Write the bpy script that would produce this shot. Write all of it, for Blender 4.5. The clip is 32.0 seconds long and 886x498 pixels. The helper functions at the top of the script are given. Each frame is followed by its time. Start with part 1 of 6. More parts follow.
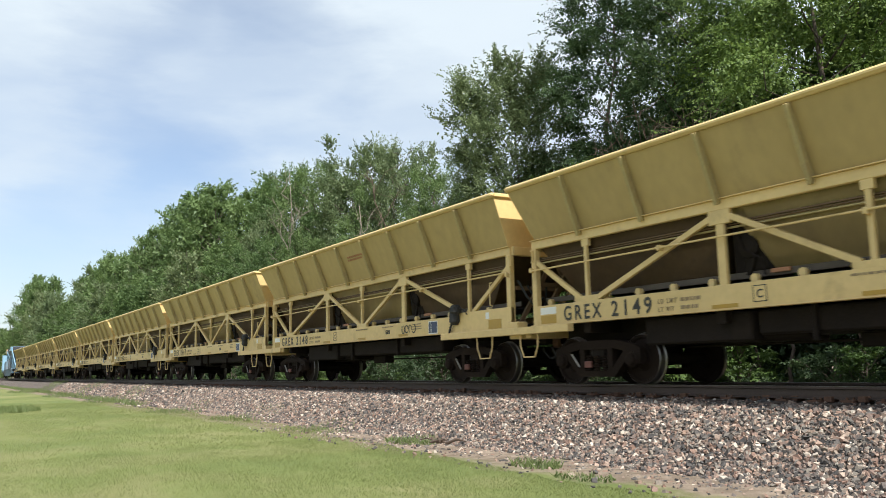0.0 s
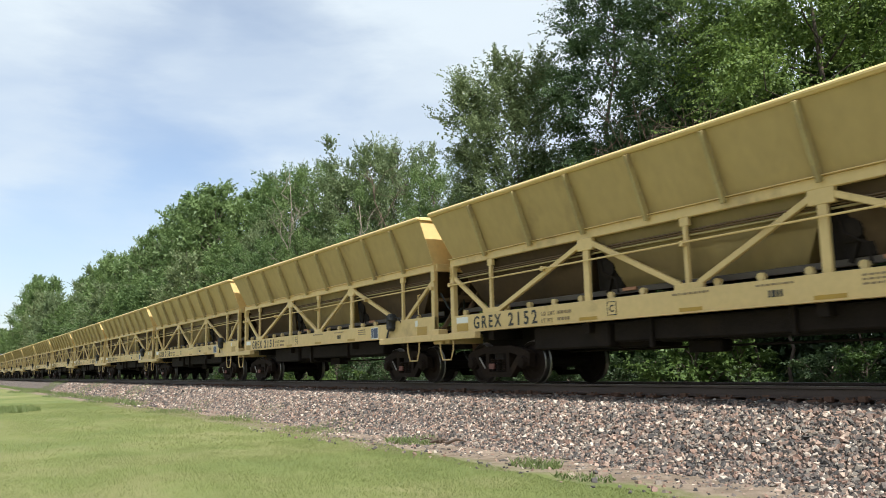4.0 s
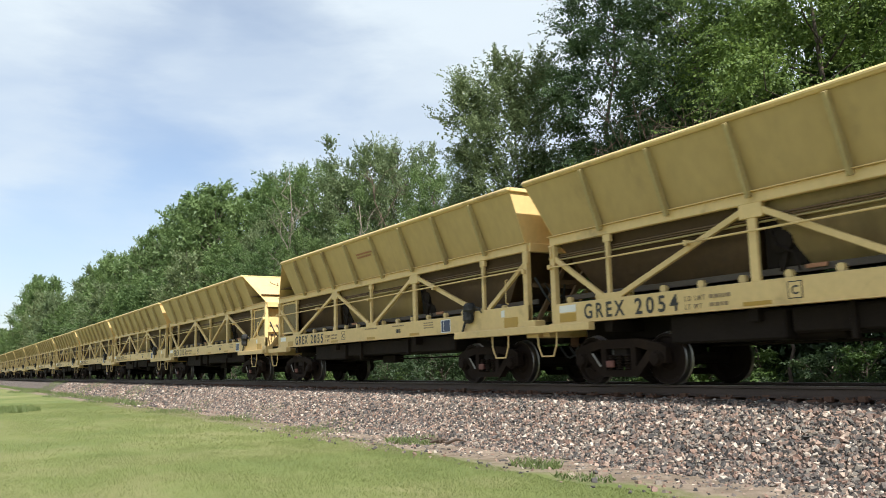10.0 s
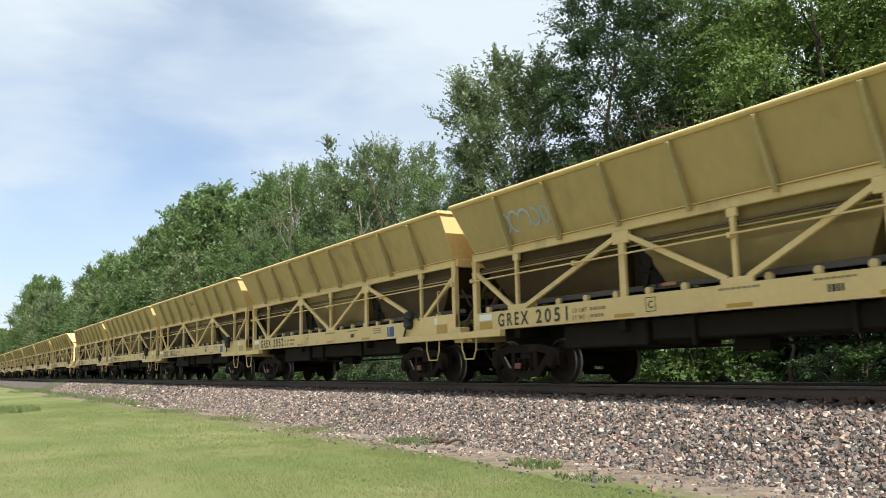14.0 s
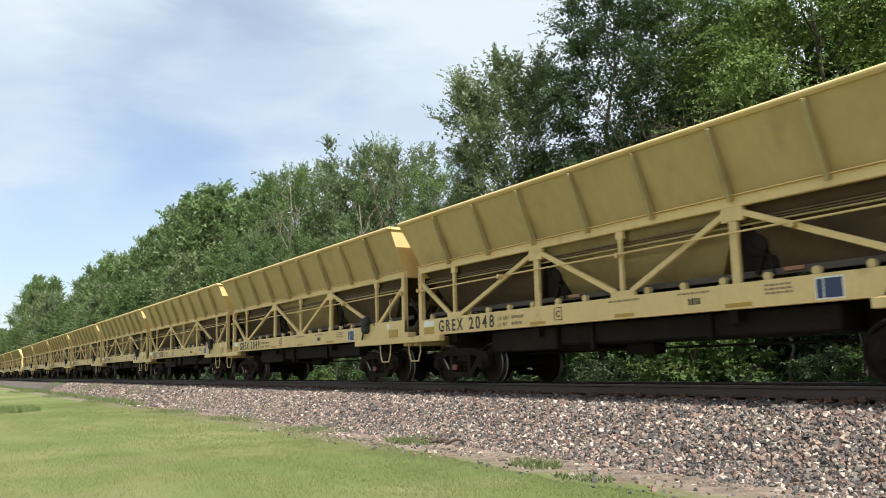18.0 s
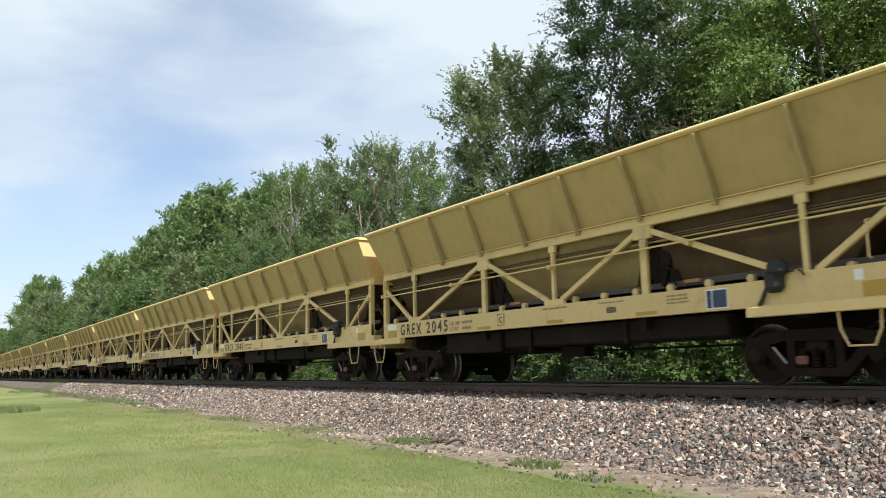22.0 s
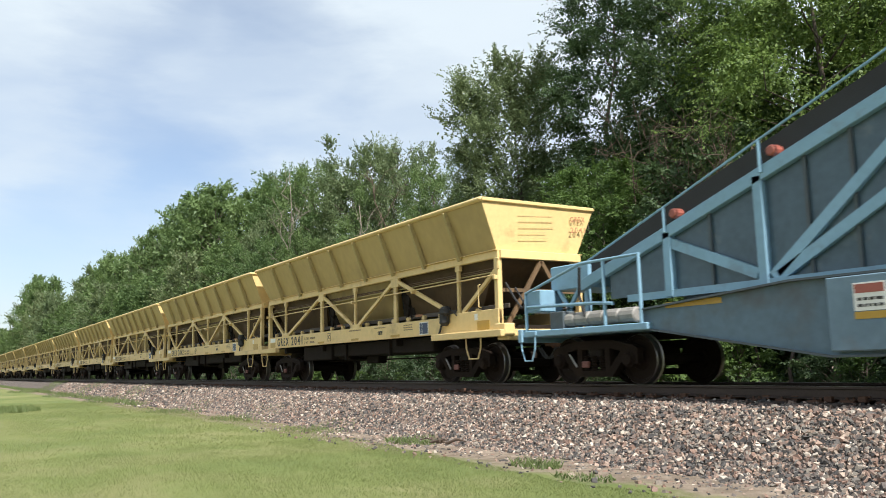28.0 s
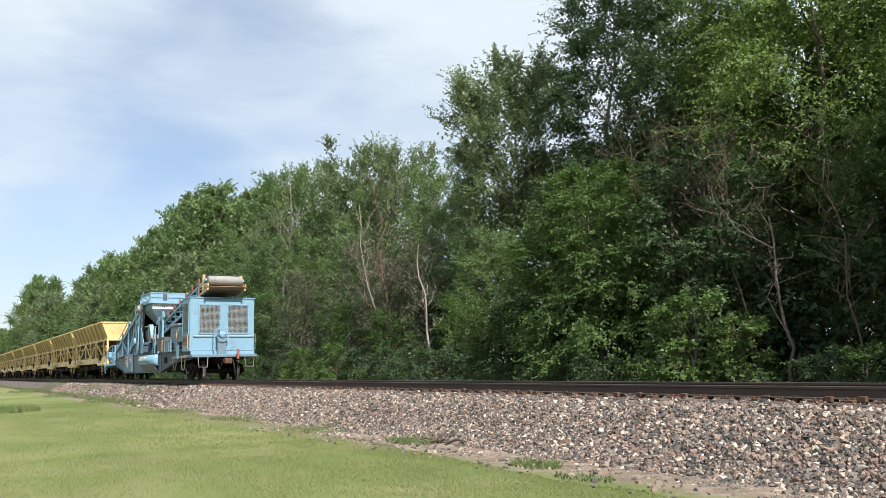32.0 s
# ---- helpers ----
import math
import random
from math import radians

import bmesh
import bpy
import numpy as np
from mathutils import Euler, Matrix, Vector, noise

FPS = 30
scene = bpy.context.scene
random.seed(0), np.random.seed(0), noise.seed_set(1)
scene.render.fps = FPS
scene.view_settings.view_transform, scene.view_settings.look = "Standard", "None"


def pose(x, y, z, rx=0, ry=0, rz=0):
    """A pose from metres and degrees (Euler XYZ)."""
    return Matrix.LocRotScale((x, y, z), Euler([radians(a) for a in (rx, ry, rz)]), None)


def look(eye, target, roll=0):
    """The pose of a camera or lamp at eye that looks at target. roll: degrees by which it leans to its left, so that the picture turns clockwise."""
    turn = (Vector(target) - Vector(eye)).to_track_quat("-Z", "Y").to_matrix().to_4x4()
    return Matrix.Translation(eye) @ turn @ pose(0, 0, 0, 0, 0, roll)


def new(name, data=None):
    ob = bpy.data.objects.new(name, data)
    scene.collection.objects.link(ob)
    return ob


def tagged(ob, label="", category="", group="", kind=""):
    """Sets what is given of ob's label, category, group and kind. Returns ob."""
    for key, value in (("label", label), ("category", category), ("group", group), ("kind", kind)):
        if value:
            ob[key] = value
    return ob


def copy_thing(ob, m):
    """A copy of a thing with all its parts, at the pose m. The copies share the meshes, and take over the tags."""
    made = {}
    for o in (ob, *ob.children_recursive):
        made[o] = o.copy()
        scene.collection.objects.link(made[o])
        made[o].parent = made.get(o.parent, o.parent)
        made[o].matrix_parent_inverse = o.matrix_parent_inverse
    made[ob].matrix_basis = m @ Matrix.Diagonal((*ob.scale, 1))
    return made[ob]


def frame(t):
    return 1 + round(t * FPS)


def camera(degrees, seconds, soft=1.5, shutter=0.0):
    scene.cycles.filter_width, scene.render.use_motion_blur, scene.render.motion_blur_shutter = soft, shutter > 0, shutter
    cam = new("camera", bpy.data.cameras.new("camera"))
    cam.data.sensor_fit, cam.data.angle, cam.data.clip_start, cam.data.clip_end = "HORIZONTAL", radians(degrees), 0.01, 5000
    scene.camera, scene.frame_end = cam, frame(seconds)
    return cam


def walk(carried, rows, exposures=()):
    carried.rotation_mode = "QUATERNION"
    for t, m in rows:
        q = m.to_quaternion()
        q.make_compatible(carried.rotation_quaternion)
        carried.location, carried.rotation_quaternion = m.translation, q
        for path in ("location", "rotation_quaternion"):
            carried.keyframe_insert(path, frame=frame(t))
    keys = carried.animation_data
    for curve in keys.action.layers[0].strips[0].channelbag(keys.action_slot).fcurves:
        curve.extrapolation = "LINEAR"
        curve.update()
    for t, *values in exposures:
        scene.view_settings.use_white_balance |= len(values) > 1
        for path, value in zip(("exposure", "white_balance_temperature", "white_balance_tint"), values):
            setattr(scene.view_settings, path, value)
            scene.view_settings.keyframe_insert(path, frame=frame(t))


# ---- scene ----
# Metres. x runs along the track, y across it away from the camera, z = 0 on top of the rails.
cam = camera(56.79, 32.0, soft=0.65, shutter=0.13)
EYE = (0.0, -11.156, 0.399)
AIM = (-16.812, -0.697, 3.220)
POSE = look(EYE, AIM, -1.361)
walk(cam, [(0.0, POSE), (32.0, POSE)])

# ---- light ----
SUN_EL, SUN_AZ = 46.0, -2.0          # degrees; azimuth from +x towards +y
sun_dir = Vector((math.cos(radians(SUN_EL)) * math.cos(radians(SUN_AZ)),
                  math.cos(radians(SUN_EL)) * math.sin(radians(SUN_AZ)), math.sin(radians(SUN_EL))))
sun = new("sun", bpy.data.lights.new("sun", "SUN"))
sun.data.energy, sun.data.angle, sun.data.color = 5.7, radians(0.6), (1.0, 0.975, 0.92)
sun.matrix_world = look(sun_dir * 60, (0, 0, 0))
scene.view_settings.exposure = 0.38

world = bpy.data.worlds.new("sky")
scene.world = world
world.use_nodes = True


def make_sky():
    nt = world.node_tree
    nt.nodes.clear()
    n, ln = nt.nodes.new, nt.links.new
    out, bg, sky = n("ShaderNodeOutputWorld"), n("ShaderNodeBackground"), n("ShaderNodeTexSky")
    sky.sky_type, sky.sun_disc = "NISHITA", False
    sky.sun_elevation, sky.sun_rotation = radians(SUN_EL), radians(90 - SUN_AZ)
    sky.air_density, sky.dust_density, sky.ozone_density = 1.0, 1.2, 1.2
    tc, mp = n("ShaderNodeTexCoord"), n("ShaderNodeMapping")
    mp.inputs["Scale"].default_value = (1.6, 1.6, 5.0)
    mp.inputs["Rotation"].default_value = (0.2, 0.25, 0.5)
    mp.inputs["Location"].default_value = (0.35, 0.1, 0.3)
    ln(tc.outputs["Generated"], mp.inputs["Vector"])
    big = n("ShaderNodeTexNoise")
    big.inputs["Scale"].default_value, big.inputs["Detail"].default_value, big.inputs["Roughness"].default_value = 1.3, 6, 0.5
    big.inputs["Distortion"].default_value = 0.3
    ln(mp.outputs["Vector"], big.inputs["Vector"])
    ramp = n("ShaderNodeValToRGB")
    ramp.color_ramp.elements[0].position, ramp.color_ramp.elements[1].position = 0.36, 0.60
    ramp.color_ramp.elements[0].color, ramp.color_ramp.elements[1].color = (0.60, 0.60, 0.60, 1), (0.93, 0.93, 0.93, 1)
    ln(big.outputs["Fac"], ramp.inputs["Fac"])
    tone = n("ShaderNodeTexNoise")
    tone.inputs["Scale"].default_value, tone.inputs["Detail"].default_value = 2.4, 5
    ln(mp.outputs["Vector"], tone.inputs["Vector"])
    cloud = n("ShaderNodeMix")
    cloud.data_type = "RGBA"
    cloud.inputs["A"].default_value, cloud.inputs["B"].default_value = (4.9, 5.6, 6.35, 1), (5.9, 6.6, 7.0, 1)
    ln(tone.outputs["Fac"], cloud.inputs["Factor"])
    # thicker and thinner parts of the cloud sheet: direction, width in degrees, amount
    wisp, drift, dirn = n("ShaderNodeTexNoise"), n("ShaderNodeVectorMath"), n("ShaderNodeVectorMath")
    wisp.inputs["Scale"].default_value, wisp.inputs["Detail"].default_value, wisp.inputs["Roughness"].default_value = 1.6, 7, 0.6
    ln(mp.outputs["Vector"], wisp.inputs["Vector"])
    drift.operation, dirn.operation = "MULTIPLY_ADD", "NORMALIZE"
    drift.inputs[1].default_value, drift.inputs[2].default_value = (0.36, 0.36, 0.26), (-0.18, -0.18, -0.13)
    ln(wisp.outputs["Color"], drift.inputs[0])
    shifted = n("ShaderNodeVectorMath")
    ln(tc.outputs["Generated"], shifted.inputs[0])
    ln(drift.outputs["Vector"], shifted.inputs[1])
    ln(shifted.outputs["Vector"], dirn.inputs[0])
    cover = ramp.outputs["Color"]
    for dx, dy, dz, wide, amount in ((-0.889, 0.287, 0.356, 6.5, -0.50), (-0.918, 0.211, 0.336, 6.0, -0.25), (-0.965, 0.182, 0.188, 6.0, -0.55), (-0.971, 0.072, 0.227, 7.0, -0.45), (-0.995, 0.075, 0.073, 5.0, -0.45), (-0.862, 0.366, 0.351, 5.0, -0.20), (-0.930, 0.073, 0.360, 8.0, 0.35), (-0.730, 0.552, 0.403, 9.0, 0.35), (-0.985, 0.087, 0.150, 4.5, 0.45), (-0.891, 0.336, 0.307, 6.0, 0.25), (-0.910, 0.136, 0.391, 4.0, -0.25), (-0.559, 0.657, 0.506, 14.0, 0.20)):
        dot, soft, add = n("ShaderNodeVectorMath"), n("ShaderNodeMapRange"), n("ShaderNodeMath")
        dot.operation, dot.inputs[1].default_value = "DOT_PRODUCT", (dx, dy, dz)
        ln(dirn.outputs["Vector"], dot.inputs[0])
        soft.interpolation_type = "SMOOTHSTEP"
        soft.inputs["From Min"].default_value, soft.inputs["From Max"].default_value = math.cos(radians(wide * 1.6)), 1.0
        soft.inputs["To Max"].default_value = amount * 0.6
        ln(dot.outputs["Value"], soft.inputs["Value"])
        add.operation, add.use_clamp = "ADD", True
        ln(cover, add.inputs[0])
        ln(soft.outputs["Result"], add.inputs[1])
        cover = add.outputs[0]
    tint = n("ShaderNodeMix")
    tint.data_type, tint.blend_type = "RGBA", "MULTIPLY"
    tint.inputs["Factor"].default_value, tint.inputs["B"].default_value = 1.0, (0.98, 1.0, 1.06, 1)
    ln(sky.outputs["Color"], tint.inputs["A"])
    mix = n("ShaderNodeMix")
    mix.data_type = "RGBA"
    ln(cover, mix.inputs["Factor"])
    ln(tint.outputs["Result"], mix.inputs["A"])
    ln(cloud.outputs["Result"], mix.inputs["B"])
    ln(mix.outputs["Result"], bg.inputs["Color"])
    bg.inputs["Strength"].default_value = 0.115
    ln(bg.outputs["Background"], out.inputs["Surface"])


make_sky()


# ---- materials ----
def material(name, base, rough=0.6, metal=0.0, vary=0.15, grain=6.0, dirt=None, dirt_amount=0.0, dirt_scale=1.2,
             bump=0.1, bump_scale=40.0, island=0.0, objects=0.0, stretch=(1, 1, 1), spec=0.5):
    """Paint, steel, stone or wood: base colour varied at two scales, blotches of dirt, fine relief."""
    m = bpy.data.materials.new(name)
    m.use_nodes = True
    nt = m.node_tree
    n, ln = nt.nodes.new, nt.links.new
    bsdf = nt.nodes["Principled BSDF"]
    tc, mp = n("ShaderNodeTexCoord"), n("ShaderNodeMapping")
    mp.inputs["Scale"].default_value = stretch
    info, far, mv = n("ShaderNodeObjectInfo"), n("ShaderNodeMath"), n("ShaderNodeVectorMath")
    far.operation, far.inputs[1].default_value = "MULTIPLY", 53.0
    mv.operation = "ADD"
    ln(info.outputs["Random"], far.inputs[0])
    ln(tc.outputs["Object"], mv.inputs[0])
    ln(far.outputs[0], mv.inputs[1])
    ln(mv.outputs["Vector"], mp.inputs["Vector"])
    fine, wide = n("ShaderNodeTexNoise"), n("ShaderNodeTexNoise")
    fine.inputs["Scale"].default_value, fine.inputs["Detail"].default_value = grain * 6, 4
    wide.inputs["Scale"].default_value, wide.inputs["Detail"].default_value = grain * 0.35, 5
    for t in (fine, wide):
        ln(mp.outputs["Vector"], t.inputs["Vector"])
    add = n("ShaderNodeMath")
    add.operation = "ADD"
    ln(fine.outputs["Fac"], add.inputs[0])
    ln(wide.outputs["Fac"], add.inputs[1])
    span = n("ShaderNodeMapRange")
    span.inputs["From Min"].default_value, span.inputs["From Max"].default_value = 0.6, 1.4
    span.inputs["To Min"].default_value, span.inputs["To Max"].default_value = 1 - vary, 1 + vary
    ln(add.outputs[0], span.inputs["Value"])
    value = span.outputs["Result"]
    for amount, kind in ((island, "Geometry"), (objects, "Object")):
        if amount:
            src = n("ShaderNodeNewGeometry") if kind == "Geometry" else n("ShaderNodeObjectInfo")
            r = n("ShaderNodeMapRange")
            r.inputs["To Min"].default_value, r.inputs["To Max"].default_value = 1 - amount, 1 + amount
            ln(src.outputs["Random Per Island" if kind == "Geometry" else "Random"], r.inputs["Value"])
            mul = n("ShaderNodeMath")
            mul.operation = "MULTIPLY"
            ln(value, mul.inputs[0])
            ln(r.outputs["Result"], mul.inputs[1])
            value = mul.outputs[0]
    col = n("ShaderNodeMix")
    col.data_type, col.blend_type = "RGBA", "MULTIPLY"
    col.inputs["Factor"].default_value = 1.0
    col.inputs["A"].default_value = (*base, 1)
    ln(value, col.inputs["B"])
    result = col.outputs["Result"]
    if dirt:
        spots = n("ShaderNodeTexNoise")
        spots.inputs["Scale"].default_value, spots.inputs["Detail"].default_value, spots.inputs["Roughness"].default_value = dirt_scale, 8, 0.65
        ln(mp.outputs["Vector"], spots.inputs["Vector"])
        r = n("ShaderNodeMapRange")
        r.inputs["From Min"].default_value, r.inputs["From Max"].default_value = 0.62 - 0.3 * dirt_amount, 0.72
        r.inputs["To Max"].default_value = min(1.0, 0.35 + dirt_amount)
        ln(spots.outputs["Fac"], r.inputs["Value"])
        mix = n("ShaderNodeMix")
        mix.data_type = "RGBA"
        ln(r.outputs["Result"], mix.inputs["Factor"])
        ln(result, mix.inputs["A"])
        mix.inputs["B"].default_value = (*dirt, 1)
        result = mix.outputs["Result"]
    ln(result, bsdf.inputs["Base Color"])
    bsdf.inputs["Roughness"].default_value, bsdf.inputs["Metallic"].default_value = rough, metal
    bsdf.inputs["Specular IOR Level"].default_value = spec
    if bump:
        tex, b = n("ShaderNodeTexNoise"), n("ShaderNodeBump")
        tex.inputs["Scale"].default_value, tex.inputs["Detail"].default_value = bump_scale, 5
        ln(mp.outputs["Vector"], tex.inputs["Vector"])
        b.inputs["Strength"].default_value, b.inputs["Distance"].default_value = bump, 0.02
        ln(tex.outputs["Fac"], b.inputs["Height"])
        ln(b.outputs["Normal"], bsdf.inputs["Normal"])
    return m


def leaf_material(name, base, tint, island=0.35):
    m = bpy.data.materials.new(name)
    m.use_nodes = True
    nt = m.node_tree
    n, ln = nt.nodes.new, nt.links.new
    nt.nodes.remove(nt.nodes["Principled BSDF"])
    out = nt.nodes["Material Output"]
    geo, oi = n("ShaderNodeNewGeometry"), n("ShaderNodeObjectInfo")
    mix = n("ShaderNodeMix")
    mix.data_type = "RGBA"
    mix.inputs["A"].default_value, mix.inputs["B"].default_value = (*base, 1), (*tint, 1)
    avg = n("ShaderNodeMath")
    avg.operation = "MULTIPLY_ADD"
    avg.inputs[1].default_value = 0.55
    ln(geo.outputs["Random Per Island"], avg.inputs[0])
    half = n("ShaderNodeMath")
    half.operation = "MULTIPLY"
    half.inputs[1].default_value = 0.45
    ln(oi.outputs["Random"], half.inputs[0])
    ln(half.outputs[0], avg.inputs[2])
    ln(avg.outputs[0], mix.inputs["Factor"])
    d, t, g = n("ShaderNodeBsdfDiffuse"), n("ShaderNodeBsdfTranslucent"), n("ShaderNodeBsdfGlossy")
    for s in (d, t):
        ln(mix.outputs["Result"], s.inputs["Color"])
    g.inputs["Roughness"].default_value = 0.55
    g.inputs["Color"].default_value = (0.9, 0.95, 1.0, 1)
    m1, m2 = n("ShaderNodeMixShader"), n("ShaderNodeMixShader")
    m1.inputs[0].default_value, m2.inputs[0].default_value = 0.40, 0.022
    ln(d.outputs[0], m1.inputs[1])
    ln(t.outputs[0], m1.inputs[2])
    ln(m1.outputs[0], m2.inputs[1])
    ln(g.outputs[0], m2.inputs[2])
    ln(m2.outputs[0], out.inputs["Surface"])
    return m


YELLOW = material("yellow_paint", (0.67, 0.485, 0.215), 0.55, vary=0.10, grain=1.5, dirt=(0.20, 0.12, 0.055), dirt_amount=0.16,
                  dirt_scale=1.1, bump=0.05, bump_scale=9, objects=0.05)
# the same yellow made darker: shade of the down-facing sheets is in the colour
YELLOW_SHADED = material("shaded_yellow_sheet", (0.455, 0.328, 0.138), 0.6, vary=0.12, grain=0.9, dirt=(0.22, 0.15, 0.075), dirt_amount=0.14,
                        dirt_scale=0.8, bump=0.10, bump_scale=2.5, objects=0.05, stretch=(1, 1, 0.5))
# mottled brown for hopper steel, with the shade under the body painted in
CHUTE = material("dusty_shaded_steel", (0.135, 0.080, 0.037), 0.75, vary=0.2, grain=1.4, dirt=(0.06, 0.045, 0.03), dirt_amount=0.3, bump=0.2, bump_scale=12)
# ribs and one pipe: a darker blotched yellow
RIBPAINT = material("darker_yellow_paint", (0.40, 0.315, 0.14), 0.7, vary=0.15, grain=3, dirt=(0.16, 0.10, 0.05), dirt_amount=0.3, bump=0.1)
RIBPAINT_MESH = material("grimy_screen", (0.20, 0.155, 0.075), 0.75, vary=0.25, grain=2, dirt=(0.10, 0.065, 0.035), dirt_amount=0.4, bump=0.3, bump_scale=60)
RUST = material("rusty_steel", (0.10, 0.05, 0.03), 0.85, vary=0.3, grain=4, bump=0.3, bump_scale=60)
# underbody and trucks: the shade below the cars is in these near-black colours
DARK_STEEL = material("shaded_black_steel", (0.018, 0.0135, 0.011), 0.85, spec=0.15, vary=0.3, grain=5, dirt=(0.035, 0.024, 0.016), dirt_amount=0.25, bump=0.25, bump_scale=50)
TRUCK = material("shaded_truck_casting", (0.016, 0.0105, 0.0075), 0.9, spec=0.12, vary=0.3, grain=4, dirt=(0.04, 0.025, 0.016), dirt_amount=0.25, bump=0.35, bump_scale=45)
WHEEL = material("wheel_steel", (0.018, 0.0115, 0.0085), 0.85, spec=0.15, metal=0.0, vary=0.2, grain=5, bump=0.1)
TREAD = material("polished_tread", (0.24, 0.225, 0.21), 0.35, metal=0.9, vary=0.1, grain=8, bump=0.05)
RUBBER = material("black_rubber", (0.02, 0.02, 0.021), 0.75, vary=0.2, grain=8, bump=0.2, bump_scale=60)
LETTER = material("black_lettering", (0.035, 0.033, 0.03), 0.6, vary=0.1, grain=8, bump=0)
PRINT = material("worn_print", (0.55, 0.385, 0.18), 0.6, vary=0.2, grain=8, bump=0)
FADED = material("faded_lettering", (0.27, 0.19, 0.10), 0.6, vary=0.2, grain=8, bump=0)
FADED_RED = material("faded_red_stencil", (0.38, 0.17, 0.085), 0.6, vary=0.2, grain=8, bump=0)
GRAFFITI = material("pale_blue_spray", (0.42, 0.46, 0.50), 0.6, vary=0.2, grain=6, bump=0)
OCHRE = material("ochre_reflector", (0.42, 0.25, 0.03), 0.4, vary=0.1, grain=10, bump=0.05)
SKIRT = material("grey_belt_skirt", (0.085, 0.066, 0.05), 0.7, vary=0.2, grain=3, bump=0.1)
WHITE = material("white_sticker", (0.75, 0.74, 0.70), 0.5, vary=0.06, grain=10, bump=0)
NAVY = material("dark_blue_sign", (0.02, 0.035, 0.09), 0.4, vary=0.1, grain=10, bump=0)
DULL_RED = material("rusty_red_idler", (0.16, 0.062, 0.048), 0.7, vary=0.3, grain=8, bump=0.1)
RED = material("red_paint", (0.30, 0.085, 0.06), 0.5, vary=0.2, grain=8, bump=0.1)
BLUE = material("light_blue_paint", (0.20, 0.345, 0.455), 0.5, vary=0.10, grain=1.6, dirt=(0.14, 0.12, 0.10), dirt_amount=0.12, dirt_scale=1.4, bump=0.06, bump_scale=10, objects=0.06)
BLUE_DIRTY = material("dusty_blue_paint", (0.135, 0.205, 0.262), 0.6, vary=0.15, grain=1.4, dirt=(0.16, 0.13, 0.105), dirt_amount=0.32, dirt_scale=1.0, bump=0.1, bump_scale=10)
# dirty machine blue, darkened further to carry the shade on recessed parts
GREYBLUE = material("shaded_dirty_blue_steel", (0.072, 0.090, 0.102), 0.65, vary=0.2, grain=2, dirt=(0.07, 0.06, 0.055), dirt_amount=0.35, bump=0.15, bump_scale=18)
TAN = material("tan_primer_paint", (0.50, 0.33, 0.16), 0.6, vary=0.15, grain=2, dirt=(0.2, 0.1, 0.05), dirt_amount=0.2, bump=0.1)
SIGN_TAN = material("faded_tan_sign", (0.27, 0.185, 0.115), 0.7, vary=0.2, grain=3, dirt=(0.12, 0.07, 0.04), dirt_amount=0.3, bump=0.1)
CANVAS = material("dirty_canvas", (0.36, 0.30, 0.25), 0.9, vary=0.25, grain=3, dirt=(0.12, 0.09, 0.07), dirt_amount=0.35, bump=0.3)
BRIGHT = material("worn_bright_steel", (0.55, 0.55, 0.54), 0.35, metal=0.8, vary=0.1, grain=6, bump=0.05)
SKIRT_STEEL = material("shaded_grey_steel", (0.125, 0.122, 0.118), 0.6, vary=0.2, grain=3, dirt=(0.07, 0.055, 0.045), dirt_amount=0.35, bump=0.12)
STEEL = material("dusty_steel", (0.26, 0.245, 0.225), 0.6, vary=0.2, grain=4, dirt=(0.10, 0.08, 0.06), dirt_amount=0.3, bump=0.1)
MESH_DARK = material("dark_window_screen", (0.055, 0.062, 0.060), 0.5, vary=0.2, grain=12, bump=0.1)
SCREEN = material("grey_wire_screen", (0.30, 0.32, 0.32), 0.5, metal=0.0, vary=0.1, grain=12, bump=0)
GIRDER = material("dirty_grey_blue_girder", (0.125, 0.182, 0.228), 0.7, vary=0.2, grain=1.2, dirt=(0.11, 0.095, 0.08), dirt_amount=0.45, dirt_scale=0.8, bump=0.12, bump_scale=10, spec=0.25)
PLEX = material("cloudy_side_panel", (0.060, 0.098, 0.128), 0.3, vary=0.25, grain=1.5, dirt=(0.2, 0.2, 0.19), dirt_amount=0.2, bump=0.1)
YBAR = material("yellow_handrail", (0.55, 0.33, 0.10), 0.5, vary=0.15, grain=6, bump=0.05)
RAIL = material("rusty_rail", (0.055, 0.036, 0.028), 0.75, vary=0.25, grain=6, bump=0.2, bump_scale=40)
RAILTOP = material("polished_rail_head", (0.30, 0.30, 0.30), 0.28, metal=0.9, vary=0.1, grain=4, bump=0.02)
TIE = material("weathered_tie", (0.075, 0.055, 0.045), 0.9, vary=0.3, grain=5, dirt=(0.13, 0.11, 0.09), dirt_amount=0.3, bump=0.4, bump_scale=30, objects=0.25)
BARK = material("grey_bark", (0.10, 0.078, 0.062), 0.95, vary=0.3, grain=4, bump=0.6, bump_scale=14, stretch=(1, 1, 0.3))
DEAD = material("bleached_dead_wood", (0.27, 0.23, 0.19), 0.9, vary=0.2, grain=4, bump=0.4, bump_scale=20, stretch=(1, 1, 0.3))
TWIG = material("brown_dead_twigs", (0.10, 0.068, 0.05), 0.95, vary=0.3, grain=5, bump=0.2)
LEAF = leaf_material("oak_green_leaves", (0.080, 0.141, 0.047), (0.178, 0.250, 0.086))
LEAF_PALE = leaf_material("silver_green_leaves", (0.100, 0.150, 0.066), (0.205, 0.248, 0.114))
LEAF_LIME = leaf_material("fresh_green_leaves", (0.050, 0.100, 0.022), (0.120, 0.185, 0.044))
LEAF_DARK = leaf_material("blue_green_leaves", (0.050, 0.092, 0.036), (0.120, 0.172, 0.066))
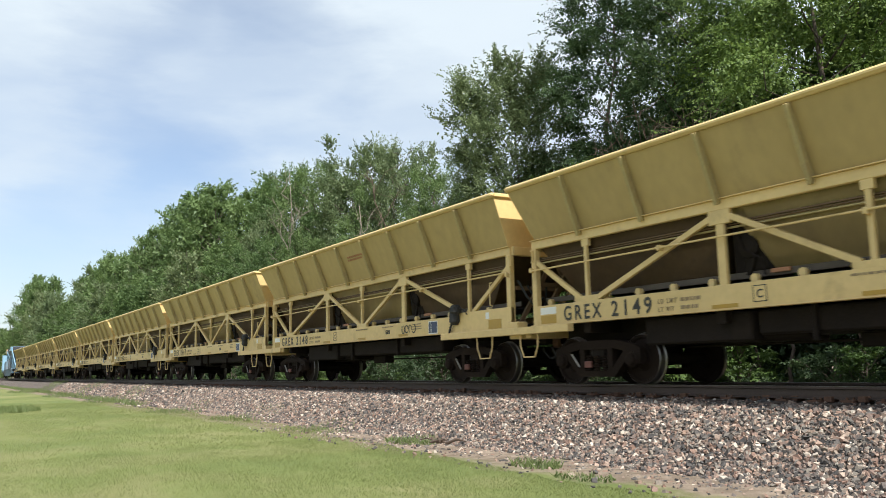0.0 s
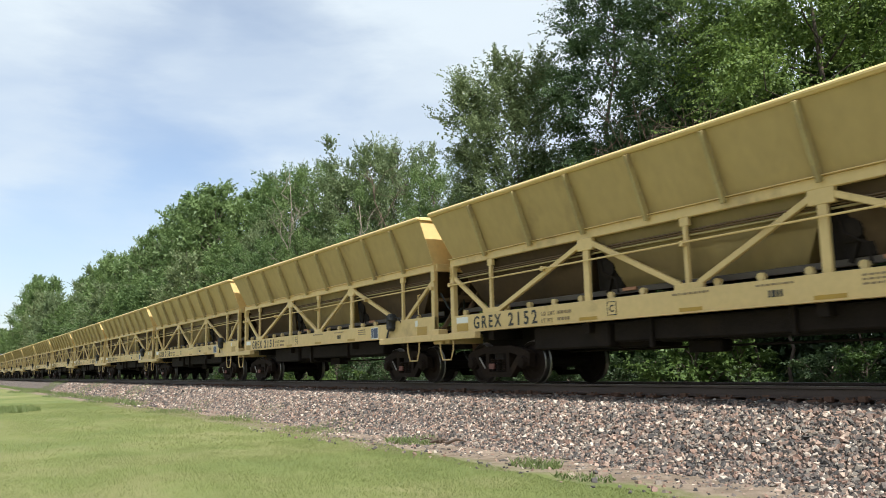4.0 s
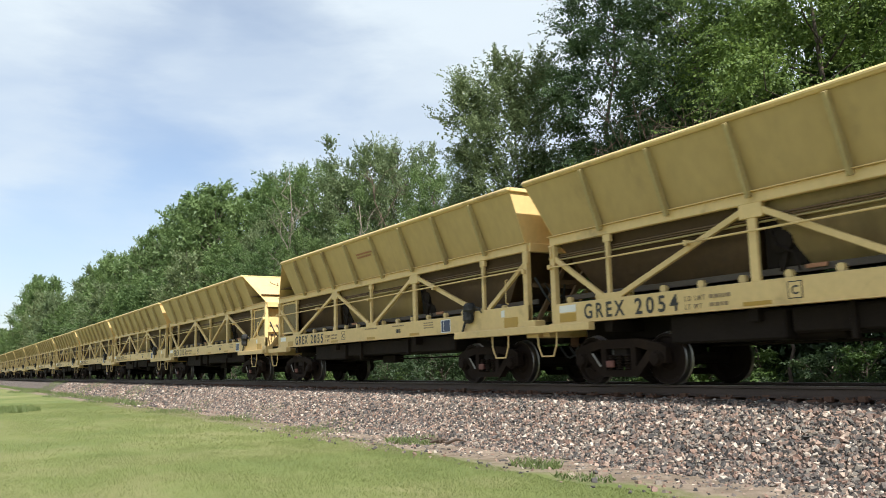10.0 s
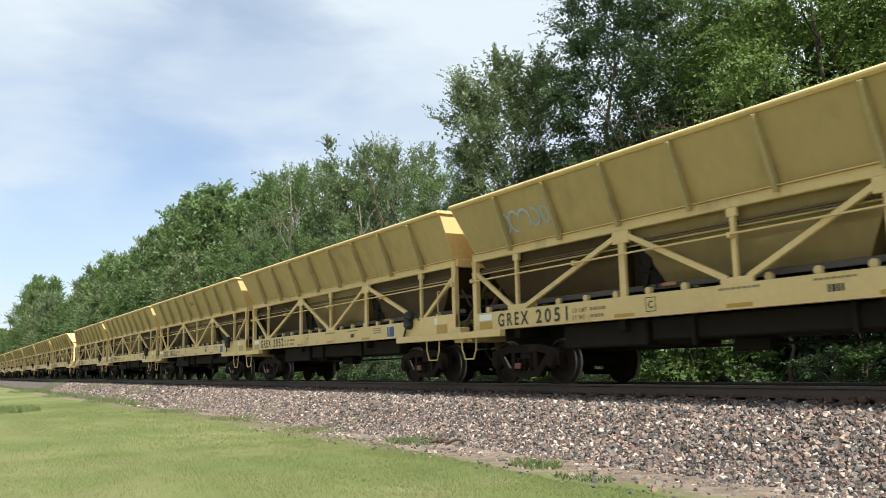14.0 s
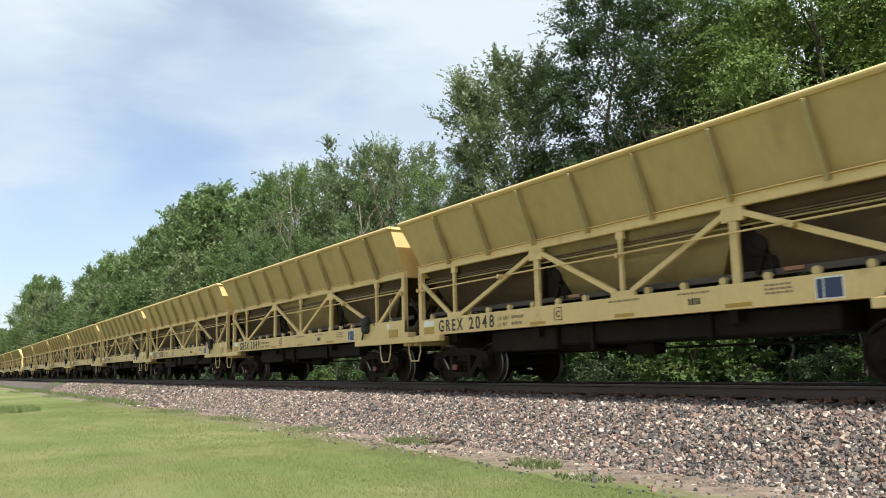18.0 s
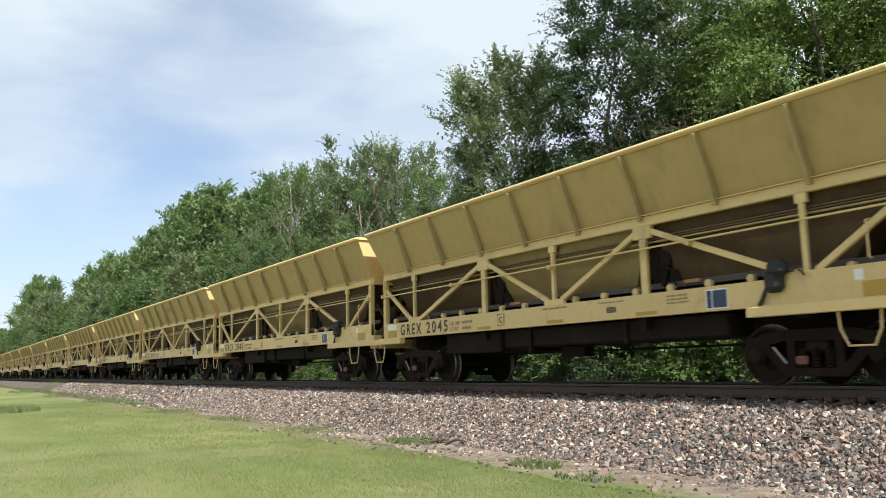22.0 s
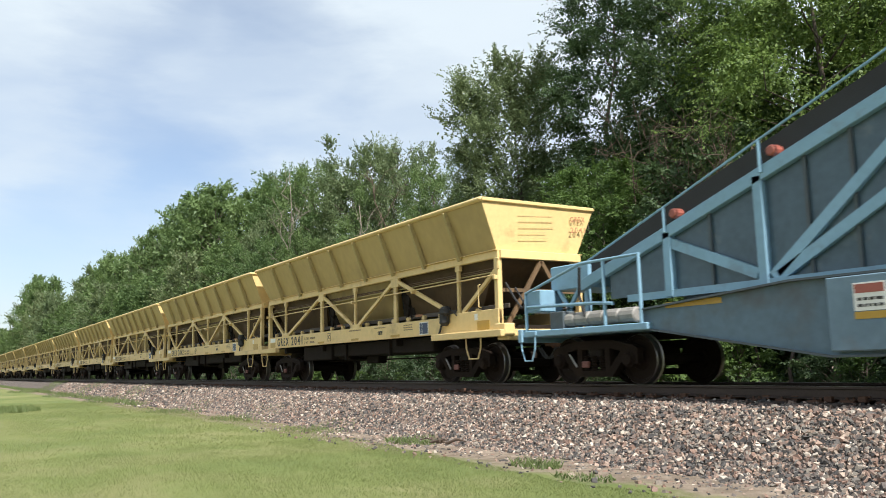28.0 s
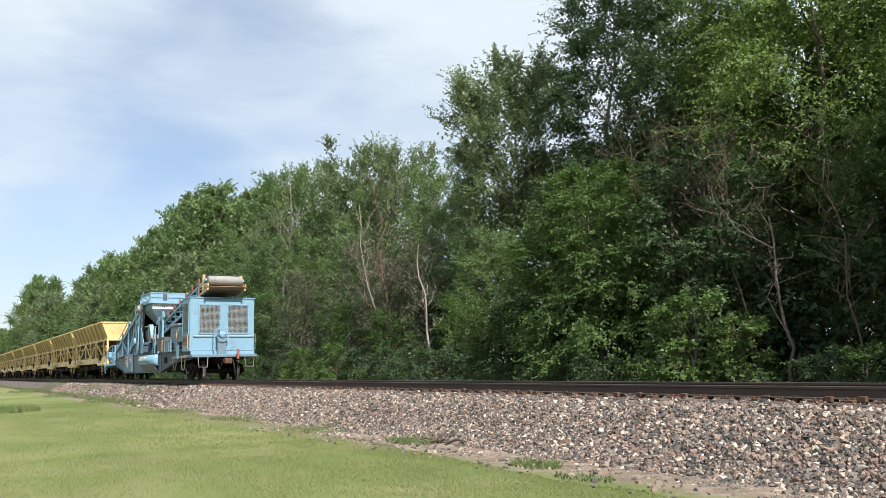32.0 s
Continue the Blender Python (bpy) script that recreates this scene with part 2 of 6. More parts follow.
LEAF_BRIGHT = leaf_material("yellow_green_leaves", (0.090, 0.155, 0.032), (0.225, 0.300, 0.070))
LEAF_DULL = leaf_material("dull_olive_leaves", (0.1, 0.118, 0.066), (0.167, 0.16, 0.095))
CONCRETE = material("far_white_concrete", (0.7, 0.7, 0.68), 0.8, vary=0.05, grain=0.2, bump=0)


def stone_material():
    m = bpy.data.materials.new("ballast_stone")
    m.use_nodes = True
    nt = m.node_tree
    n, ln = nt.nodes.new, nt.links.new
    bsdf = nt.nodes["Principled BSDF"]
    geo, ramp, tc, ns = n("ShaderNodeNewGeometry"), n("ShaderNodeValToRGB"), n("ShaderNodeTexCoord"), n("ShaderNodeTexNoise")
    cr = ramp.color_ramp
    cr.elements[0].position, cr.elements[0].color = 0.0, (0.035, 0.032, 0.031, 1)
    cr.elements[1].position, cr.elements[1].color = 1.0, (0.50, 0.445, 0.375, 1)
    for pos, c in ((0.22, (0.088, 0.080, 0.075)), (0.42, (0.235, 0.145, 0.108)), (0.58, (0.10, 0.090, 0.084)), (0.72, (0.205, 0.178, 0.148)), (0.86, (0.31, 0.215, 0.165))):
        e = cr.elements.new(pos)
        e.color = (*c, 1)
    ln(geo.outputs["Random Per Island"], ramp.inputs["Fac"])
    ns.inputs["Scale"].default_value, ns.inputs["Detail"].default_value = 60, 4
    ln(tc.outputs["Object"], ns.inputs["Vector"])
    mul = n("ShaderNodeMix")
    mul.data_type, mul.blend_type = "RGBA", "OVERLAY"
    mul.inputs["Factor"].default_value = 0.5
    ln(ramp.outputs["Color"], mul.inputs["A"])
    ln(ns.outputs["Fac"], mul.inputs["B"])
    ln(mul.outputs["Result"], bsdf.inputs["Base Color"])
    bsdf.inputs["Roughness"].default_value = 0.85
    return m


def bed_material():
    """The stone bed under the loose stones: cells of stone colours with dark joints."""
    m = bpy.data.materials.new("ballast_bed")
    m.use_nodes = True
    nt = m.node_tree
    n, ln = nt.nodes.new, nt.links.new
    bsdf = nt.nodes["Principled BSDF"]
    tc, vo, ed, ramp = n("ShaderNodeTexCoord"), n("ShaderNodeTexVoronoi"), n("ShaderNodeTexVoronoi"), n("ShaderNodeValToRGB")
    ed.feature = "DISTANCE_TO_EDGE"
    for v in (vo, ed):
        v.inputs["Scale"].default_value = 19
        ln(tc.outputs["Object"], v.inputs["Vector"])
    cr = ramp.color_ramp
    cr.elements[0].position, cr.elements[0].color = 0.1, (0.055, 0.048, 0.044, 1)
    cr.elements[1].position, cr.elements[1].color = 0.9, (0.24, 0.195, 0.16, 1)
    e = cr.elements.new(0.5)
    e.color = (0.13, 0.10, 0.083, 1)
    sep = n("ShaderNodeSeparateColor")
    ln(vo.outputs["Color"], sep.inputs["Color"])
    ln(sep.outputs[0], ramp.inputs["Fac"])
    edge = n("ShaderNodeMapRange")
    edge.inputs["From Max"].default_value, edge.inputs["To Min"].default_value = 0.10, 0.35
    ln(ed.outputs["Distance"], edge.inputs["Value"])
    mul = n("ShaderNodeMix")
    mul.data_type, mul.blend_type = "RGBA", "MULTIPLY"
    mul.inputs["Factor"].default_value = 1
    ln(ramp.outputs["Color"], mul.inputs["A"])
    ln(edge.outputs["Result"], mul.inputs["B"])
    ln(mul.outputs["Result"], bsdf.inputs["Base Color"])
    b = n("ShaderNodeBump")
    b.inputs["Strength"].default_value, b.inputs["Distance"].default_value = 0.9, 0.04
    ln(ed.outputs["Distance"], b.inputs["Height"])
    ln(b.outputs["Normal"], bsdf.inputs["Normal"])
    bsdf.inputs["Roughness"].default_value = 0.9
    return m


def ground_material():
    """Mown lawn with dry patches; a band of bare earth along the foot of the ballast."""
    m = bpy.data.materials.new("lawn_and_earth")
    m.use_nodes = True
    nt = m.node_tree
    n, ln = nt.nodes.new, nt.links.new
    bsdf = nt.nodes["Principled BSDF"]
    tc, sep = n("ShaderNodeTexCoord"), n("ShaderNodeSeparateXYZ")
    ln(tc.outputs["Object"], sep.inputs["Vector"])

    def noise_tex(scale, detail, rough=0.55):
        t = n("ShaderNodeTexNoise")
        t.inputs["Scale"].default_value, t.inputs["Detail"].default_value, t.inputs["Roughness"].default_value = scale, detail, rough
        ln(tc.outputs["Object"], t.inputs["Vector"])
        return t.outputs["Fac"]

    def ramp(fac, stops):
        r = n("ShaderNodeValToRGB")
        r.color_ramp.elements[0].position, r.color_ramp.elements[0].color = stops[0][0], (*stops[0][1], 1)
        r.color_ramp.elements[1].position, r.color_ramp.elements[1].color = stops[-1][0], (*stops[-1][1], 1)
        for p, c in stops[1:-1]:
            e = r.color_ramp.elements.new(p)
            e.color = (*c, 1)
        ln(fac, r.inputs["Fac"])
        return r.outputs["Color"]

    def mixed(fac, a, b):
        x = n("ShaderNodeMix")
        x.data_type = "RGBA"
        for key, v in (("Factor", fac), ("A", a), ("B", b)):
            if isinstance(v, float):
                x.inputs[key].default_value = v
            else:
                ln(v, x.inputs[key])
        return x.outputs["Result"]

    lawn = mixed(0.5, ramp(noise_tex(0.5, 6), [(0.36, (0.082, 0.130, 0.034)), (0.5, (0.152, 0.192, 0.055)), (0.62, (0.29, 0.25, 0.135))]), ramp(noise_tex(0.13, 4), [(0.38, (0.095, 0.145, 0.038)), (0.5, (0.172, 0.208, 0.060)), (0.62, (0.26, 0.245, 0.11))]))
    blades = ramp(noise_tex(38, 5, 0.7), [(0.3, (0.070, 0.092, 0.026)), (0.7, (0.26, 0.265, 0.115))])
    grass = mixed(0.45, lawn, blades)
    earth = ramp(noise_tex(3.5, 8), [(0.3, (0.15, 0.115, 0.085)), (0.7, (0.30, 0.24, 0.185))])
    # how far towards the track, broken up by noise
    wob = n("ShaderNodeMath")
    wob.operation = "MULTIPLY_ADD"
    wob.inputs[1].default_value = 1.5
    ln(noise_tex(0.9, 6), wob.inputs[0])
    ln(sep.outputs["Y"], wob.inputs[2])
    fine = n("ShaderNodeMath")
    fine.operation = "MULTIPLY_ADD"
    fine.inputs[1].default_value = 0.6
    ln(noise_tex(7, 5), fine.inputs[0])
    ln(wob.outputs[0], fine.inputs[2])
    edge = n("ShaderNodeMapRange")
    edge.inputs["From Min"].default_value, edge.inputs["From Max"].default_value = -3.45, -2.85
    ln(fine.outputs[0], edge.inputs["Value"])
    ln(mixed(edge.outputs["Result"], grass, earth), bsdf.inputs["Base Color"])
    bsdf.inputs["Roughness"].default_value = 0.95
    bsdf.inputs["Specular IOR Level"].default_value = 0.15
    b, bt = n("ShaderNodeBump"), noise_tex(45, 6, 0.7)
    b.inputs["Strength"].default_value, b.inputs["Distance"].default_value = 0.6, 0.03
    ln(bt, b.inputs["Height"])
    ln(b.outputs["Normal"], bsdf.inputs["Normal"])
    return m


STONE, BED, GROUND = stone_material(), bed_material(), ground_material()
GRASS = leaf_material("grass_blades", (0.078, 0.122, 0.028), (0.265, 0.285, 0.105))
# leaf green taken down so that the wood's inner shade is in the colour
LEAF_DEEP = leaf_material("shade_dark_leaves", (0.030, 0.058, 0.022), (0.065, 0.105, 0.038))
WEED = leaf_material("weed_leaves", (0.10, 0.15, 0.045), (0.18, 0.215, 0.08))

# ---- building helpers ----


def mesh_of(name, bm, mat, smooth=False):
    me = bpy.data.meshes.new(name)
    bm.normal_update()
    bm.to_mesh(me)
    bm.free()
    me.materials.append(mat)
    if smooth:
        for p in me.polygons:
            p.use_smooth = True
    return me


def part(name, bm, mat, parent=None, label="", at=None, smooth=False):
    me = bm if isinstance(bm, bpy.types.Mesh) else mesh_of(name, bm, mat, smooth)
    ob = new(name, me)
    if parent is not None:
        ob.parent = parent
    if at is not None:
        ob.matrix_basis = at
    if label:
        tagged(ob, label)
    return ob


def raw_mesh(name, verts, faces, mat):
    """A mesh from arrays of corners and faces, all faces alike in size."""
    verts, faces = np.asarray(verts, dtype=np.float32), np.asarray(faces, dtype=np.int32)
    me = bpy.data.meshes.new(name)
    k = faces.shape[1]
    me.vertices.add(len(verts))
    me.vertices.foreach_set("co", verts.ravel())
    me.loops.add(faces.size)
    me.loops.foreach_set("vertex_index", faces.ravel())
    me.polygons.add(len(faces))
    me.polygons.foreach_set("loop_start", np.arange(0, faces.size, k, dtype=np.int32))
    me.update(calc_edges=True)
    me.validate()
    me.materials.append(mat)
    me.shade_flat()
    return me


def box(bm, x0, x1, y0, y1, z0, z1, bevel=0.0, m=None):
    r = bmesh.ops.create_cube(bm, size=1.0)
    mat = Matrix.LocRotScale(((x0 + x1) / 2, (y0 + y1) / 2, (z0 + z1) / 2), None, (abs(x1 - x0), abs(y1 - y0), abs(z1 - z0)))
    bmesh.ops.transform(bm, matrix=(m @ mat) if m else mat, verts=r["verts"])
    if bevel:
        edges = list({e for v in r["verts"] for e in v.link_edges})
        bmesh.ops.bevel(bm, geom=edges, offset=bevel, segments=1, affect="EDGES", profile=0.5)
    return bm


def beam(bm, p, q, wide, high, up=(0, 0, 1), bevel=0.0):
    """A bar of rectangular section from p to q; wide across, high along up."""
    p, q = Vector(p), Vector(q)
    d = q - p
    x = d.normalized()
    y = Vector(up).cross(x)
    y = y.normalized() if y.length > 1e-6 else Vector((0, 1, 0))
    z = x.cross(y)
    rot = Matrix((x, y, z)).transposed().to_4x4()
    return box(bm, 0, d.length, -wide / 2, wide / 2, -high / 2, high / 2, bevel, Matrix.Translation(p) @ rot)


def tube(bm, p, q, r, r2=None, sides=8, caps=True):
    p, q = Vector(p), Vector(q)
    d = q - p
    made = bmesh.ops.create_cone(bm, cap_ends=caps, segments=sides, radius1=r, radius2=r if r2 is None else r2, depth=d.length)
    rot = d.to_track_quat("Z", "Y").to_matrix().to_4x4()
    bmesh.ops.transform(bm, matrix=Matrix.Translation((p + q) / 2) @ rot, verts=made["verts"])
    return bm


def pipe(bm, points, r, sides=6):
    """A bent round bar through the points, in one piece."""
    pts = [Vector(p) for p in points]
    rings, side = [], None
    for i, p in enumerate(pts):
        d = ((p - pts[i - 1]).normalized() if i else Vector()) + ((pts[i + 1] - p).normalized() if i + 1 < len(pts) else Vector())
        d = d.normalized() if d.length > 1e-6 else (pts[i] - pts[i - 1]).normalized()
        ref = side if side is not None else (Vector((0, 0, 1)) if abs(d.z) < 0.9 else Vector((0, 1, 0)))
        side = (ref - d * ref.dot(d)).normalized()
        other = d.cross(side)
        rings.append([bm.verts.new(p + (side * math.cos(2 * math.pi * k / sides) + other * math.sin(2 * math.pi * k / sides)) * r) for k in range(sides)])
    faces = [bm.faces.new((u[k], u[(k + 1) % sides], v[(k + 1) % sides], v[k])) for u, v in zip(rings, rings[1:]) for k in range(sides)]
    faces += [bm.faces.new(rings[0][::-1]), bm.faces.new(rings[-1])]
    bmesh.ops.recalc_face_normals(bm, faces=faces)
    return bm


def plate(bm, corners, thick, inward):
    """A sheet through corners, thickened along inward."""
    inward = Vector(inward).normalized() * thick
    a = [bm.verts.new(c) for c in corners]
    b = [bm.verts.new(Vector(c) + inward) for c in corners]
    faces = [bm.faces.new(a), bm.faces.new(b[::-1])]
    for i in range(len(a)):
        j = (i + 1) % len(a)
        faces.append(bm.faces.new((a[j], a[i], b[i], b[j])))
    bmesh.ops.recalc_face_normals(bm, faces=faces)
    return bm


def lathe(bm, profile, sides, axis="Y", centre=(0, 0, 0)):
    """A body of revolution: profile rows (along the axis, radius)."""
    rings = []
    for a, r in profile:
        ring = []
        for k in range(sides):
            t = 2 * math.pi * k / sides
            c, s = r * math.cos(t), r * math.sin(t)
            co = (c, a, s) if axis == "Y" else ((a, c, s) if axis == "X" else (c, s, a))
            ring.append(bm.verts.new(Vector(co) + Vector(centre)))
        rings.append(ring)
    faces = []
    for u, v in zip(rings, rings[1:]):
        for k in range(sides):
            j = (k + 1) % sides
            faces.append(bm.faces.new((u[k], u[j], v[j], v[k])))
    faces.append(bm.faces.new(rings[0]))
    faces.append(bm.faces.new(rings[-1][::-1]))
    bmesh.ops.recalc_face_normals(bm, faces=faces)
    return bm


def B():
    return bmesh.new()


def text_mesh(name, words, size, mat, width=None):
    """Flat letters in the x-z plane, facing -y, left foot at the origin."""
    cu = bpy.data.curves.new(name, "FONT")
    cu.body, cu.size, cu.extrude, cu.offset, cu.space_character = words, size, 0.002, 0.018 * size, 1.42
    ob = bpy.data.objects.new(name, cu)
    scene.collection.objects.link(ob)
    bpy.context.view_layer.update()
    me = bpy.data.meshes.new_from_object(ob.evaluated_get(bpy.context.evaluated_depsgraph_get()))
    bpy.data.objects.remove(ob)
    bpy.data.curves.remove(cu)
    xs = [v.co.x for v in me.vertices]
    k = width / (max(xs) - min(xs)) if width else 1.0
    me.transform(Matrix.Rotation(radians(90), 4, "X") @ Matrix.Diagonal((k, 1, 1, 1)))
    me.materials.clear()
    me.materials.append(mat)
    me.name = name
    return me

# ---- ground, ballast and track ----


def smooth_step(a, b, v):
    t = min(1.0, max(0.0, (v - a) / (b - a)))
    return t * t * (3 - 2 * t)


def ground_height(x, y):
    z = -1.02 + 0.05 * noise.noise((x * 0.12, y * 0.2, 3.1))
    if y < -9:
        z -= 0.02 * (-9 - y) if y > -30 else 0.42
    return z


def make_ground():
    xs = [-2600, -1500, -900, -600, -420, -300, -220, -170, -130] + [-100 + 5 * i for i in range(14)] + [-30 + 1.5 * i for i in range(25)] + [12, 20, 40, 80, 200, 600, 1500, 2600]
    ys = [-2600, -1200, -500, -200, -90, -45, -28, -20, -16, -13.5] + [-12 + 0.75 * i for i in range(33)] + [14, 18, 26, 40, 70, 140, 400, 1000, 2600]
    v = [(x, y, ground_height(x, y)) for x in xs for y in ys]
    n = len(ys)
    f = [(i * n + j, (i + 1) * n + j, (i + 1) * n + j + 1, i * n + j + 1) for i in range(len(xs) - 1) for j in range(n - 1)]
    me = raw_mesh("ground", v, f, GROUND)
    me.polygons.foreach_set("use_smooth", [True] * len(me.polygons))
    tagged(new("ground", me), "mown green lawn with dry patches and bare earth by the track", "lawn", kind="structure")


def bed_profile(y, x):
    """Height of the stone bed across the track."""
    a = abs(y)
    top = -0.235 if a < 0.9 else -0.235 - 0.05 * smooth_step(0.9, 1.55, a)
    foot = 3.2 if y < 0 else 3.3
    foot += 0.30 * noise.noise((x * 0.21, 1.7, 0.3)) + 0.12 * noise.noise((x * 0.9, 4.7, 0.3))
    z = top - (0.90 + top + 0.16) * smooth_step(1.35, foot + 0.15, a) ** 0.9
    return z + 0.02 * noise.noise((x * 1.4, y * 1.4, 0.0))


def make_bed():
    xs = [-900, -600, -420, -320, -250, -200, -165, -135, -112, -95] + [-82 + 2 * i for i in range(24)] + [-34 + 0.5 * i for i in range(96)] + [16, 22, 40, 90, 250, 700]
    ys = [-4.3 + 0.2 * i for i in range(44)]
    v = [(x, y, bed_profile(y, x)) for x in xs for y in ys]
    n = len(ys)
    f = [(i * n + j, (i + 1) * n + j, (i + 1) * n + j + 1, i * n + j + 1) for i in range(len(xs) - 1) for j in range(n - 1)]
    tagged(new("ballast_bed", raw_mesh("ballast_bed", v, f, BED)), "pinkish grey crushed stone bed of the railway", "ballast", kind="structure")


BLOCK_V = np.array([(-1, -1, -1), (1, -1, -1), (1, 1, -1), (-1, 1, -1), (-1, -1, 1), (1, -1, 1), (1, 1, 1), (-1, 1, 1)], float) * 0.68
BLOCK_F = np.array([(0, 2, 1), (0, 3, 2), (4, 5, 6), (4, 6, 7), (0, 1, 5), (0, 5, 4), (1, 2, 6), (1, 6, 5), (2, 3, 7), (2, 7, 6), (3, 0, 4), (3, 4, 7)])


def rotations(rng, n):
    q = rng.normal(size=(n, 4))
    q /= np.linalg.norm(q, axis=1)[:, None]
    w, x, y, z = q.T
    return np.stack([1 - 2 * (y * y + z * z), 2 * (x * y - z * w), 2 * (x * z + y * w),
                     2 * (x * y + z * w), 1 - 2 * (x * x + z * z), 2 * (y * z - x * w),
                     2 * (x * z - y * w), 2 * (y * z + x * w), 1 - 2 * (x * x + y * y)], axis=1).reshape(n, 3, 3)


def scatter_stones(name, rng, pts, size, label):
    n = len(pts)
    base, faces = BLOCK_V, BLOCK_F
    v = base[None] * (1 + 0.9 * (rng.random((n, 8, 3)) - 0.5)) * (size[:, None, None] * (0.42 + 0.95 * rng.random((n, 1, 3))))
    v = np.einsum("nij,nkj->nki", rotations(rng, n), v) + pts[:, None, :]
    f = (faces[None] + 8 * np.arange(n)[:, None, None]).reshape(-1, 3)
    tagged(new(name, raw_mesh(name, v.reshape(-1, 3), f, STONE)), label, "ballast stone", kind="stuff")


def make_stones():
    rng = np.random.default_rng(5)
    for name, x0, x1, count, s0, s1 in (("ballast_stones", -16.0, 1.5, 46000, 0.019, 0.042), ("ballast_stones", -34.0, -16.0, 26000, 0.025, 0.046),
                                        ("ballast_stones", -75.0, -34.0, 11000, 0.035, 0.065)):
        x = x0 + (x1 - x0) * rng.random(count)
        y = np.where(rng.random(count) < 0.86, -1.25 - 2.45 * rng.random(count), -1.25 + 3.2 * rng.random(count))
        keep = np.abs(np.abs(y) - 0.7525) > 0.12
        x, y = x[keep], y[keep]
        z = np.array([bed_profile(b, a) for a, b in zip(x, y)])
        g = np.array([ground_height(a, b) for a, b in zip(x, y)])
        ok = z > g - 0.01 - 0.05 * (rng.random(len(x)) < 0.25)
        x, y, z = x[ok], y[ok], z[ok]
        size = s0 + (s1 - s0) * rng.random(len(x)) ** 1.6
        scatter_stones(name, rng, np.stack([x, y, z + size * 0.35], 1), size, "loose pinkish grey ballast stones on the slope")
    # stray stones on the bare earth
    x, y = -20 + 20 * rng.random(500), -3.8 - 0.9 * rng.random(500) ** 2
    z = np.array([ground_height(a, b) for a, b in zip(x, y)])
    size = 0.012 + 0.03 * rng.random(500) ** 2
    scatter_stones("stray_stones", rng, np.stack([x, y, z + size * 0.3], 1), size, "stray stones on bare earth")


def make_track():
    root = tagged(new("railway_track"), "rusty steel rails on weathered timber ties", "railway track", kind="structure")
    profile = [(-0.07, -0.172), (0.07, -0.172), (0.07, -0.160), (0.012, -0.142), (0.010, -0.046), (0.036, -0.036), (0.036, -0.006), (0.028, -0.0015), (-0.028, -0.0015), (-0.036, -0.006), (-0.036, -0.036), (-0.010, -0.046), (-0.012, -0.142), (-0.07, -0.160)]
    for side in (-0.7525, 0.7525):
        bm = B()
        ends = [[bm.verts.new((x, side + a, b)) for a, b in profile] for x in (-900, 200)]
        k = len(profile)
        for i in range(k):
            j = (i + 1) % k
            bm.faces.new((ends[0][i], ends[1][i], ends[1][j], ends[0][j]))
        bmesh.ops.recalc_face_normals(bm, faces=bm.faces)
        rail = part("rail", bm, RAIL, root)
        bm = B()
        box(bm, -900, 200, side - 0.026, side + 0.026, -0.004, 0.0)
        part("rail_head", bm, RAILTOP, rail, "polished running surface of the rail")
    bm = B()
    box(bm, -0.115, 0.115, -1.30, 1.30, -0.39, -0.205, 0.012)
    tie = mesh_of("tie", bm, TIE)
    bm = B()
    for side in (-0.7525, 0.7525):
        box(bm, -0.09, 0.09, side - 0.18, side + 0.18, -0.205, -0.172, 0.004)
        for dx, dy in ((-0.05, -0.085), (0.05, -0.085), (-0.05, 0.085), (0.05, 0.085), (0.0, -0.15)):
            box(bm, dx - 0.012, dx + 0.012, side + dy - 0.014, side + dy + 0.014, -0.175, -0.140, 0.003)
    plates = mesh_of("tie_plate", bm, RUST)
    bm = B()
    for side in (-0.7525, 0.7525):
        for s in (-1, 1):
            box(bm, 0.10, 0.21, side + s * 0.055 - 0.035, side + s * 0.055 + 0.035, -0.20, -0.125, 0.006)
    anchors = mesh_of("rail_anchor", bm, RUST)
    rng = random.Random(2)
    x = 4.0
    far = B()
    while x > -230:
        at = pose(x + rng.uniform(-0.03, 0.03), rng.uniform(-0.05, 0.05), rng.uniform(-0.012, 0.006), 0, 0, rng.uniform(-1, 1))
        if x > -70:
            t = part("tie", tie, TIE, root, at=at)
            if x > -40:
                part("tie_plates", plates, RUST, t, at=pose(0, 0, 0))
                if rng.random() < 0.6:
                    part("rail_anchors", anchors, RUST, t, at=pose(0, 0, 0))
        else:
            box(far, -0.115, 0.115, -1.30, 1.30, -0.39, -0.205, 0, at)
        x -= 0.5
    tagged(part("far_ties", far, TIE, root), kind="stuff")


def blades(name, rng, n, place, tall, wide, mat, label, category, lean=0.5):
    """Upright thin grass blades, one triangle each, with a bend."""
    p = place(n)
    n = len(p)
    ang = rng.random(n) * 2 * math.pi
    h = tall * (0.5 + rng.random(n))
    w = wide * (0.6 + 0.8 * rng.random(n))
    side = np.stack([np.cos(ang), np.sin(ang), np.zeros(n)], 1) * w[:, None]
    tip = np.stack([rng.normal(size=n) * lean * h, rng.normal(size=n) * lean * h, h], 1)
    v = np.stack([p - side, p + side, p + tip], 1).reshape(-1, 3)
    f = np.arange(3 * n).reshape(-1, 3)
    return tagged(new(name, raw_mesh(name, v, f, mat)), label, category, kind="stuff")


def lawn_edge(x):
    return -3.35 - 0.55 * smooth_step(-22, -14, x) - 0.55 * smooth_step(-14, -9, x) + 0.45 * noise.noise((x * 0.35, 9.2, 0)) + 0.2 * noise.noise((x * 1.3, 2.2, 0))


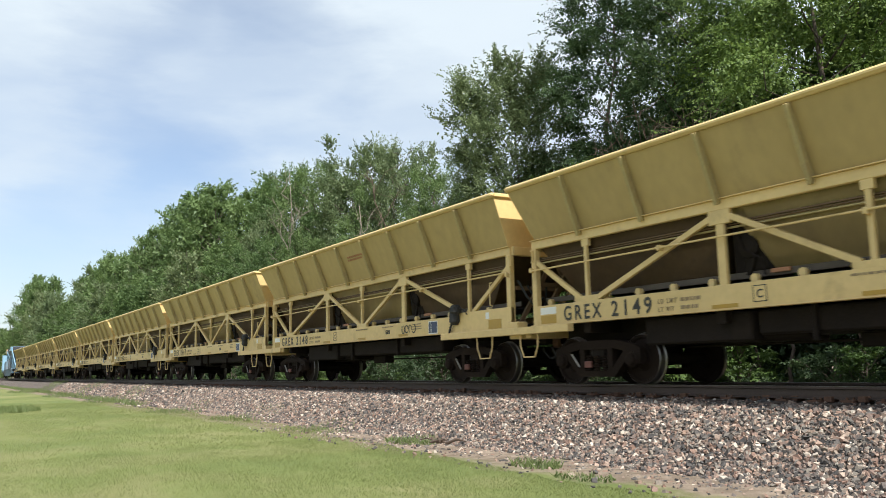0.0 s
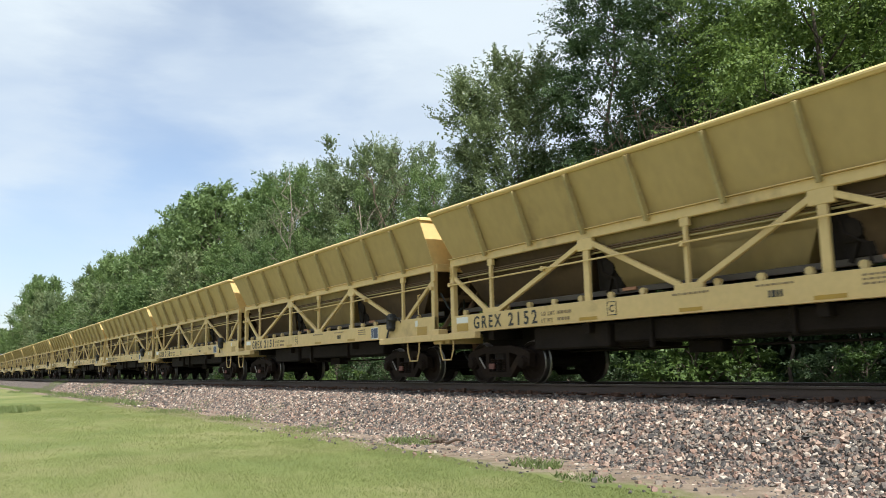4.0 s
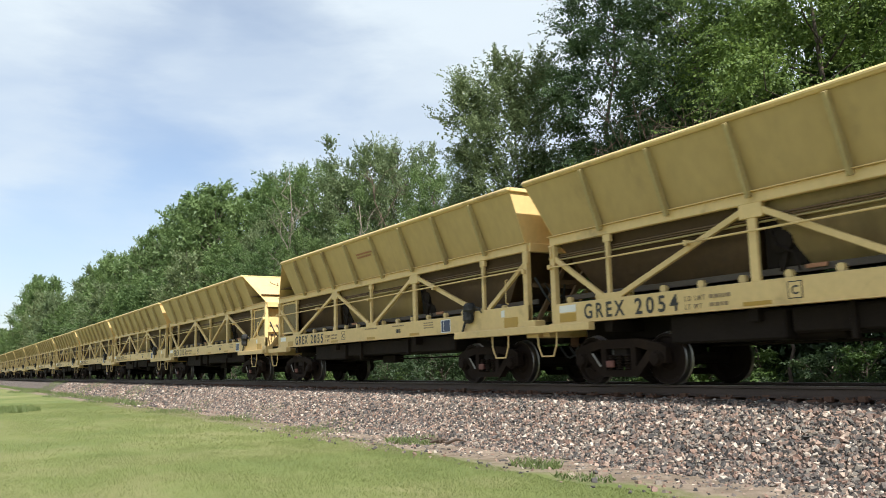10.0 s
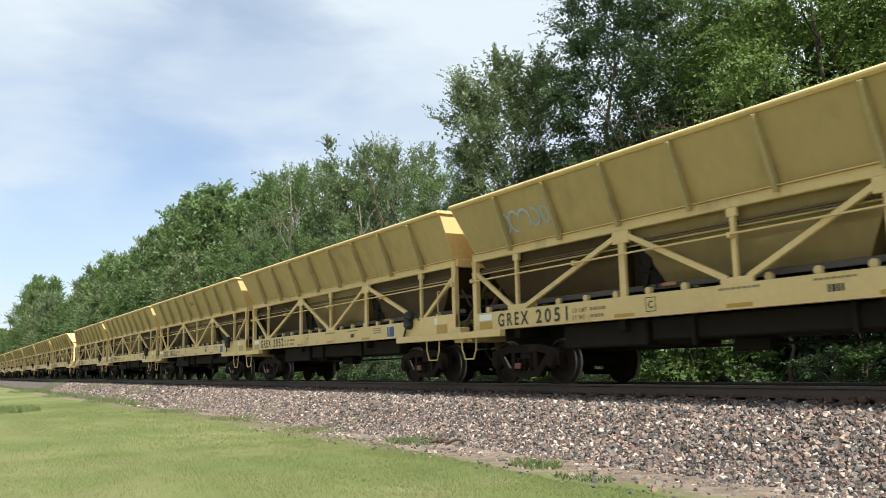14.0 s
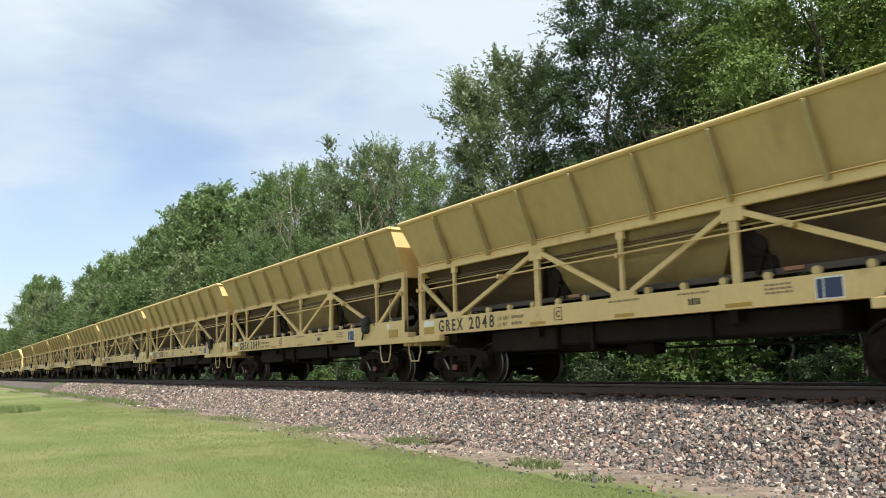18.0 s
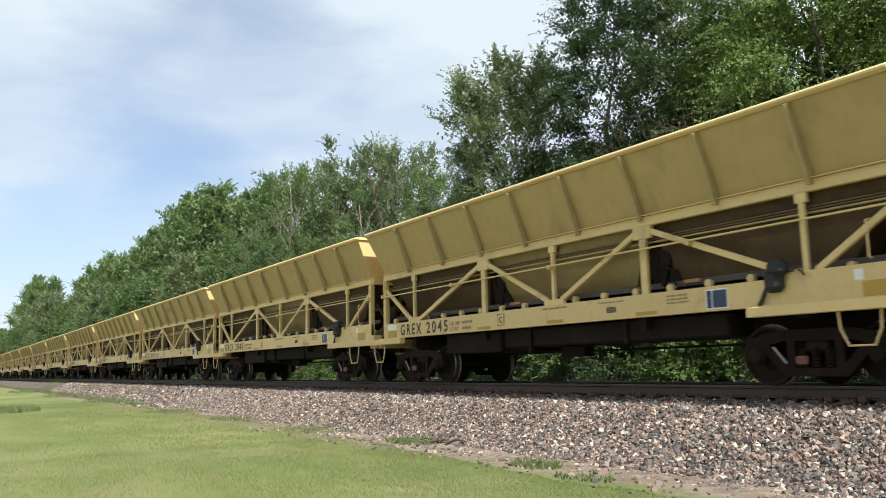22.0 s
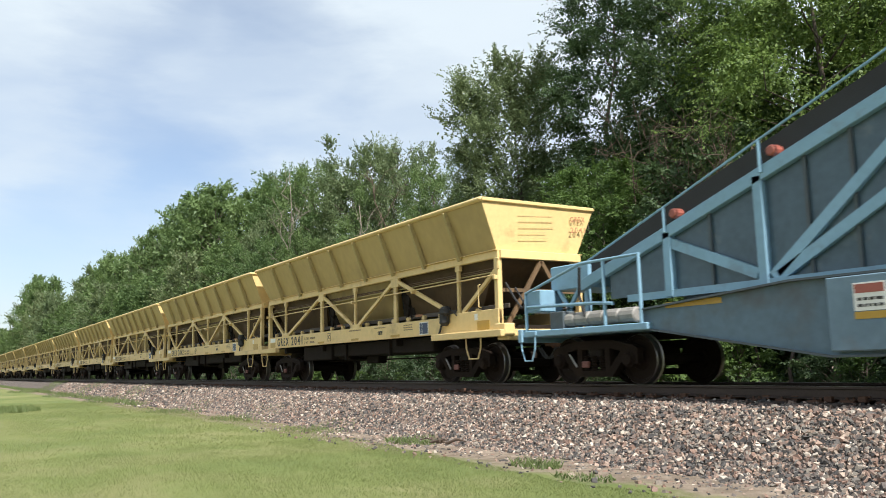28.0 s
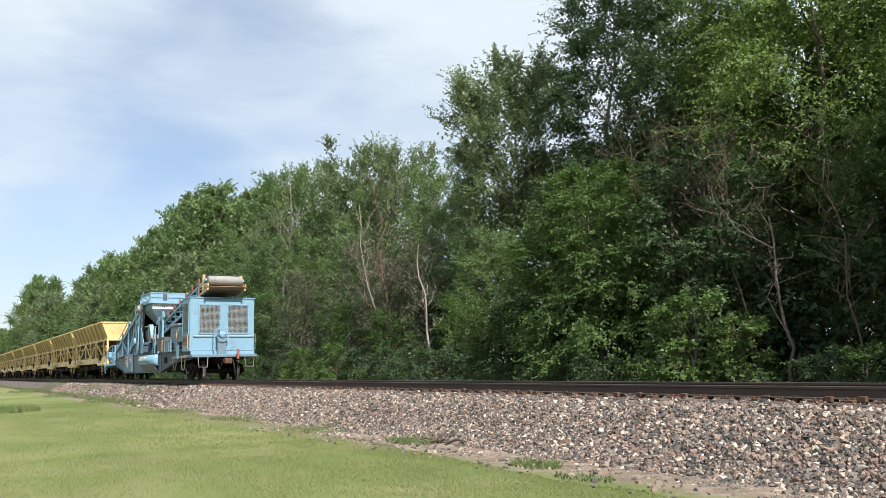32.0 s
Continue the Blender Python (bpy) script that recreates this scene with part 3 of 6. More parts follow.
def make_grass():
    rng = np.random.default_rng(11)

    def lawn(x0, x1, near):
        def place(n):
            x = x0 + (x1 - x0) * rng.random(n)
            y = np.array([lawn_edge(a) for a in x])
            y = y - (y + near) * rng.random(n) ** 1.3 * np.sign(y + near)
            y = np.minimum(y, np.array([lawn_edge(a) for a in x]))
            # thin and worn patches
            thin = np.array([noise.noise((a * 0.45, b * 1.1, 3.0)) + 0.6 * noise.noise((a * 1.7, b * 2.6, 8.0)) for a, b in zip(x, y)])
            ok = rng.random(n) < np.clip(0.85 - 0.9 * thin, 0.35, 1.0)
            x, y = x[ok], y[ok]
            return np.stack([x, y, [ground_height(a, b) - 0.005 for a, b in zip(x, y)]], 1)
        return place
    blades("lawn_grass", rng, 190000, lawn(-16, -2.5, 10.5), 0.026, 0.0032, GRASS, "short mown grass blades of the lawn", "grass")
    blades("lawn_grass", rng, 110000, lawn(-45, -16, 13.0), 0.035, 0.006, GRASS, "short mown grass blades of the lawn", "grass")

    def clump(cx, cy, r, on_bed=False):
        def place(n):
            a, d = rng.random(n) * 2 * math.pi, r * np.sqrt(rng.random(n))
            x, y = cx + d * np.cos(a) * 1.6, cy + d * np.sin(a)
            return np.stack([x, y, [max(ground_height(i, j), bed_profile(j, i)) for i, j in zip(x, y)]], 1)
        return place
    for cx, cy, r, n, tall in ((-13.9, -3.30, 0.45, 420, 0.09), (-18.3, -3.3, 0.8, 500, 0.07), (-9.4, -3.85, 0.30, 260, 0.10), (-8.0, -4.2, 0.3, 160, 0.06),
                               (-24.0, -3.2, 1.0, 600, 0.08), (-31, -3.4, 1.2, 700, 0.09), (-45, -3.0, 1.6, 900, 0.13), (-60, -2.9, 2.0, 900, 0.16), (-80, -3.2, 2.4, 1200, 0.2)):
        blades("weed_tuft", rng, n, clump(cx, cy, r), tall, 0.012, WEED, "tuft of weeds at the foot of the ballast", "weeds", 0.6)
    blades("tall_grass", rng, 1600, clump(-38.5, -8.6, 1.4), 0.20, 0.014, WEED, "clump of long uncut grass on the lawn", "grass", 0.35)
    def foot(n):
        x = -300 + 262 * rng.random(n) ** 0.6
        y = -3.5 + 0.9 * rng.random(n)
        return np.stack([x, y, [ground_height(a, b) for a, b in zip(x, y)]], 1)
    blades("edge_grass", rng, 9000, foot, 0.18, 0.03, WEED, "uncut grass along the foot of the ballast", "grass", 0.5)
    # rough growth along the far foot of the bed
    def verge(n):
        x = -150 + 160 * rng.random(n)
        y = 3.2 + 3.0 * rng.random(n)
        return np.stack([x, y, np.full(n, -1.0)], 1)
    blades("verge_grass", rng, 32000, verge, 0.45, 0.02, WEED, "rough grass along the edge of the wood", "grass", 0.4)


def make_branch():
    rng = random.Random(4)
    bm = B()
    c = Vector((-12.35, -3.62, -0.93))
    for k in range(9):
        a = rng.uniform(-0.5, 0.5) + (math.pi if k % 3 == 0 else 0)
        p = c + Vector((rng.uniform(-0.25, 0.25), rng.uniform(-0.1, 0.1), rng.uniform(0.0, 0.06)))
        q = p + Vector((math.cos(a) * rng.uniform(0.2, 0.5), math.sin(a) * 0.3, rng.uniform(-0.02, 0.10)))
        r = p.lerp(q, 0.55) + Vector((0, 0, rng.uniform(0.01, 0.06)))
        w = rng.uniform(0.012, 0.028)
        tube(bm, p, r, w, w * 0.8, 6)
        tube(bm, r, q, w * 0.8, w * 0.4, 6)
    ob = part("dead_branch", bm, TWIG)
    tagged(ob, "broken brown dead branch lying on the stones", "branch")


make_ground()
make_bed()
make_track()
make_branch()

# ---- railway vehicles ----
CAR_LEN, RIM_Y, BAND_Y, SILL_Y = 13.90, 1.55, 1.10, 1.12
AXLES = (0.74, 2.54, 11.38, 13.18)
POSTS = (1.56, 4.59, 6.93, 9.31, 12.30)


def wheel_mesh():
    bm = B()
    lathe(bm, [(-0.055, 0.13), (-0.055, 0.17), (-0.02, 0.20), (-0.02, 0.345), (-0.065, 0.375), (-0.065, 0.415), (-0.055, 0.425), (0.05, 0.432), (0.06, 0.458), (0.078, 0.458), (0.085, 0.44), (0.085, 0.375), (0.05, 0.345), (0.05, 0.19), (0.09, 0.16), (0.09, 0.13)], 36)
    me = mesh_of("wheel", bm, WHEEL)
    me.materials.append(TREAD)
    for p in me.polygons:
        r = math.hypot(p.center.x, p.center.z)
        if r > 0.40 and -0.07 < p.center.y < 0.055:
            p.material_index = 1
    return me


WHEEL_ME = wheel_mesh()


def wheelset(parent, x):
    bm = B()
    lathe(bm, [(-1.0, 0.06), (-0.98, 0.085), (-0.85, 0.085), (-0.82, 0.10), (-0.4, 0.095), (0.4, 0.095), (0.82, 0.10), (0.85, 0.085), (0.98, 0.085), (1.0, 0.06)], 12)
    ax = part("wheelset", bm, DARK_STEEL, parent, "steel axle with two dark worn wheels", pose(x, 0, 0.432), True)
    part("wheel", WHEEL_ME, WHEEL, ax, at=pose(0, -0.775, 0))
    part("wheel", WHEEL_ME, WHEEL, ax, at=pose(0, 0.775, 0, 0, 0, 180))
    return ax


def sideframe_mesh():
    """A cast sideframe of a three-piece truck with its three windows, in the x-z plane about the truck's centre."""
    outer = [(-1.10, 0.36), (-1.02, 0.36), (-1.00, 0.52), (-0.84, 0.52), (-0.46, 0.14), (0.46, 0.14), (0.84, 0.52), (1.00, 0.52), (1.02, 0.36), (1.10, 0.36), (1.10, 0.62), (0.98, 0.68), (0.48, 0.78), (-0.48, 0.78), (-0.98, 0.68), (-1.10, 0.62)]
    holes = [[(-0.30, 0.25), (0.30, 0.25), (0.30, 0.62), (-0.30, 0.62)], [(0.42, 0.30), (0.70, 0.58), (0.42, 0.64)], [(-0.42, 0.30), (-0.42, 0.64), (-0.70, 0.58)]]
    bm = B()
    edges = []
    for loop in [outer] + holes:
        vs = [bm.verts.new((x, -0.07, z)) for x, z in loop]
        edges += [bm.edges.new((vs[i], vs[(i + 1) % len(vs)])) for i in range(len(vs))]
    faces = [f for f in bmesh.ops.triangle_fill(bm, use_beauty=True, use_dissolve=False, edges=edges)["geom"] if isinstance(f, bmesh.types.BMFace)]
    got = bmesh.ops.extrude_face_region(bm, geom=faces)
    bmesh.ops.translate(bm, vec=(0, 0.14, 0), verts=[v for v in got["geom"] if isinstance(v, bmesh.types.BMVert)])
    bmesh.ops.recalc_face_normals(bm, faces=bm.faces)
    return mesh_of("sideframe", bm, TRUCK)


def spring_mesh():
    bm = B()
    rows = [(0.0, 0.03)]
    for k in range(6):
        rows += [(0.005 + k * 0.045, 0.052), (0.02 + k * 0.045, 0.074), (0.035 + k * 0.045, 0.052)]
    lathe(bm, rows + [(0.27, 0.03)], 10, "Z")
    return mesh_of("spring", bm, TRUCK)


SIDEFRAME_ME, SPRING_ME = sideframe_mesh(), spring_mesh()


def bearing_mesh():
    bm = B()
    lathe(bm, [(-0.10, 0.05), (-0.09, 0.10), (-0.04, 0.115), (-0.03, 0.14), (0.07, 0.14)], 14)
    return mesh_of("bearing_cap", bm, TRUCK)


BEARING_ME = bearing_mesh()
WEDGE_ME = mesh_of("friction_wedge", box(B(), -0.09, 0.09, -0.03, 0.03, 0.0, 0.12, 0.015), DULL_RED)
ROD_ME = mesh_of("brake_rod", beam(B(), (-0.10, 0, 0.13), (0.10, 0, -0.10), 0.02, 0.03), STEEL)


def truck(parent, x):
    for y in (-1.0, 1.0):
        sf = part("sideframe", SIDEFRAME_ME, TRUCK, parent, "dusty cast steel truck sideframe, darkened for shade", pose(x, y, 0))
        for dx in ((-0.2, 0.0, 0.2) if y < 0 else ()):
            part("spring", SPRING_ME, TRUCK, sf, at=pose(dx, -0.03, 0.25))
        if y < 0:
            part("friction_wedge", WEDGE_ME, DULL_RED, sf, "rusty red friction wedge", pose(-0.19, -0.075, 0.30))
            part("brake_rod", ROD_ME, STEEL, sf, "worn steel brake rod", pose(-0.52, -0.09, 0.42))
        for dx in (-0.9, 0.9):
            part("bearing_cap", BEARING_ME, TRUCK, sf, at=pose(dx, -0.06 if y < 0 else 0.06, 0.432, 0, 0, 0 if y < 0 else 180))
    bm = B()
    box(bm, x - 0.18, x + 0.18, -1.02, 1.02, 0.46, 0.68, 0.03)
    box(bm, x - 0.25, x + 0.25, -0.3, 0.3, 0.66, 0.80, 0.03)
    part("bolster", bm, DARK_STEEL, parent)
    for s in (-1, 1):
        bm = B()
        beam(bm, (x + s * 0.36, -0.85, 0.36), (x + s * 0.36, 0.85, 0.36), 0.09, 0.09, bevel=0.01)
        for y in (-0.75, 0.75):
            box(bm, x + s * 0.36, x + s * 0.48, y - 0.05, y + 0.05, 0.24, 0.50, 0.015)
        part("brake_beam", bm, DARK_STEEL, parent)


def coupler(parent, x, s):
    bm = B()
    box(bm, x, x + s * 0.42, -0.09, 0.09, 0.76, 0.92, 0.02)
    box(bm, x + s * 0.36, x + s * 0.60, -0.14, 0.05, 0.71, 0.97, 0.04)
    box(bm, x + s * 0.44, x + s * 0.66, 0.02, 0.16, 0.71, 0.97, 0.04)
    part("coupler", bm, RUST, parent, "rusty cast steel knuckle coupler")
    bm = B()
    pts = [Vector((x + s * (0.1 + 0.07 * k), -0.32, 0.72 - 0.22 * math.sin(math.pi * k / 8))) for k in range(9)]
    pipe(bm, pts, 0.022)
    part("air_hose", bm, RUBBER, parent)


def stirrup(parent, x, y, w=0.5, top=1.0, drop=0.47, mat=None):
    bm = B()
    pipe(bm, [(x, y, top), (x + 0.02, y, top - drop * 0.55), (x + 0.12, y, top - drop), (x + w - 0.12, y, top - drop), (x + w - 0.02, y, top - drop * 0.55), (x + w, y, top)], 0.018)
    for dx in (0, w):
        box(bm, x + dx - 0.05, x + dx + 0.05, y - 0.03, y + 0.05, top - 0.03, top + 0.06, 0.01)
    part("step_stirrup", bm, mat or YELLOW, parent, "bent steel step stirrup")


def bar_lines(x0, x1, z0, z1, y, rows, seed, fill=0.85):
    """Unreadable small print as plain short bars."""
    rng = random.Random(seed)
    bm = B()
    h = (z1 - z0) / rows
    for r in range(rows):
        x = x0
        end = x0 + (x1 - x0) * rng.uniform(0.7, 1.0)
        while x < end:
            w = min(rng.uniform(0.03, 0.10), x1 - x)
            box(bm, x, x + w, y - 0.0015, y + 0.0015, z0 + r * h + h * 0.2, z0 + r * h + h * 0.2 + h * 0.55 * fill)
            x += w + 0.02
    return bm


def build_car(left_apron=False, right_apron=False):
    """A yellow open-top hopper car with conveyor, truss sides, two trucks. Left end at x = 0."""
    car = tagged(new("hopper_car"), "yellow open-top ballast hopper car with truss side frames", "hopper car", "ballast hopper cars of the train")
    L = CAR_LEN
    xl, xr = (1.33 if left_apron else -0.22), (L - 1.42 if right_apron else L + 0.03)
    fl, fr = (1.40 if left_apron else 0.08), (L - 1.45 if right_apron else L - 0.08)
    zr, zb = 3.84, 2.80
    for s in (-1, 1):
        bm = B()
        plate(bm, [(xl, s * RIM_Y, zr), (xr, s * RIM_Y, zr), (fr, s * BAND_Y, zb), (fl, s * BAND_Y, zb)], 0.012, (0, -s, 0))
        part("side_sheet", bm, YELLOW_SHADED, car, "sloping yellow side sheet with faint dents, darkened for shade")
        # ribs on the sloping sheet
        ribs = [1.47 + 1.576 * k for k in range(8)]
        if left_apron:
            ribs[:3] = [2.46, 3.56, 4.66]
        if right_apron:
            ribs[5:] = [L - 4.66, L - 3.56, L - 2.46]
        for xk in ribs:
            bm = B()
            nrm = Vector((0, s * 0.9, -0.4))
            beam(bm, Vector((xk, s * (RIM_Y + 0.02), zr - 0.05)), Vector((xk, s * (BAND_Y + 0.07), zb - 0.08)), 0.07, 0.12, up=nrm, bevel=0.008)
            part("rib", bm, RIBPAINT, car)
        bm = B()
        beam(bm, (xl - 0.02, s * RIM_Y, zr + 0.01), (xr + 0.02, s * RIM_Y, zr + 0.01), 0.115, 0.10, bevel=0.036)
        part("top_rail", bm, YELLOW, car)
        bm = B()
        box(bm, 0.0, L, s * BAND_Y - 0.05, s * BAND_Y + 0.05, 2.63, 2.80, 0.012)
        box(bm, 0.0, L, s * BAND_Y - 0.10, s * BAND_Y + 0.10, 2.795, 2.81)
        part("upper_chord", bm, YELLOW, car)
        bm = B()
        box(bm, 0.0, L, s * SILL_Y - 0.035, s * SILL_Y + 0.035, 1.13, 1.50, 0.008)
        box(bm, 0.0, L, s * SILL_Y - 0.10, s * SILL_Y + 0.06, 1.115, 1.135, 0.004)
        sill = part("side_sill", bm, YELLOW, car, "yellow side sill with black lettering")
        for x0, x1, z0, z1, nm in ((-0.42, 1.25, 0.97, 1.11, "step_plate"), (11.45, L + 0.32, 0.97, 1.11, "step_plate")):
            bm = B()
            box(bm, x0, x1, s * 1.24 - 0.12, s * 1.24 + 0.03, z0, z1, 0.01)
            part(nm, bm, YELLOW, car)
        bm = B()
        box(bm, 11.75, L, s * SILL_Y - 0.05, s * SILL_Y + 0.05, 1.11, 1.56, 0.01)
        part("bolster_panel", bm, YELLOW, car)
        for x in (0.07, L - 0.07):
            bm = B()
            box(bm, x - 0.07, x + 0.07, s * BAND_Y - 0.06, s * BAND_Y + 0.06, 1.13, 2.64, 0.012)
            part("end_post", bm, YELLOW, car)
        for k, x in enumerate(POSTS):
            w = 0.075 if k in (1, 3) else 0.042
            bm = B()
            box(bm, x - w, x + w, s * BAND_Y - 0.035, s * BAND_Y + 0.035, 1.48, 2.64, 0.008)
            if k in (1, 3):
                box(bm, x - 0.20, x + 0.20, s * BAND_Y - 0.045, s * BAND_Y + 0.045, 2.42, 2.66, 0.008)
            else:
                box(bm, x - 0.09, x + 0.09, s * BAND_Y - 0.04, s * BAND_Y + 0.04, 2.50, 2.66, 0.006)
            if k in (0, 2):
                box(bm, x - 0.28, x + 0.30, s * BAND_Y - 0.04, s * BAND_Y + 0.045, 1.44, 1.60, 0.008)
            part("post", bm, YELLOW, car)
        for (xa, za), (xb, zb2) in (((0.10, 2.38), (1.42, 1.53)), ((1.78, 1.53), (4.48, 2.56)), ((4.70, 2.56), (6.76, 1.58)), ((7.14, 1.58), (9.19, 2.56)), ((9.43, 2.56), (11.86, 1.62)), ((12.45, 1.55), (13.76, 2.38))):
            bm = B()
            beam(bm, (xa, s * BAND_Y, za), (xb, s * BAND_Y, zb2), 0.07, 0.095, bevel=0.008)
            part("brace", bm, YELLOW, car)
    # end sheets
    for end, x_rim, x_low in ((-1, xl, fl), (1, xr, fr)):
        apron = left_apron if end < 0 else right_apron
        bm = B()
        plate(bm, [(x_rim, -RIM_Y, zr), (x_rim, RIM_Y, zr), (x_low, BAND_Y, 2.78), (x_low, -BAND_Y, 2.78)], 0.014, (-end, 0, 0))
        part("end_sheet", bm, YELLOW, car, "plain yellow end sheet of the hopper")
        bm = B()
        box(bm, x_rim - 0.05, x_rim + 0.05, -RIM_Y, RIM_Y, zr - 0.03, zr + 0.05, 0.012)
        part("end_rail", bm, YELLOW, car)
        xe = L if end > 0 else 0.0
        bm = B()
        box(bm, xe - 0.06, xe + 0.06, -BAND_Y, BAND_Y, 2.62, 2.80, 0.01)
        part("end_beam", bm, YELLOW, car)
        bm = B()
        box(bm, xe - 0.10, xe + end * 0.30, -1.15, 1.15, 0.90, 1.12, 0.015)
        part("end_sill", bm, YELLOW, car)
        if apron:
            bm = B()
            plate(bm, [(x_rim, -RIM_Y, zr + 0.03), (x_rim, RIM_Y, zr + 0.03), (xe + end * 0.05, 1.12, 2.78), (xe + end * 0.05, -1.12, 2.78)], 0.02, (0, 0, -1))
            ap = part("apron", bm, YELLOW, car, "wide sloping yellow deflector plate")
            for y in (-0.55, 0.55):
                bm = B()
                xm, zm = x_rim + (xe - x_rim) * 0.45, zr - 0.40
                pipe(bm, [(xm - 0.1, y - 0.12, zm + 0.20), (xm, y - 0.12, zm + 0.13), (xm + 0.12, y + 0.12, zm + 0.02), (xm + 0.0, y + 0.12, zm + 0.14)], 0.015)
                part("lifting_eye", bm, RUST, ap)
            bm = B()
            box(bm, xe - end * 1.45, xe - end * 0.14, -1.055, -1.04, 1.56, 2.60)
            panel = part("side_panel", bm, RIBPAINT_MESH, car, "grimy screen panel closing the end bay")
            bm = B()
            for z in (1.60, 2.58):
                box(bm, xe - end * 1.45, xe - end * 0.14, -1.085, -1.056, z - 0.03, z + 0.03, 0.006)
            for xq in (1.42, 0.20):
                box(bm, xe - end * (xq + 0.03), xe - end * (xq - 0.03), -1.085, -1.056, 1.63, 2.55, 0.006)
            part("panel_frame", bm, YELLOW, panel)
            bm = B()
            box(bm, xe - end * 0.30, xe - end * 0.26, -0.95, 0.95, 1.25, 2.62)
            part("end_panel", bm, YELLOW, car, "flat yellow panel across the end frame")
        # cross bracing on the end frame
        bm = B()
        beam(bm, (xe, -0.95, 1.2), (xe, 0.0, 2.6), 0.06, 0.09)
        beam(bm, (xe, 0.95, 1.2), (xe, 0.0, 2.6), 0.06, 0.09)
        beam(bm, (xe, -1.05, 1.95), (xe, 1.05, 1.95), 0.05, 0.08)
        # brown on plain ends: shade from the next car is in the colour
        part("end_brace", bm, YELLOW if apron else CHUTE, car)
        coupler(car, xe + end * 0.12, end)
    if not right_apron:
        tagged(part("fine_print", bar_lines(0, 1.0, 0, 0.60, 0, 5, 21, 0.3), PRINT, car, "lines of small unreadable print on the end sheet", pose(L + 0.012, -0.55, 3.05, 3) @ pose(0, 0, 0, 0, 0, 90)), kind="stuff")
    # hopper bottoms: three sloping chutes over the conveyor, end bays brown for shade
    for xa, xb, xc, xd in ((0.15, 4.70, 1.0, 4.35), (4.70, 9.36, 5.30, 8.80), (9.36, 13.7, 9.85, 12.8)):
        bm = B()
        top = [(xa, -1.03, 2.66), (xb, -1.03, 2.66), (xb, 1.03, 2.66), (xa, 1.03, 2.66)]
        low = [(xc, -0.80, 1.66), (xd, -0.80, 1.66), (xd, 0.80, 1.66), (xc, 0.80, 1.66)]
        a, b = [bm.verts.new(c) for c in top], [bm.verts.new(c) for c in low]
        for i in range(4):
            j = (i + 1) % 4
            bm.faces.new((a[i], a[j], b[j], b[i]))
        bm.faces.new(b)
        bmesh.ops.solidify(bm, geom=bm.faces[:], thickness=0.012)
        part("hopper_bottom", bm, YELLOW_SHADED if xa == 4.70 else CHUTE, car, "dusty sloping hopper bottom, darkened for shade")
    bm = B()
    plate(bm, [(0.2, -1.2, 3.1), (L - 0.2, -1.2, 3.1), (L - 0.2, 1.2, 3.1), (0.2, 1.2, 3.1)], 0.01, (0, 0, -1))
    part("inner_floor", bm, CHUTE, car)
    # gates between the chutes
    for x in (4.82, 9.45):
        bm = B()
        lathe(bm, [(-0.95, 0.10), (-0.93, 0.17), (-0.75, 0.17), (-0.74, 0.22), (-0.66, 0.22)], 12, "Y", (x + 0.1, 0, 2.05))
        box(bm, x - 0.05, x + 0.38, -0.85, -0.4, 1.68, 1.95, 0.02)
        beam(bm, (x + 0.05, -0.88, 1.62), (x + 0.30, -0.88, 2.30), 0.05, 0.07)
        plate(bm, [(x - 0.12, -0.98, 2.52), (x + 0.20, -0.98, 2.52), (x + 0.56, -0.80, 1.66), (x - 0.25, -0.80, 1.66)], 0.03, (0, 1, 0))
        pipe(bm, [(x - 0.1, -0.95, 2.4), (x + 0.05, -0.98, 2.0), (x + 0.32, -0.95, 1.85), (x + 0.36, -0.92, 1.6)], 0.018)
        part("gate_drive", bm, DARK_STEEL, car, "black greasy gate motor and hoses")
    # conveyor: belt, edge, rollers with their cover
    bm = B()
    box(bm, -0.2, L + 0.2, -0.62, 0.62, 1.56, 1.575)
    part("conveyor_belt", bm, RUBBER, car)
    bm = B()
    box(bm, 0.05, L - 0.05, -0.86, -0.82, 1.58, 1.68, 0.008)
    part("belt_skirt", bm, SKIRT, car, "greyish dusty belt skirt")
    bm = B()
    box(bm, 0.0, L, -0.75, 0.75, 1.15, 1.22)
    part("deck", bm, DARK_STEEL, car)
    bracket = B()
    box(bracket, -0.07, 0.07, -0.03, 0.03, 0.0, 0.10, 0.02)
    lathe(bracket, [(-0.04, 0.065), (0.04, 0.065)], 10, "Y", (0, 0, 0.085))
    bracket = mesh_of("roller_bracket", bracket, YELLOW)
    for k in range(17):
        part("roller_bracket", bracket, YELLOW, car, at=pose(0.36 + k * 0.782, -0.98, 1.48))
    for x in (5.25, 9.95):
        bm = B()
        box(bm, x, x + 0.32, -0.90, -0.865, 1.62, 1.68, 0.005)
        part("warning_tag", bm, FADED_RED, car, "faded red tag on the belt skirt")
    # hydraulic pipes and the long pull rod
    for z, y, r in ((2.36, -1.02, 0.018), (2.40, -1.04, 0.012), (2.44, -1.02, 0.016)):
        bm = B()
        tube(bm, (0.15, y, z), (L - 0.15, y, z), r, sides=6)
        part("pipe", bm, CHUTE if r < 0.018 else RIBPAINT, car)
    bm = B()
    tube(bm, (0.02, -1.22, 2.20), (L - 0.02, -1.22, 2.26), 0.017, sides=6)
    for x in (0.05, 3.42, 6.93, 10.35, L - 0.05):
        box(bm, x - 0.035, x + 0.035, -1.24, -1.10, 2.17, 2.26, 0.008)
    part("pull_rod", bm, YELLOW, car)
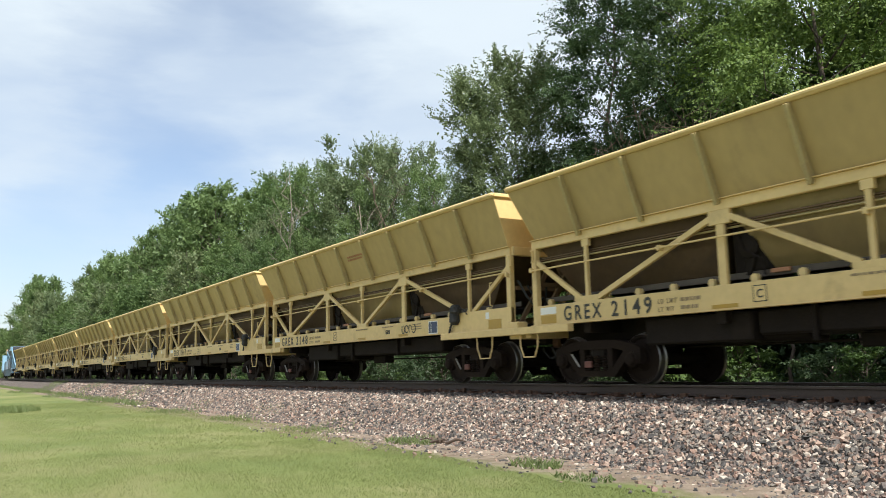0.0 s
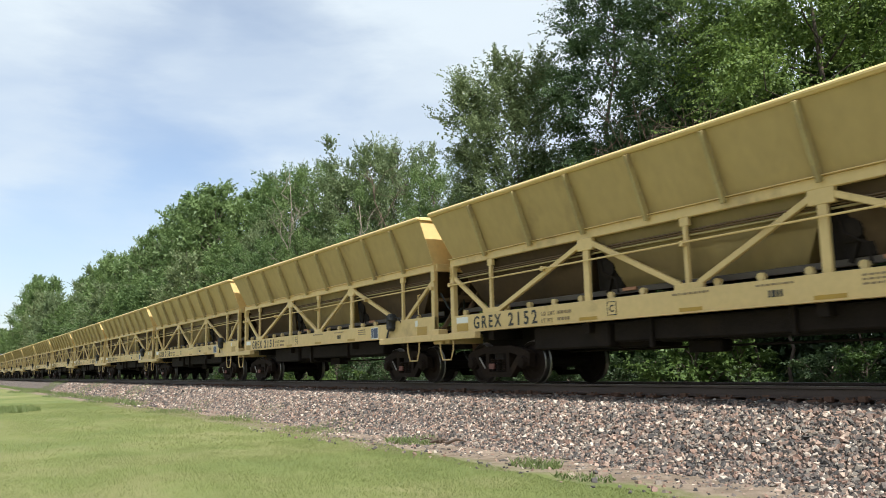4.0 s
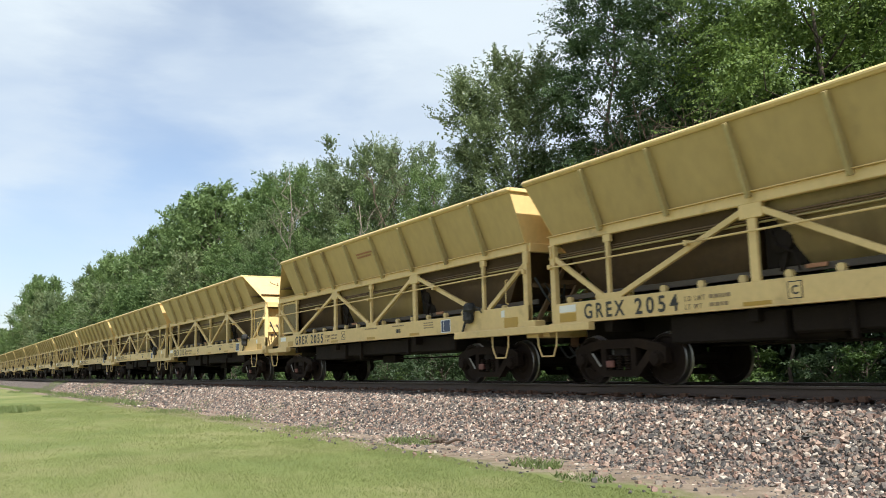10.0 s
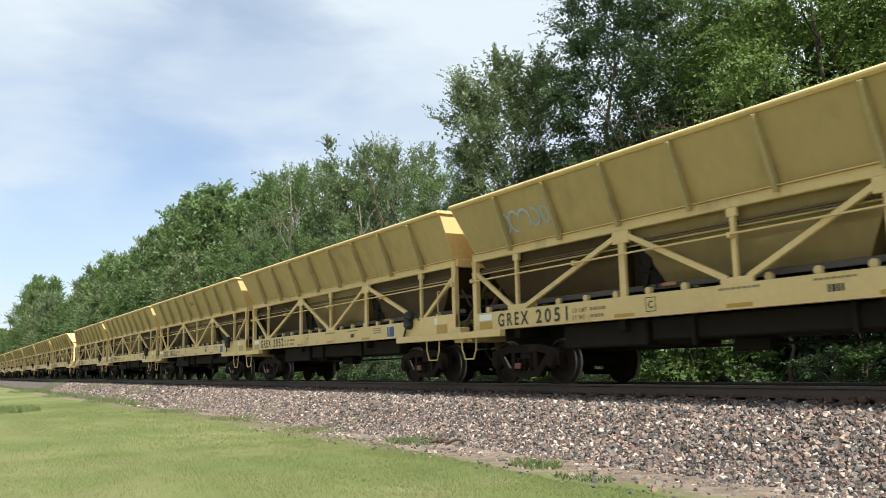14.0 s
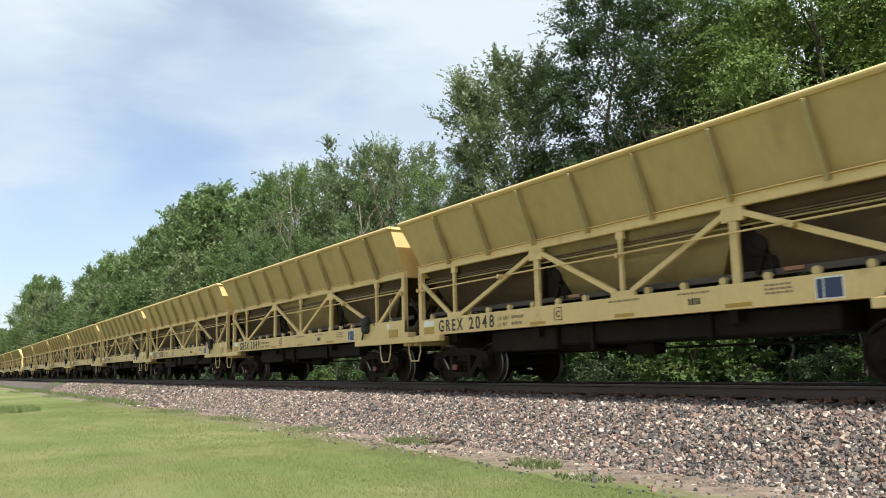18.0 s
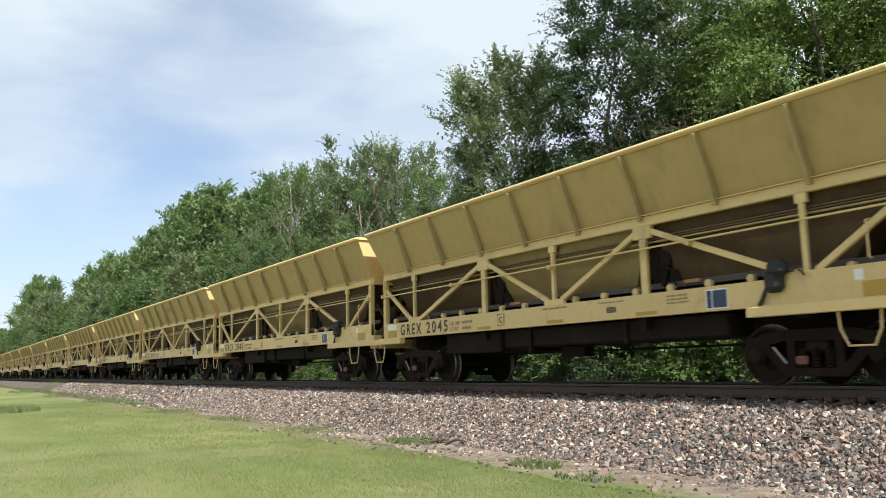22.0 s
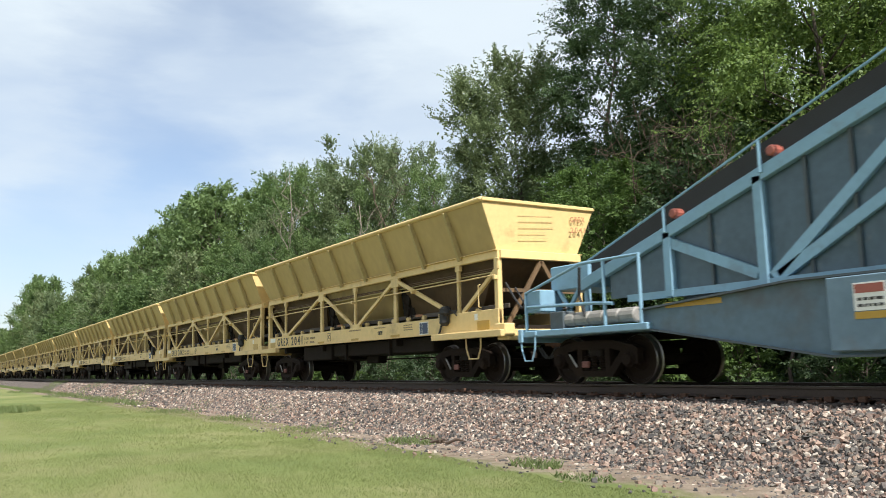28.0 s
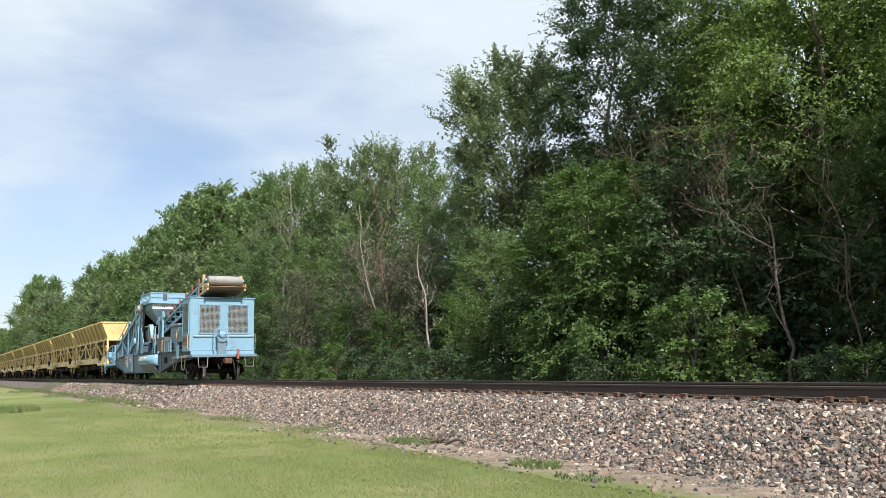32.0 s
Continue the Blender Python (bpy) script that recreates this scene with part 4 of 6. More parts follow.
    # hooks at the end posts
    for x in (0.0, L):
        bm = B()
        pipe(bm, [(x, -1.16, 2.62), (x + 0.07, -1.18, 2.60), (x + 0.07, -1.18, 2.40), (x, -1.16, 2.38)], 0.016)
        part("hook", bm, YELLOW, car)
        bm = B()
        e = 1 if x > 1 else -1
        pts = [(x + e * 0.05, -1.0, 2.1), (x + e * 0.22, -0.9, 1.75), (x + e * 0.32, -0.8, 1.55), (x + e * 0.5, -0.7, 1.72)]
        pipe(bm, pts, 0.024)
        part("hydraulic_hose", bm, RUBBER, car)
        bm = B()
        pipe(bm, [(p[0], p[1] + 0.25, p[2] - 0.1) for p in pts], 0.02)
        part("hydraulic_hose", bm, RUBBER, car)
    # frame and running gear
    bm = B()
    box(bm, 0.0, L, -0.30, 0.30, 0.80, 1.16, 0.01)
    part("centre_sill", bm, DARK_STEEL, car)
    # black box and pan that carry the darkness below the floor
    bm = B()
    box(bm, 2.75, 4.9, -0.95, 0.95, 0.66, 1.10, 0.03)
    part("equipment_box", bm, DARK_STEEL, car, "black box added for the darkness under the floor")
    bm = B()
    box(bm, 4.95, 10.75, -0.88, 0.88, 0.74, 1.10, 0.03)
    part("return_belt_pan", bm, DARK_STEEL, car, "black belt pan under the floor, shade in its colour")
    for x in (1.45, 4.45, 9.15, 12.15):
        bm = B()
        box(bm, x - 0.09, x + 0.09, -1.07, 1.07, 0.93, 1.11)
        part("cross_bearer", bm, DARK_STEEL, car)
    bm = B()
    lathe(bm, [(-0.45, 0.10), (-0.42, 0.20), (0.42, 0.20), (0.45, 0.10)], 14, "X", (5.2, -0.55, 0.84))
    part("brake_reservoir", bm, DARK_STEEL, car)
    for x, z in ((5.9, 0.62), (8.6, 0.70)):
        bm = B()
        box(bm, x - 0.04, x + 0.04, -0.95, -0.87, z, 1.12, 0.01)
        part("hanger", bm, DARK_STEEL, car)
    bm = B()
    tube(bm, (3.0, -0.2, 0.62), (10.5, -0.2, 0.62), 0.02)
    box(bm, 6.2, 6.9, -0.4, -0.1, 0.52, 0.72, 0.02)
    part("brake_rigging", bm, DARK_STEEL, car)
    truck(car, (AXLES[0] + AXLES[1]) / 2)
    truck(car, (AXLES[2] + AXLES[3]) / 2)
    for x in AXLES:
        wheelset(car, x)
    for x in (-0.30, 12.80):
        stirrup(car, x, -1.28, 0.58)
        stirrup(car, x, 1.28, 0.58)
    bm = B()
    box(bm, L - 0.02, L + 0.34, -1.27, -1.0, 0.98, 1.24, 0.02)
    part("corner_bracket", bm, YELLOW, car)
    # hand brake motor under its black cover
    bm = B()
    box(bm, 11.72, 12.0, -1.33, -1.12, 1.30, 1.66, 0.07)
    box(bm, 11.80, 12.10, -1.36, -1.16, 1.52, 1.74, 0.06)
    beam(bm, (11.75, -1.22, 1.42), (11.55, -1.20, 1.10), 0.03, 0.05)
    pipe(bm, [(12.05, -1.25, 1.66), (12.22, -1.22, 1.62), (12.30, -1.18, 1.50)], 0.014)
    part("hand_brake", bm, RUBBER, car, "lumpy black hand brake cover")
    # vertical grab iron
    bm = B()
    pipe(bm, [(13.25, -1.16, 1.62), (13.25, -1.22, 1.64), (13.25, -1.22, 2.1), (13.25, -1.16, 2.12)], 0.014)
    part("grab_iron", bm, YELLOW, car)
    # markings on the near sill; on the car with the left deflector they stand further in
    moved = 0.64 if left_apron else 0.0
    y = -SILL_Y - 0.038
    for x0, x1, z0, z1, m, lab in ((0.24 + moved, 0.70 + moved, 1.15, 1.31, OCHRE, "ochre reflector patch"), (0.24, 0.70, 1.33, 1.46, WHITE, "white label"), (4.37, 4.85, 1.15, 1.21, OCHRE, "ochre reflector strip"), (6.75, 7.21, 1.15, 1.21, OCHRE, "ochre reflector strip"),
                              (9.10, 9.57, 1.15, 1.21, OCHRE, "ochre reflector strip")):
        bm = B()
        box(bm, x0, x1, y - 0.002, y + 0.004, z0, z1)
        part("marker", bm, m, car, lab)
    bm = B()
    box(bm, 13.10, 13.56, -SILL_Y - 0.056, -SILL_Y - 0.05, 1.14, 1.34)
    part("marker", bm, OCHRE, car, "ochre reflector patch")
    bm = B()
    box(bm, 10.59, 11.00, y - 0.002, y + 0.004, 1.15, 1.45)
    sign = part("sign", bm, WHITE, car, "dark blue notice with a white border")
    for x0, x1 in ((10.61, 10.70), (10.72, 10.98)):
        bm = B()
        box(bm, x0, x1, y - 0.005, y - 0.0025, 1.17, 1.43)
        part("sign_field", bm, NAVY, sign)
    for words, z in (("LD LMT", 1.31), ("LT WT", 1.18)):
        part("load_lettering", text_mesh("load_lettering", words, 0.11, FADED, 0.40 if words == "LD LMT" else 0.33), FADED, car, "small faded stencilled letters", pose(3.28 + moved, y - 0.003, z))
    part("fine_print", bar_lines(3.76 + moved, 4.18 + moved, 1.23 if moved else 1.17, 1.42, y - 0.002, 2, 1), FADED, car, "small unreadable faded print")
    part("fine_print", bar_lines(6.62, 7.35, 1.40, 1.47, y - 0.002, 1, 2), FADED, car, "small unreadable black print")
    part("fine_print", bar_lines(8.20, 8.95, 1.40, 1.46, y - 0.002, 1, 3), FADED, car, "small unreadable black print")
    part("fine_print", bar_lines(8.40, 8.72, 1.22, 1.34, y - 0.002, 1, 4, 1.5), LETTER, car, "small unreadable black print")
    part("fine_print", bar_lines(9.80, 10.25, 1.28, 1.45, y - 0.002, 3, 6), FADED, car, "small unreadable black print")
    bm = B()
    box(bm, 5.12, 5.35, y - 0.002, y, 1.20, 1.44)
    pl = part("inspection_square", bm, YELLOW, car)
    bm = B()
    for a in ((5.12, 5.135, 1.20, 1.44), (5.335, 5.35, 1.20, 1.44), (5.12, 5.35, 1.20, 1.213), (5.12, 5.35, 1.427, 1.44)):
        box(bm, a[0], a[1], y - 0.004, y - 0.0025, a[2], a[3])
    part("outline", bm, LETTER, pl)
    part("letter", text_mesh("letter", "C", 0.17, LETTER), LETTER, pl, at=pose(5.175, y - 0.004, 1.26))
    part("reporting_mark", text_mesh("mark", "GREX", 0.37, LETTER, 1.02), LETTER, car, "large black stencilled letters", pose(0.92 + moved, y - 0.003, 1.185))
    bm = B()
    box(bm, 13.0, 13.12, -SILL_Y - 0.053, -SILL_Y - 0.05, 1.36, 1.50)
    part("marker", bm, WHITE, car, "small white label")
    return car


def number_car(car, number):
    moved = 0.64 if number == "2055" else 0.0
    y = -SILL_Y - 0.041
    part("number", text_mesh("number", number, 0.37, LETTER, 0.95), LETTER, car, "large black stencilled car number", pose(2.19 + moved, y, 1.185))


def sheet_point(x, z):
    """Pose on the near sloping sheet, for flat marks."""
    t = (z - 2.80) / 1.04
    return pose(x, -(BAND_Y + (RIM_Y - BAND_Y) * t) - 0.012, z, 23.4)


def red_print(car):
    tagged(part("red_stencil", bar_lines(0.0, 1.0, 0.0, 0.17, 0, 2, 9, 1.1), FADED_RED, car, "two lines of faded red stencil too small to read", sheet_point(6.60, 3.34)), kind="stuff")


def scribble(car, mat, base, n, seed, size, label):
    rng = random.Random(seed)
    bm = B()
    for k in range(n):
        cx, rx, rz = k * size * 0.8, size * rng.uniform(0.25, 0.45), size * rng.uniform(0.4, 0.55)
        a0, a1 = rng.uniform(0, 6), rng.uniform(3.5, 6.0)
        pts = [Vector((cx + rx * math.cos(a0 + a1 * i / 9), 0, rz * math.sin(a0 + a1 * i / 9))) for i in range(10)]
        for p, q in zip(pts, pts[1:]):
            beam(bm, p, q, size * 0.13, 0.004, up=(0, 1, 0))
    tagged(part("graffiti", bm, mat, car, label, base), kind="stuff")


def end_print(car):
    x = CAR_LEN + 0.02
    turn = pose(0, 0, 0, 0, 0, 90)
    for words, z in (("GREX", 3.52), ("2041", 3.28)):
        part("end_mark", text_mesh("end_mark", words, 0.17, FADED_RED, 0.42), FADED_RED, car, "small red stencilled mark", pose(x + 0.035, 0.85, z, 3) @ turn)


def window_screen(parent, origin, ax, w, h, normal):
    """A framed window with a wire screen. origin: lower corner; ax: direction along; normal: outwards."""
    o, ax, nr, up = Vector(origin), Vector(ax), Vector(normal), Vector((0, 0, 1))
    bm = B()
    for a, b in (((0, 0), (w, 0)), ((0, h), (w, h)), ((0, 0), (0, h)), ((w, 0), (w, h))):
        beam(bm, o + ax * a[0] + up * a[1] + nr * 0.012, o + ax * b[0] + up * b[1] + nr * 0.012, 0.05, 0.05, up=nr)
    fr = part("window", bm, BLUE, parent, "screened cab window in a blue frame")
    bm = B()
    plate(bm, [o + nr * 0.004, o + ax * w + nr * 0.004, o + ax * w + up * h + nr * 0.004, o + up * h + nr * 0.004], 0.003, -nr)
    part("pane", bm, MESH_DARK, fr)
    bm = B()
    for k in range(1, 17):
        beam(bm, o + ax * (w * k / 17) + nr * 0.02, o + ax * (w * k / 17) + up * h + nr * 0.02, 0.010, 0.010, up=nr)
    for k in range(1, 25):
        beam(bm, o + up * (h * k / 25) + nr * 0.022, o + up * (h * k / 25) + ax * w + nr * 0.022, 0.010, 0.010, up=nr)
    tagged(part("wire_screen", bm, SCREEN, fr, "grey wire grid over the window"), kind="stuff")


def build_machine():
    """The blue unloading car: front platform, inclined conveyor, hopper, second conveyor, engine housings and a cab at the end. Front at x = 0."""
    car = tagged(new("unloader_car"), "light blue conveyor unloading car with hopper, engine housings and end cab", "unloading car")
    Y = 1.30
    side = [(3.7, 0.93), (7.0, 0.40), (15.7, 0.40), (18.7, 0.86), (21.6, 0.98), (21.6, 1.28), (18.4, 1.36), (6.5, 1.42), (3.7, 1.22)]
    front_half = side[:3] + [(15.7, 1.375)] + side[7:]
    rear_half = [(15.7, 0.40)] + side[3:7] + [(15.7, 1.375)]
    for s in (-1, 1):
        bm = B()
        plate(bm, [(x, s * Y, z) for x, z in front_half], 0.04, (0, -s, 0))
        part("side_girder", bm, GIRDER, car, "deep dusty blue side girder")
        bm = B()
        plate(bm, [(x, s * (Y - 0.03), z) for x, z in rear_half], 0.04, (0, -s, 0))
        part("rear_girder", bm, GREYBLUE, car, "dirty rising rear girder, darkened for shade")
        bm = B()
        for a, b in zip(side[:4], side[1:5]):
            beam(bm, (a[0], s * (Y - 0.04), a[1]), (b[0], s * (Y - 0.04), b[1]), 0.20, 0.03)
        beam(bm, (6.5, s * (Y - 0.02), 1.43), (18.4, s * (Y - 0.02), 1.37), 0.22, 0.03)
        beam(bm, (3.7, s * (Y - 0.02), 1.23), (6.5, s * (Y - 0.02), 1.43), 0.22, 0.03)
        part("girder_flange", bm, GREYBLUE, car)
    bm = B()
    box(bm, 4.0, 21.5, -1.25, 1.25, 1.16, 1.22)
    box(bm, 0.7, 21.9, -0.3, 0.3, 0.78, 1.05)
    part("underframe", bm, DARK_STEEL, car)
    bm = B()
    box(bm, 7.05, 9.1, -1.42, -1.26, 0.46, 1.40, 0.015)
    bx = part("side_locker", bm, BLUE_DIRTY, car, "blue steel side locker with warning notices")
    for x0, z0, z1 in ((7.42, 0.95, 1.30), (8.45, 1.02, 1.32)):
        bm = B()
        box(bm, x0, x0 + 0.42, -1.428, -1.42, z0, z1)
        nt = part("notice", bm, WHITE, bx, "white warning notice with a red heading")
        bm = B()
        box(bm, x0 + 0.02, x0 + 0.40, -1.433, -1.429, z1 - 0.13, z1 - 0.02)
        part("heading", bm, RED, nt)
        part("fine_print", bar_lines(x0 + 0.05, x0 + 0.38, z0 + 0.03, z1 - 0.16, -1.431, 2, int(x0 * 10)), LETTER, nt)
    bm = B()
    box(bm, 7.42, 7.84, -1.43, -1.42, 0.85, 0.94)
    part("marker", bm, OCHRE, bx)
    bm = B()
    box(bm, 8.05, 8.17, -1.46, -1.42, 0.78, 0.95, 0.01)
    tube(bm, (8.11, -1.47, 0.70), (8.11, -1.47, 1.05), 0.02)
    part("latch", bm, BRIGHT, bx)
    for x0, x1, z in ((4.2, 5.3, 1.22), (10.2, 10.9, 1.25), (14.6, 15.2, 1.2)):
        bm = B()
        box(bm, x0, x1, -1.306, -1.301, z, z + 0.09)
        part("marker", bm, OCHRE, car, "faded ochre stripe")
    # front platform
    bm = B()
    box(bm, 0.55, 3.9, -1.42, 1.42, 0.90, 1.02, 0.015)
    part("platform", bm, BLUE, car, "light blue front platform")
    bm = B()
    box(bm, 0.50, 0.62, -1.46, 1.46, 0.80, 1.06, 0.015)
    part("front_beam", bm, BLUE, car)
    for pts in ([(0.70, -1.38, 1.0), (0.70, -1.38, 1.75), (2.3, -1.38, 2.15), (3.75, -1.38, 2.15), (3.75, -1.38, 1.0)], [(0.75, -1.38, 1.48), (2.7, -1.38, 1.42), (3.1, -1.38, 1.38)], [(2.9, -1.38, 2.15), (2.9, -1.38, 1.0)]):
        bm = B()
        pipe(bm, pts, 0.032, 8)
        part("railing", bm, BLUE, car, "light blue pipe railing")
    for x0, x1, y0, y1, z0, z1, m, lab in ((0.55, 1.05, -1.30, -0.75, 1.38, 1.80, BLUE, "light blue box"), (0.95, 2.05, -0.95, 0.35, 1.78, 2.25, BLUE, "light blue conveyor tail housing"),
                                       (1.3, 1.7, -1.30, -1.0, 1.0, 1.35, GREYBLUE, "")):
        bm = B()
        box(bm, x0, x1, y0, y1, z0, z1, 0.02)
        part("housing", bm, m, car, lab)
    bm = B()
    for xa, xb in ((1.15, 1.75), (1.75, 1.15)):
        beam(bm, (xa, -0.92, 1.05), (xb, -0.92, 1.78), 0.05, 0.07)
    for x in (1.0, 1.95):
        box(bm, x - 0.05, x + 0.05, -0.95, -0.85, 1.02, 1.8, 0.01)
    part("tail_frame", bm, BLUE, car)
    for k in range(5):
        bm = B()
        lathe(bm, [(-0.18, 0.10), (-0.16, 0.13), (0.16, 0.13), (0.18, 0.10)], 12, "X", (1.75 + 0.38 * k, -1.15, 1.18))
        part("roller", bm, STEEL, car, "worn grey roller")
    bm = B()
    pipe(bm, [(2.2, -1.3, 2.1), (2.05, -1.2, 1.6), (2.25, -1.25, 1.2)], 0.03)
    part("hose", bm, RUBBER, car)
    stirrup(car, 0.55, -1.42, 0.45, 0.95, 0.5, BLUE)
    coupler(car, 0.45, -1)
    # first inclined conveyor
    x0, z0, x1, z1 = 1.9, 1.80, 10.0, 4.36
    k = (z1 - z0) / (x1 - x0)
    at = lambda x: z0 + k * (x - x0)
    yc = 0.98
    for s in (-1, 1):
        bm = B()
        beam(bm, (x0, s * yc, z0), (x1, s * yc, z1), 0.12, 0.20, bevel=0.01)
        part("conveyor_girder", bm, BLUE, car, "inclined blue conveyor girder")
        bm = B()
        beam(bm, (3.1, s * yc, 1.47), (9.6, s * yc, 1.47), 0.10, 0.12)
        part("lower_chord", bm, BLUE, car)
        for x in (4.05, 5.85, 8.0):
            bm = B()
            box(bm, x - 0.08, x + 0.08, s * yc - 0.06, s * yc + 0.06, 1.42, at(x), 0.01)
            part("truss_post", bm, BLUE, car)
        for a, b in (((4.1, 2.30), (5.75, 1.62)), ((6.0, 1.55), (7.9, 3.1)), ((8.1, 3.3), (9.6, 3.9)), ((6.1, 1.55), (9.6, 3.4))):
            bm = B()
            beam(bm, (a[0], s * yc, a[1]), (b[0], s * yc, b[1]), 0.08, 0.16)
            part("truss_brace", bm, BLUE, car)
        bm = B()
        plate(bm, [(2.6, s * (yc - 0.05), 1.5), (9.8, s * (yc - 0.05), 1.5), (9.8, s * (yc - 0.05), at(9.8)), (2.6, s * (yc - 0.05), at(2.6))], 0.01, (0, -s, 0))
        part("side_panel", bm, PLEX, car, "dusty grey-blue panel with scratches")
        for x in (4.9, 6.6, 7.3, 8.7):
            bm = B()
            box(bm, x - 0.025, x + 0.025, s * (yc - 0.02) - 0.02, s * (yc - 0.02) + 0.02, 1.5, at(x))
            part("panel_strip", bm, GREYBLUE, car)
    bm = B()
    beam(bm, (x0 - 0.2, 0, z0 + 0.24), (x1 + 0.1, 0, z1 + 0.36), 1.75, 0.34)
    part("conveyor_belt", bm, RUBBER, car, "black rubber conveyor belt")
    bm = B()
    pipe(bm, [(2.0, -1.05, at(2.0) + 0.35), (10.0, -1.05, at(10.0) + 0.62)], 0.022)
    for x in (4.05, 5.95, 8.0, 9.8):
        pipe(bm, [(x, -1.05, at(x)), (x, -1.05, at(x) + 0.35 + 0.27 * (x - 2) / 8)], 0.028)
    part("conveyor_handrail", bm, BLUE, car)
    for x in (4.25, 6.15, 8.2):
        bm = B()
        lathe(bm, [(-0.15, 0.06), (-0.13, 0.085), (0.13, 0.085), (0.15, 0.06)], 10, "Y", (x, -0.92, at(x) + 0.22))
        part("idler", bm, RED, car, "red painted idler end")
    bm = B()
    lathe(bm, [(-1.36, 0.12), (-1.33, 0.20), (-1.22, 0.22), (-1.20, 0.33), (-1.02, 0.33), (-0.95, 0.30), (0.95, 0.30)], 10, "Y", (9.80, 0, 4.02))
    part("head_pulley", bm, STEEL, car, "worn steel head pulley and gearbox")
    bm = B()
    lathe(bm, [(-1.28, 0.08), (-1.26, 0.22), (-1.02, 0.22), (-1.0, 0.1)], 18, "Y", (8.65, 0, 2.20))
    part("drive_motor", bm, BLUE, car)
    for xa, za, xb, zb in ((9.25, 1.45, 9.85, 3.85), (8.75, 2.25, 9.75, 3.95), (8.95, 1.45, 9.2, 2.2)):
        bm = B()
        beam(bm, (xa, -1.12, za), (xb, -1.12, zb), 0.10, 0.22)
        part("strut", bm, BLUE, car)
    # transfer hopper
    hx0, hx1, hy = 9.65, 12.1, 1.10
    hop = None
    for a, b in (((hx0, -hy), (hx1, -hy)), ((hx0, hy), (hx1, hy)), ((hx0, -hy), (hx0, hy)), ((hx1, -hy), (hx1, hy))):
        bm = B()
        beam(bm, (*a, 4.52), (*b, 4.52), 0.05, 0.42)
        if hop is None:
            hop = part("transfer_hopper", bm, BLUE, car, "light blue hopper box with a lettered white band")
        else:
            part("hopper_wall", bm, BLUE, hop)
        for z, h, w in ((4.76, 0.05, 0.10), (4.52, 0.04, 0.12), (4.26, 0.16, 0.16)):
            bm = B()
            beam(bm, (*a, z), (*b, z), w, h)
            part("hopper_rim", bm, BLUE, hop)
    for k in range(7):
        x = hx0 + 0.2 + k * 0.33
        rib = B()
        plate(rib, [(x, -hy - 0.03, 4.70), (x + 0.10, -hy - 0.13, 4.33), (x + 0.05, -hy - 0.13, 4.33), (x - 0.02, -hy - 0.03, 4.70)], 0.03, (0, 1, 0))
        part("gusset", rib, BLUE, hop)
    bm = B()
    top = [(hx0 + 0.1, -hy + 0.08, 4.24), (hx1 - 0.1, -hy + 0.08, 4.24), (hx1 - 0.1, hy - 0.08, 4.24), (hx0 + 0.1, hy - 0.08, 4.24)]
    low = [(hx0 + 0.9, -0.5, 3.15), (hx1 - 0.5, -0.5, 3.15), (hx1 - 0.5, 0.5, 3.15), (hx0 + 0.9, 0.5, 3.15)]
    mid = [(hx0 + 0.25, -hy + 0.10, 3.86), (hx1 - 0.1, -hy + 0.10, 3.86), (hx1 - 0.1, hy - 0.10, 3.86), (hx0 + 0.25, hy - 0.10, 3.86)]
    rows = [[bm.verts.new(c) for c in r] for r in (top, mid, low)]
    for a, b in zip(rows, rows[1:]):
        for i in range(4):
            j = (i + 1) % 4
            bm.faces.new((a[i], a[j], b[j], b[i]))
    bm.faces.new(rows[2])
    part("funnel", bm, BLUE_DIRTY, hop, "grey-blue hopper funnel")
    bm = B()
    box(bm, hx1 - 0.098, hx1 - 0.088, -hy + 0.12, hy - 0.12, 3.90, 4.16)
    band = part("name_band", bm, WHITE, hop, "white band with worn grey lettering")
    part("lettering", text_mesh("lettering", "DUMP TRAIN", 0.24, SCREEN, 1.75), SCREEN, band, "worn grey letters", pose(hx1 - 0.084, -0.9, 3.95, 0, 0, 90))
    bm = B()
    box(bm, hx1 + 0.02, hx1 + 0.12, -0.45, -0.25, 4.36, 4.70, 0.02)
    part("vent_box", bm, GREYBLUE, hop)
    for xa, za, xb, zb in ((10.35, 1.45, 10.35, 4.28), (12.4, 1.45, 12.4, 3.0)):
        for s in (-1, 1):
            bm = B()
            beam(bm, (xa, s * 1.15, za), (xb, s * 1.15, zb), 0.12, 0.12)
            part("hopper_leg", bm, GREYBLUE, car)
    bm = B()
    plate(bm, [(9.98, -1.30, 3.02), (10.26, -1.34, 3.00), (10.46, -1.38, 1.68), (10.12, -1.34, 1.68)], 0.03, (0, 1, 0))
    part("splash_plate", bm, BLUE, car, "tilted light blue plate")
    bm = B()
    plate(bm, [(10.28, -1.24, 2.90), (10.50, -1.24, 2.90), (11.20, -1.24, 2.05), (11.35, -1.24, 1.48), (10.42, -1.24, 1.48)], 0.03, (0, 1, 0))
    part("chute_side", bm, BLUE, car, "tapering blue chute side plate")
    for za2, zb2 in ((1.50, 1.85), (1.90, 2.05)):
        bm = B()
        box(bm, 11.30, 12.40, -1.26, -1.12, za2, zb2, 0.02)
        part("ledge", bm, BLUE_DIRTY, car)
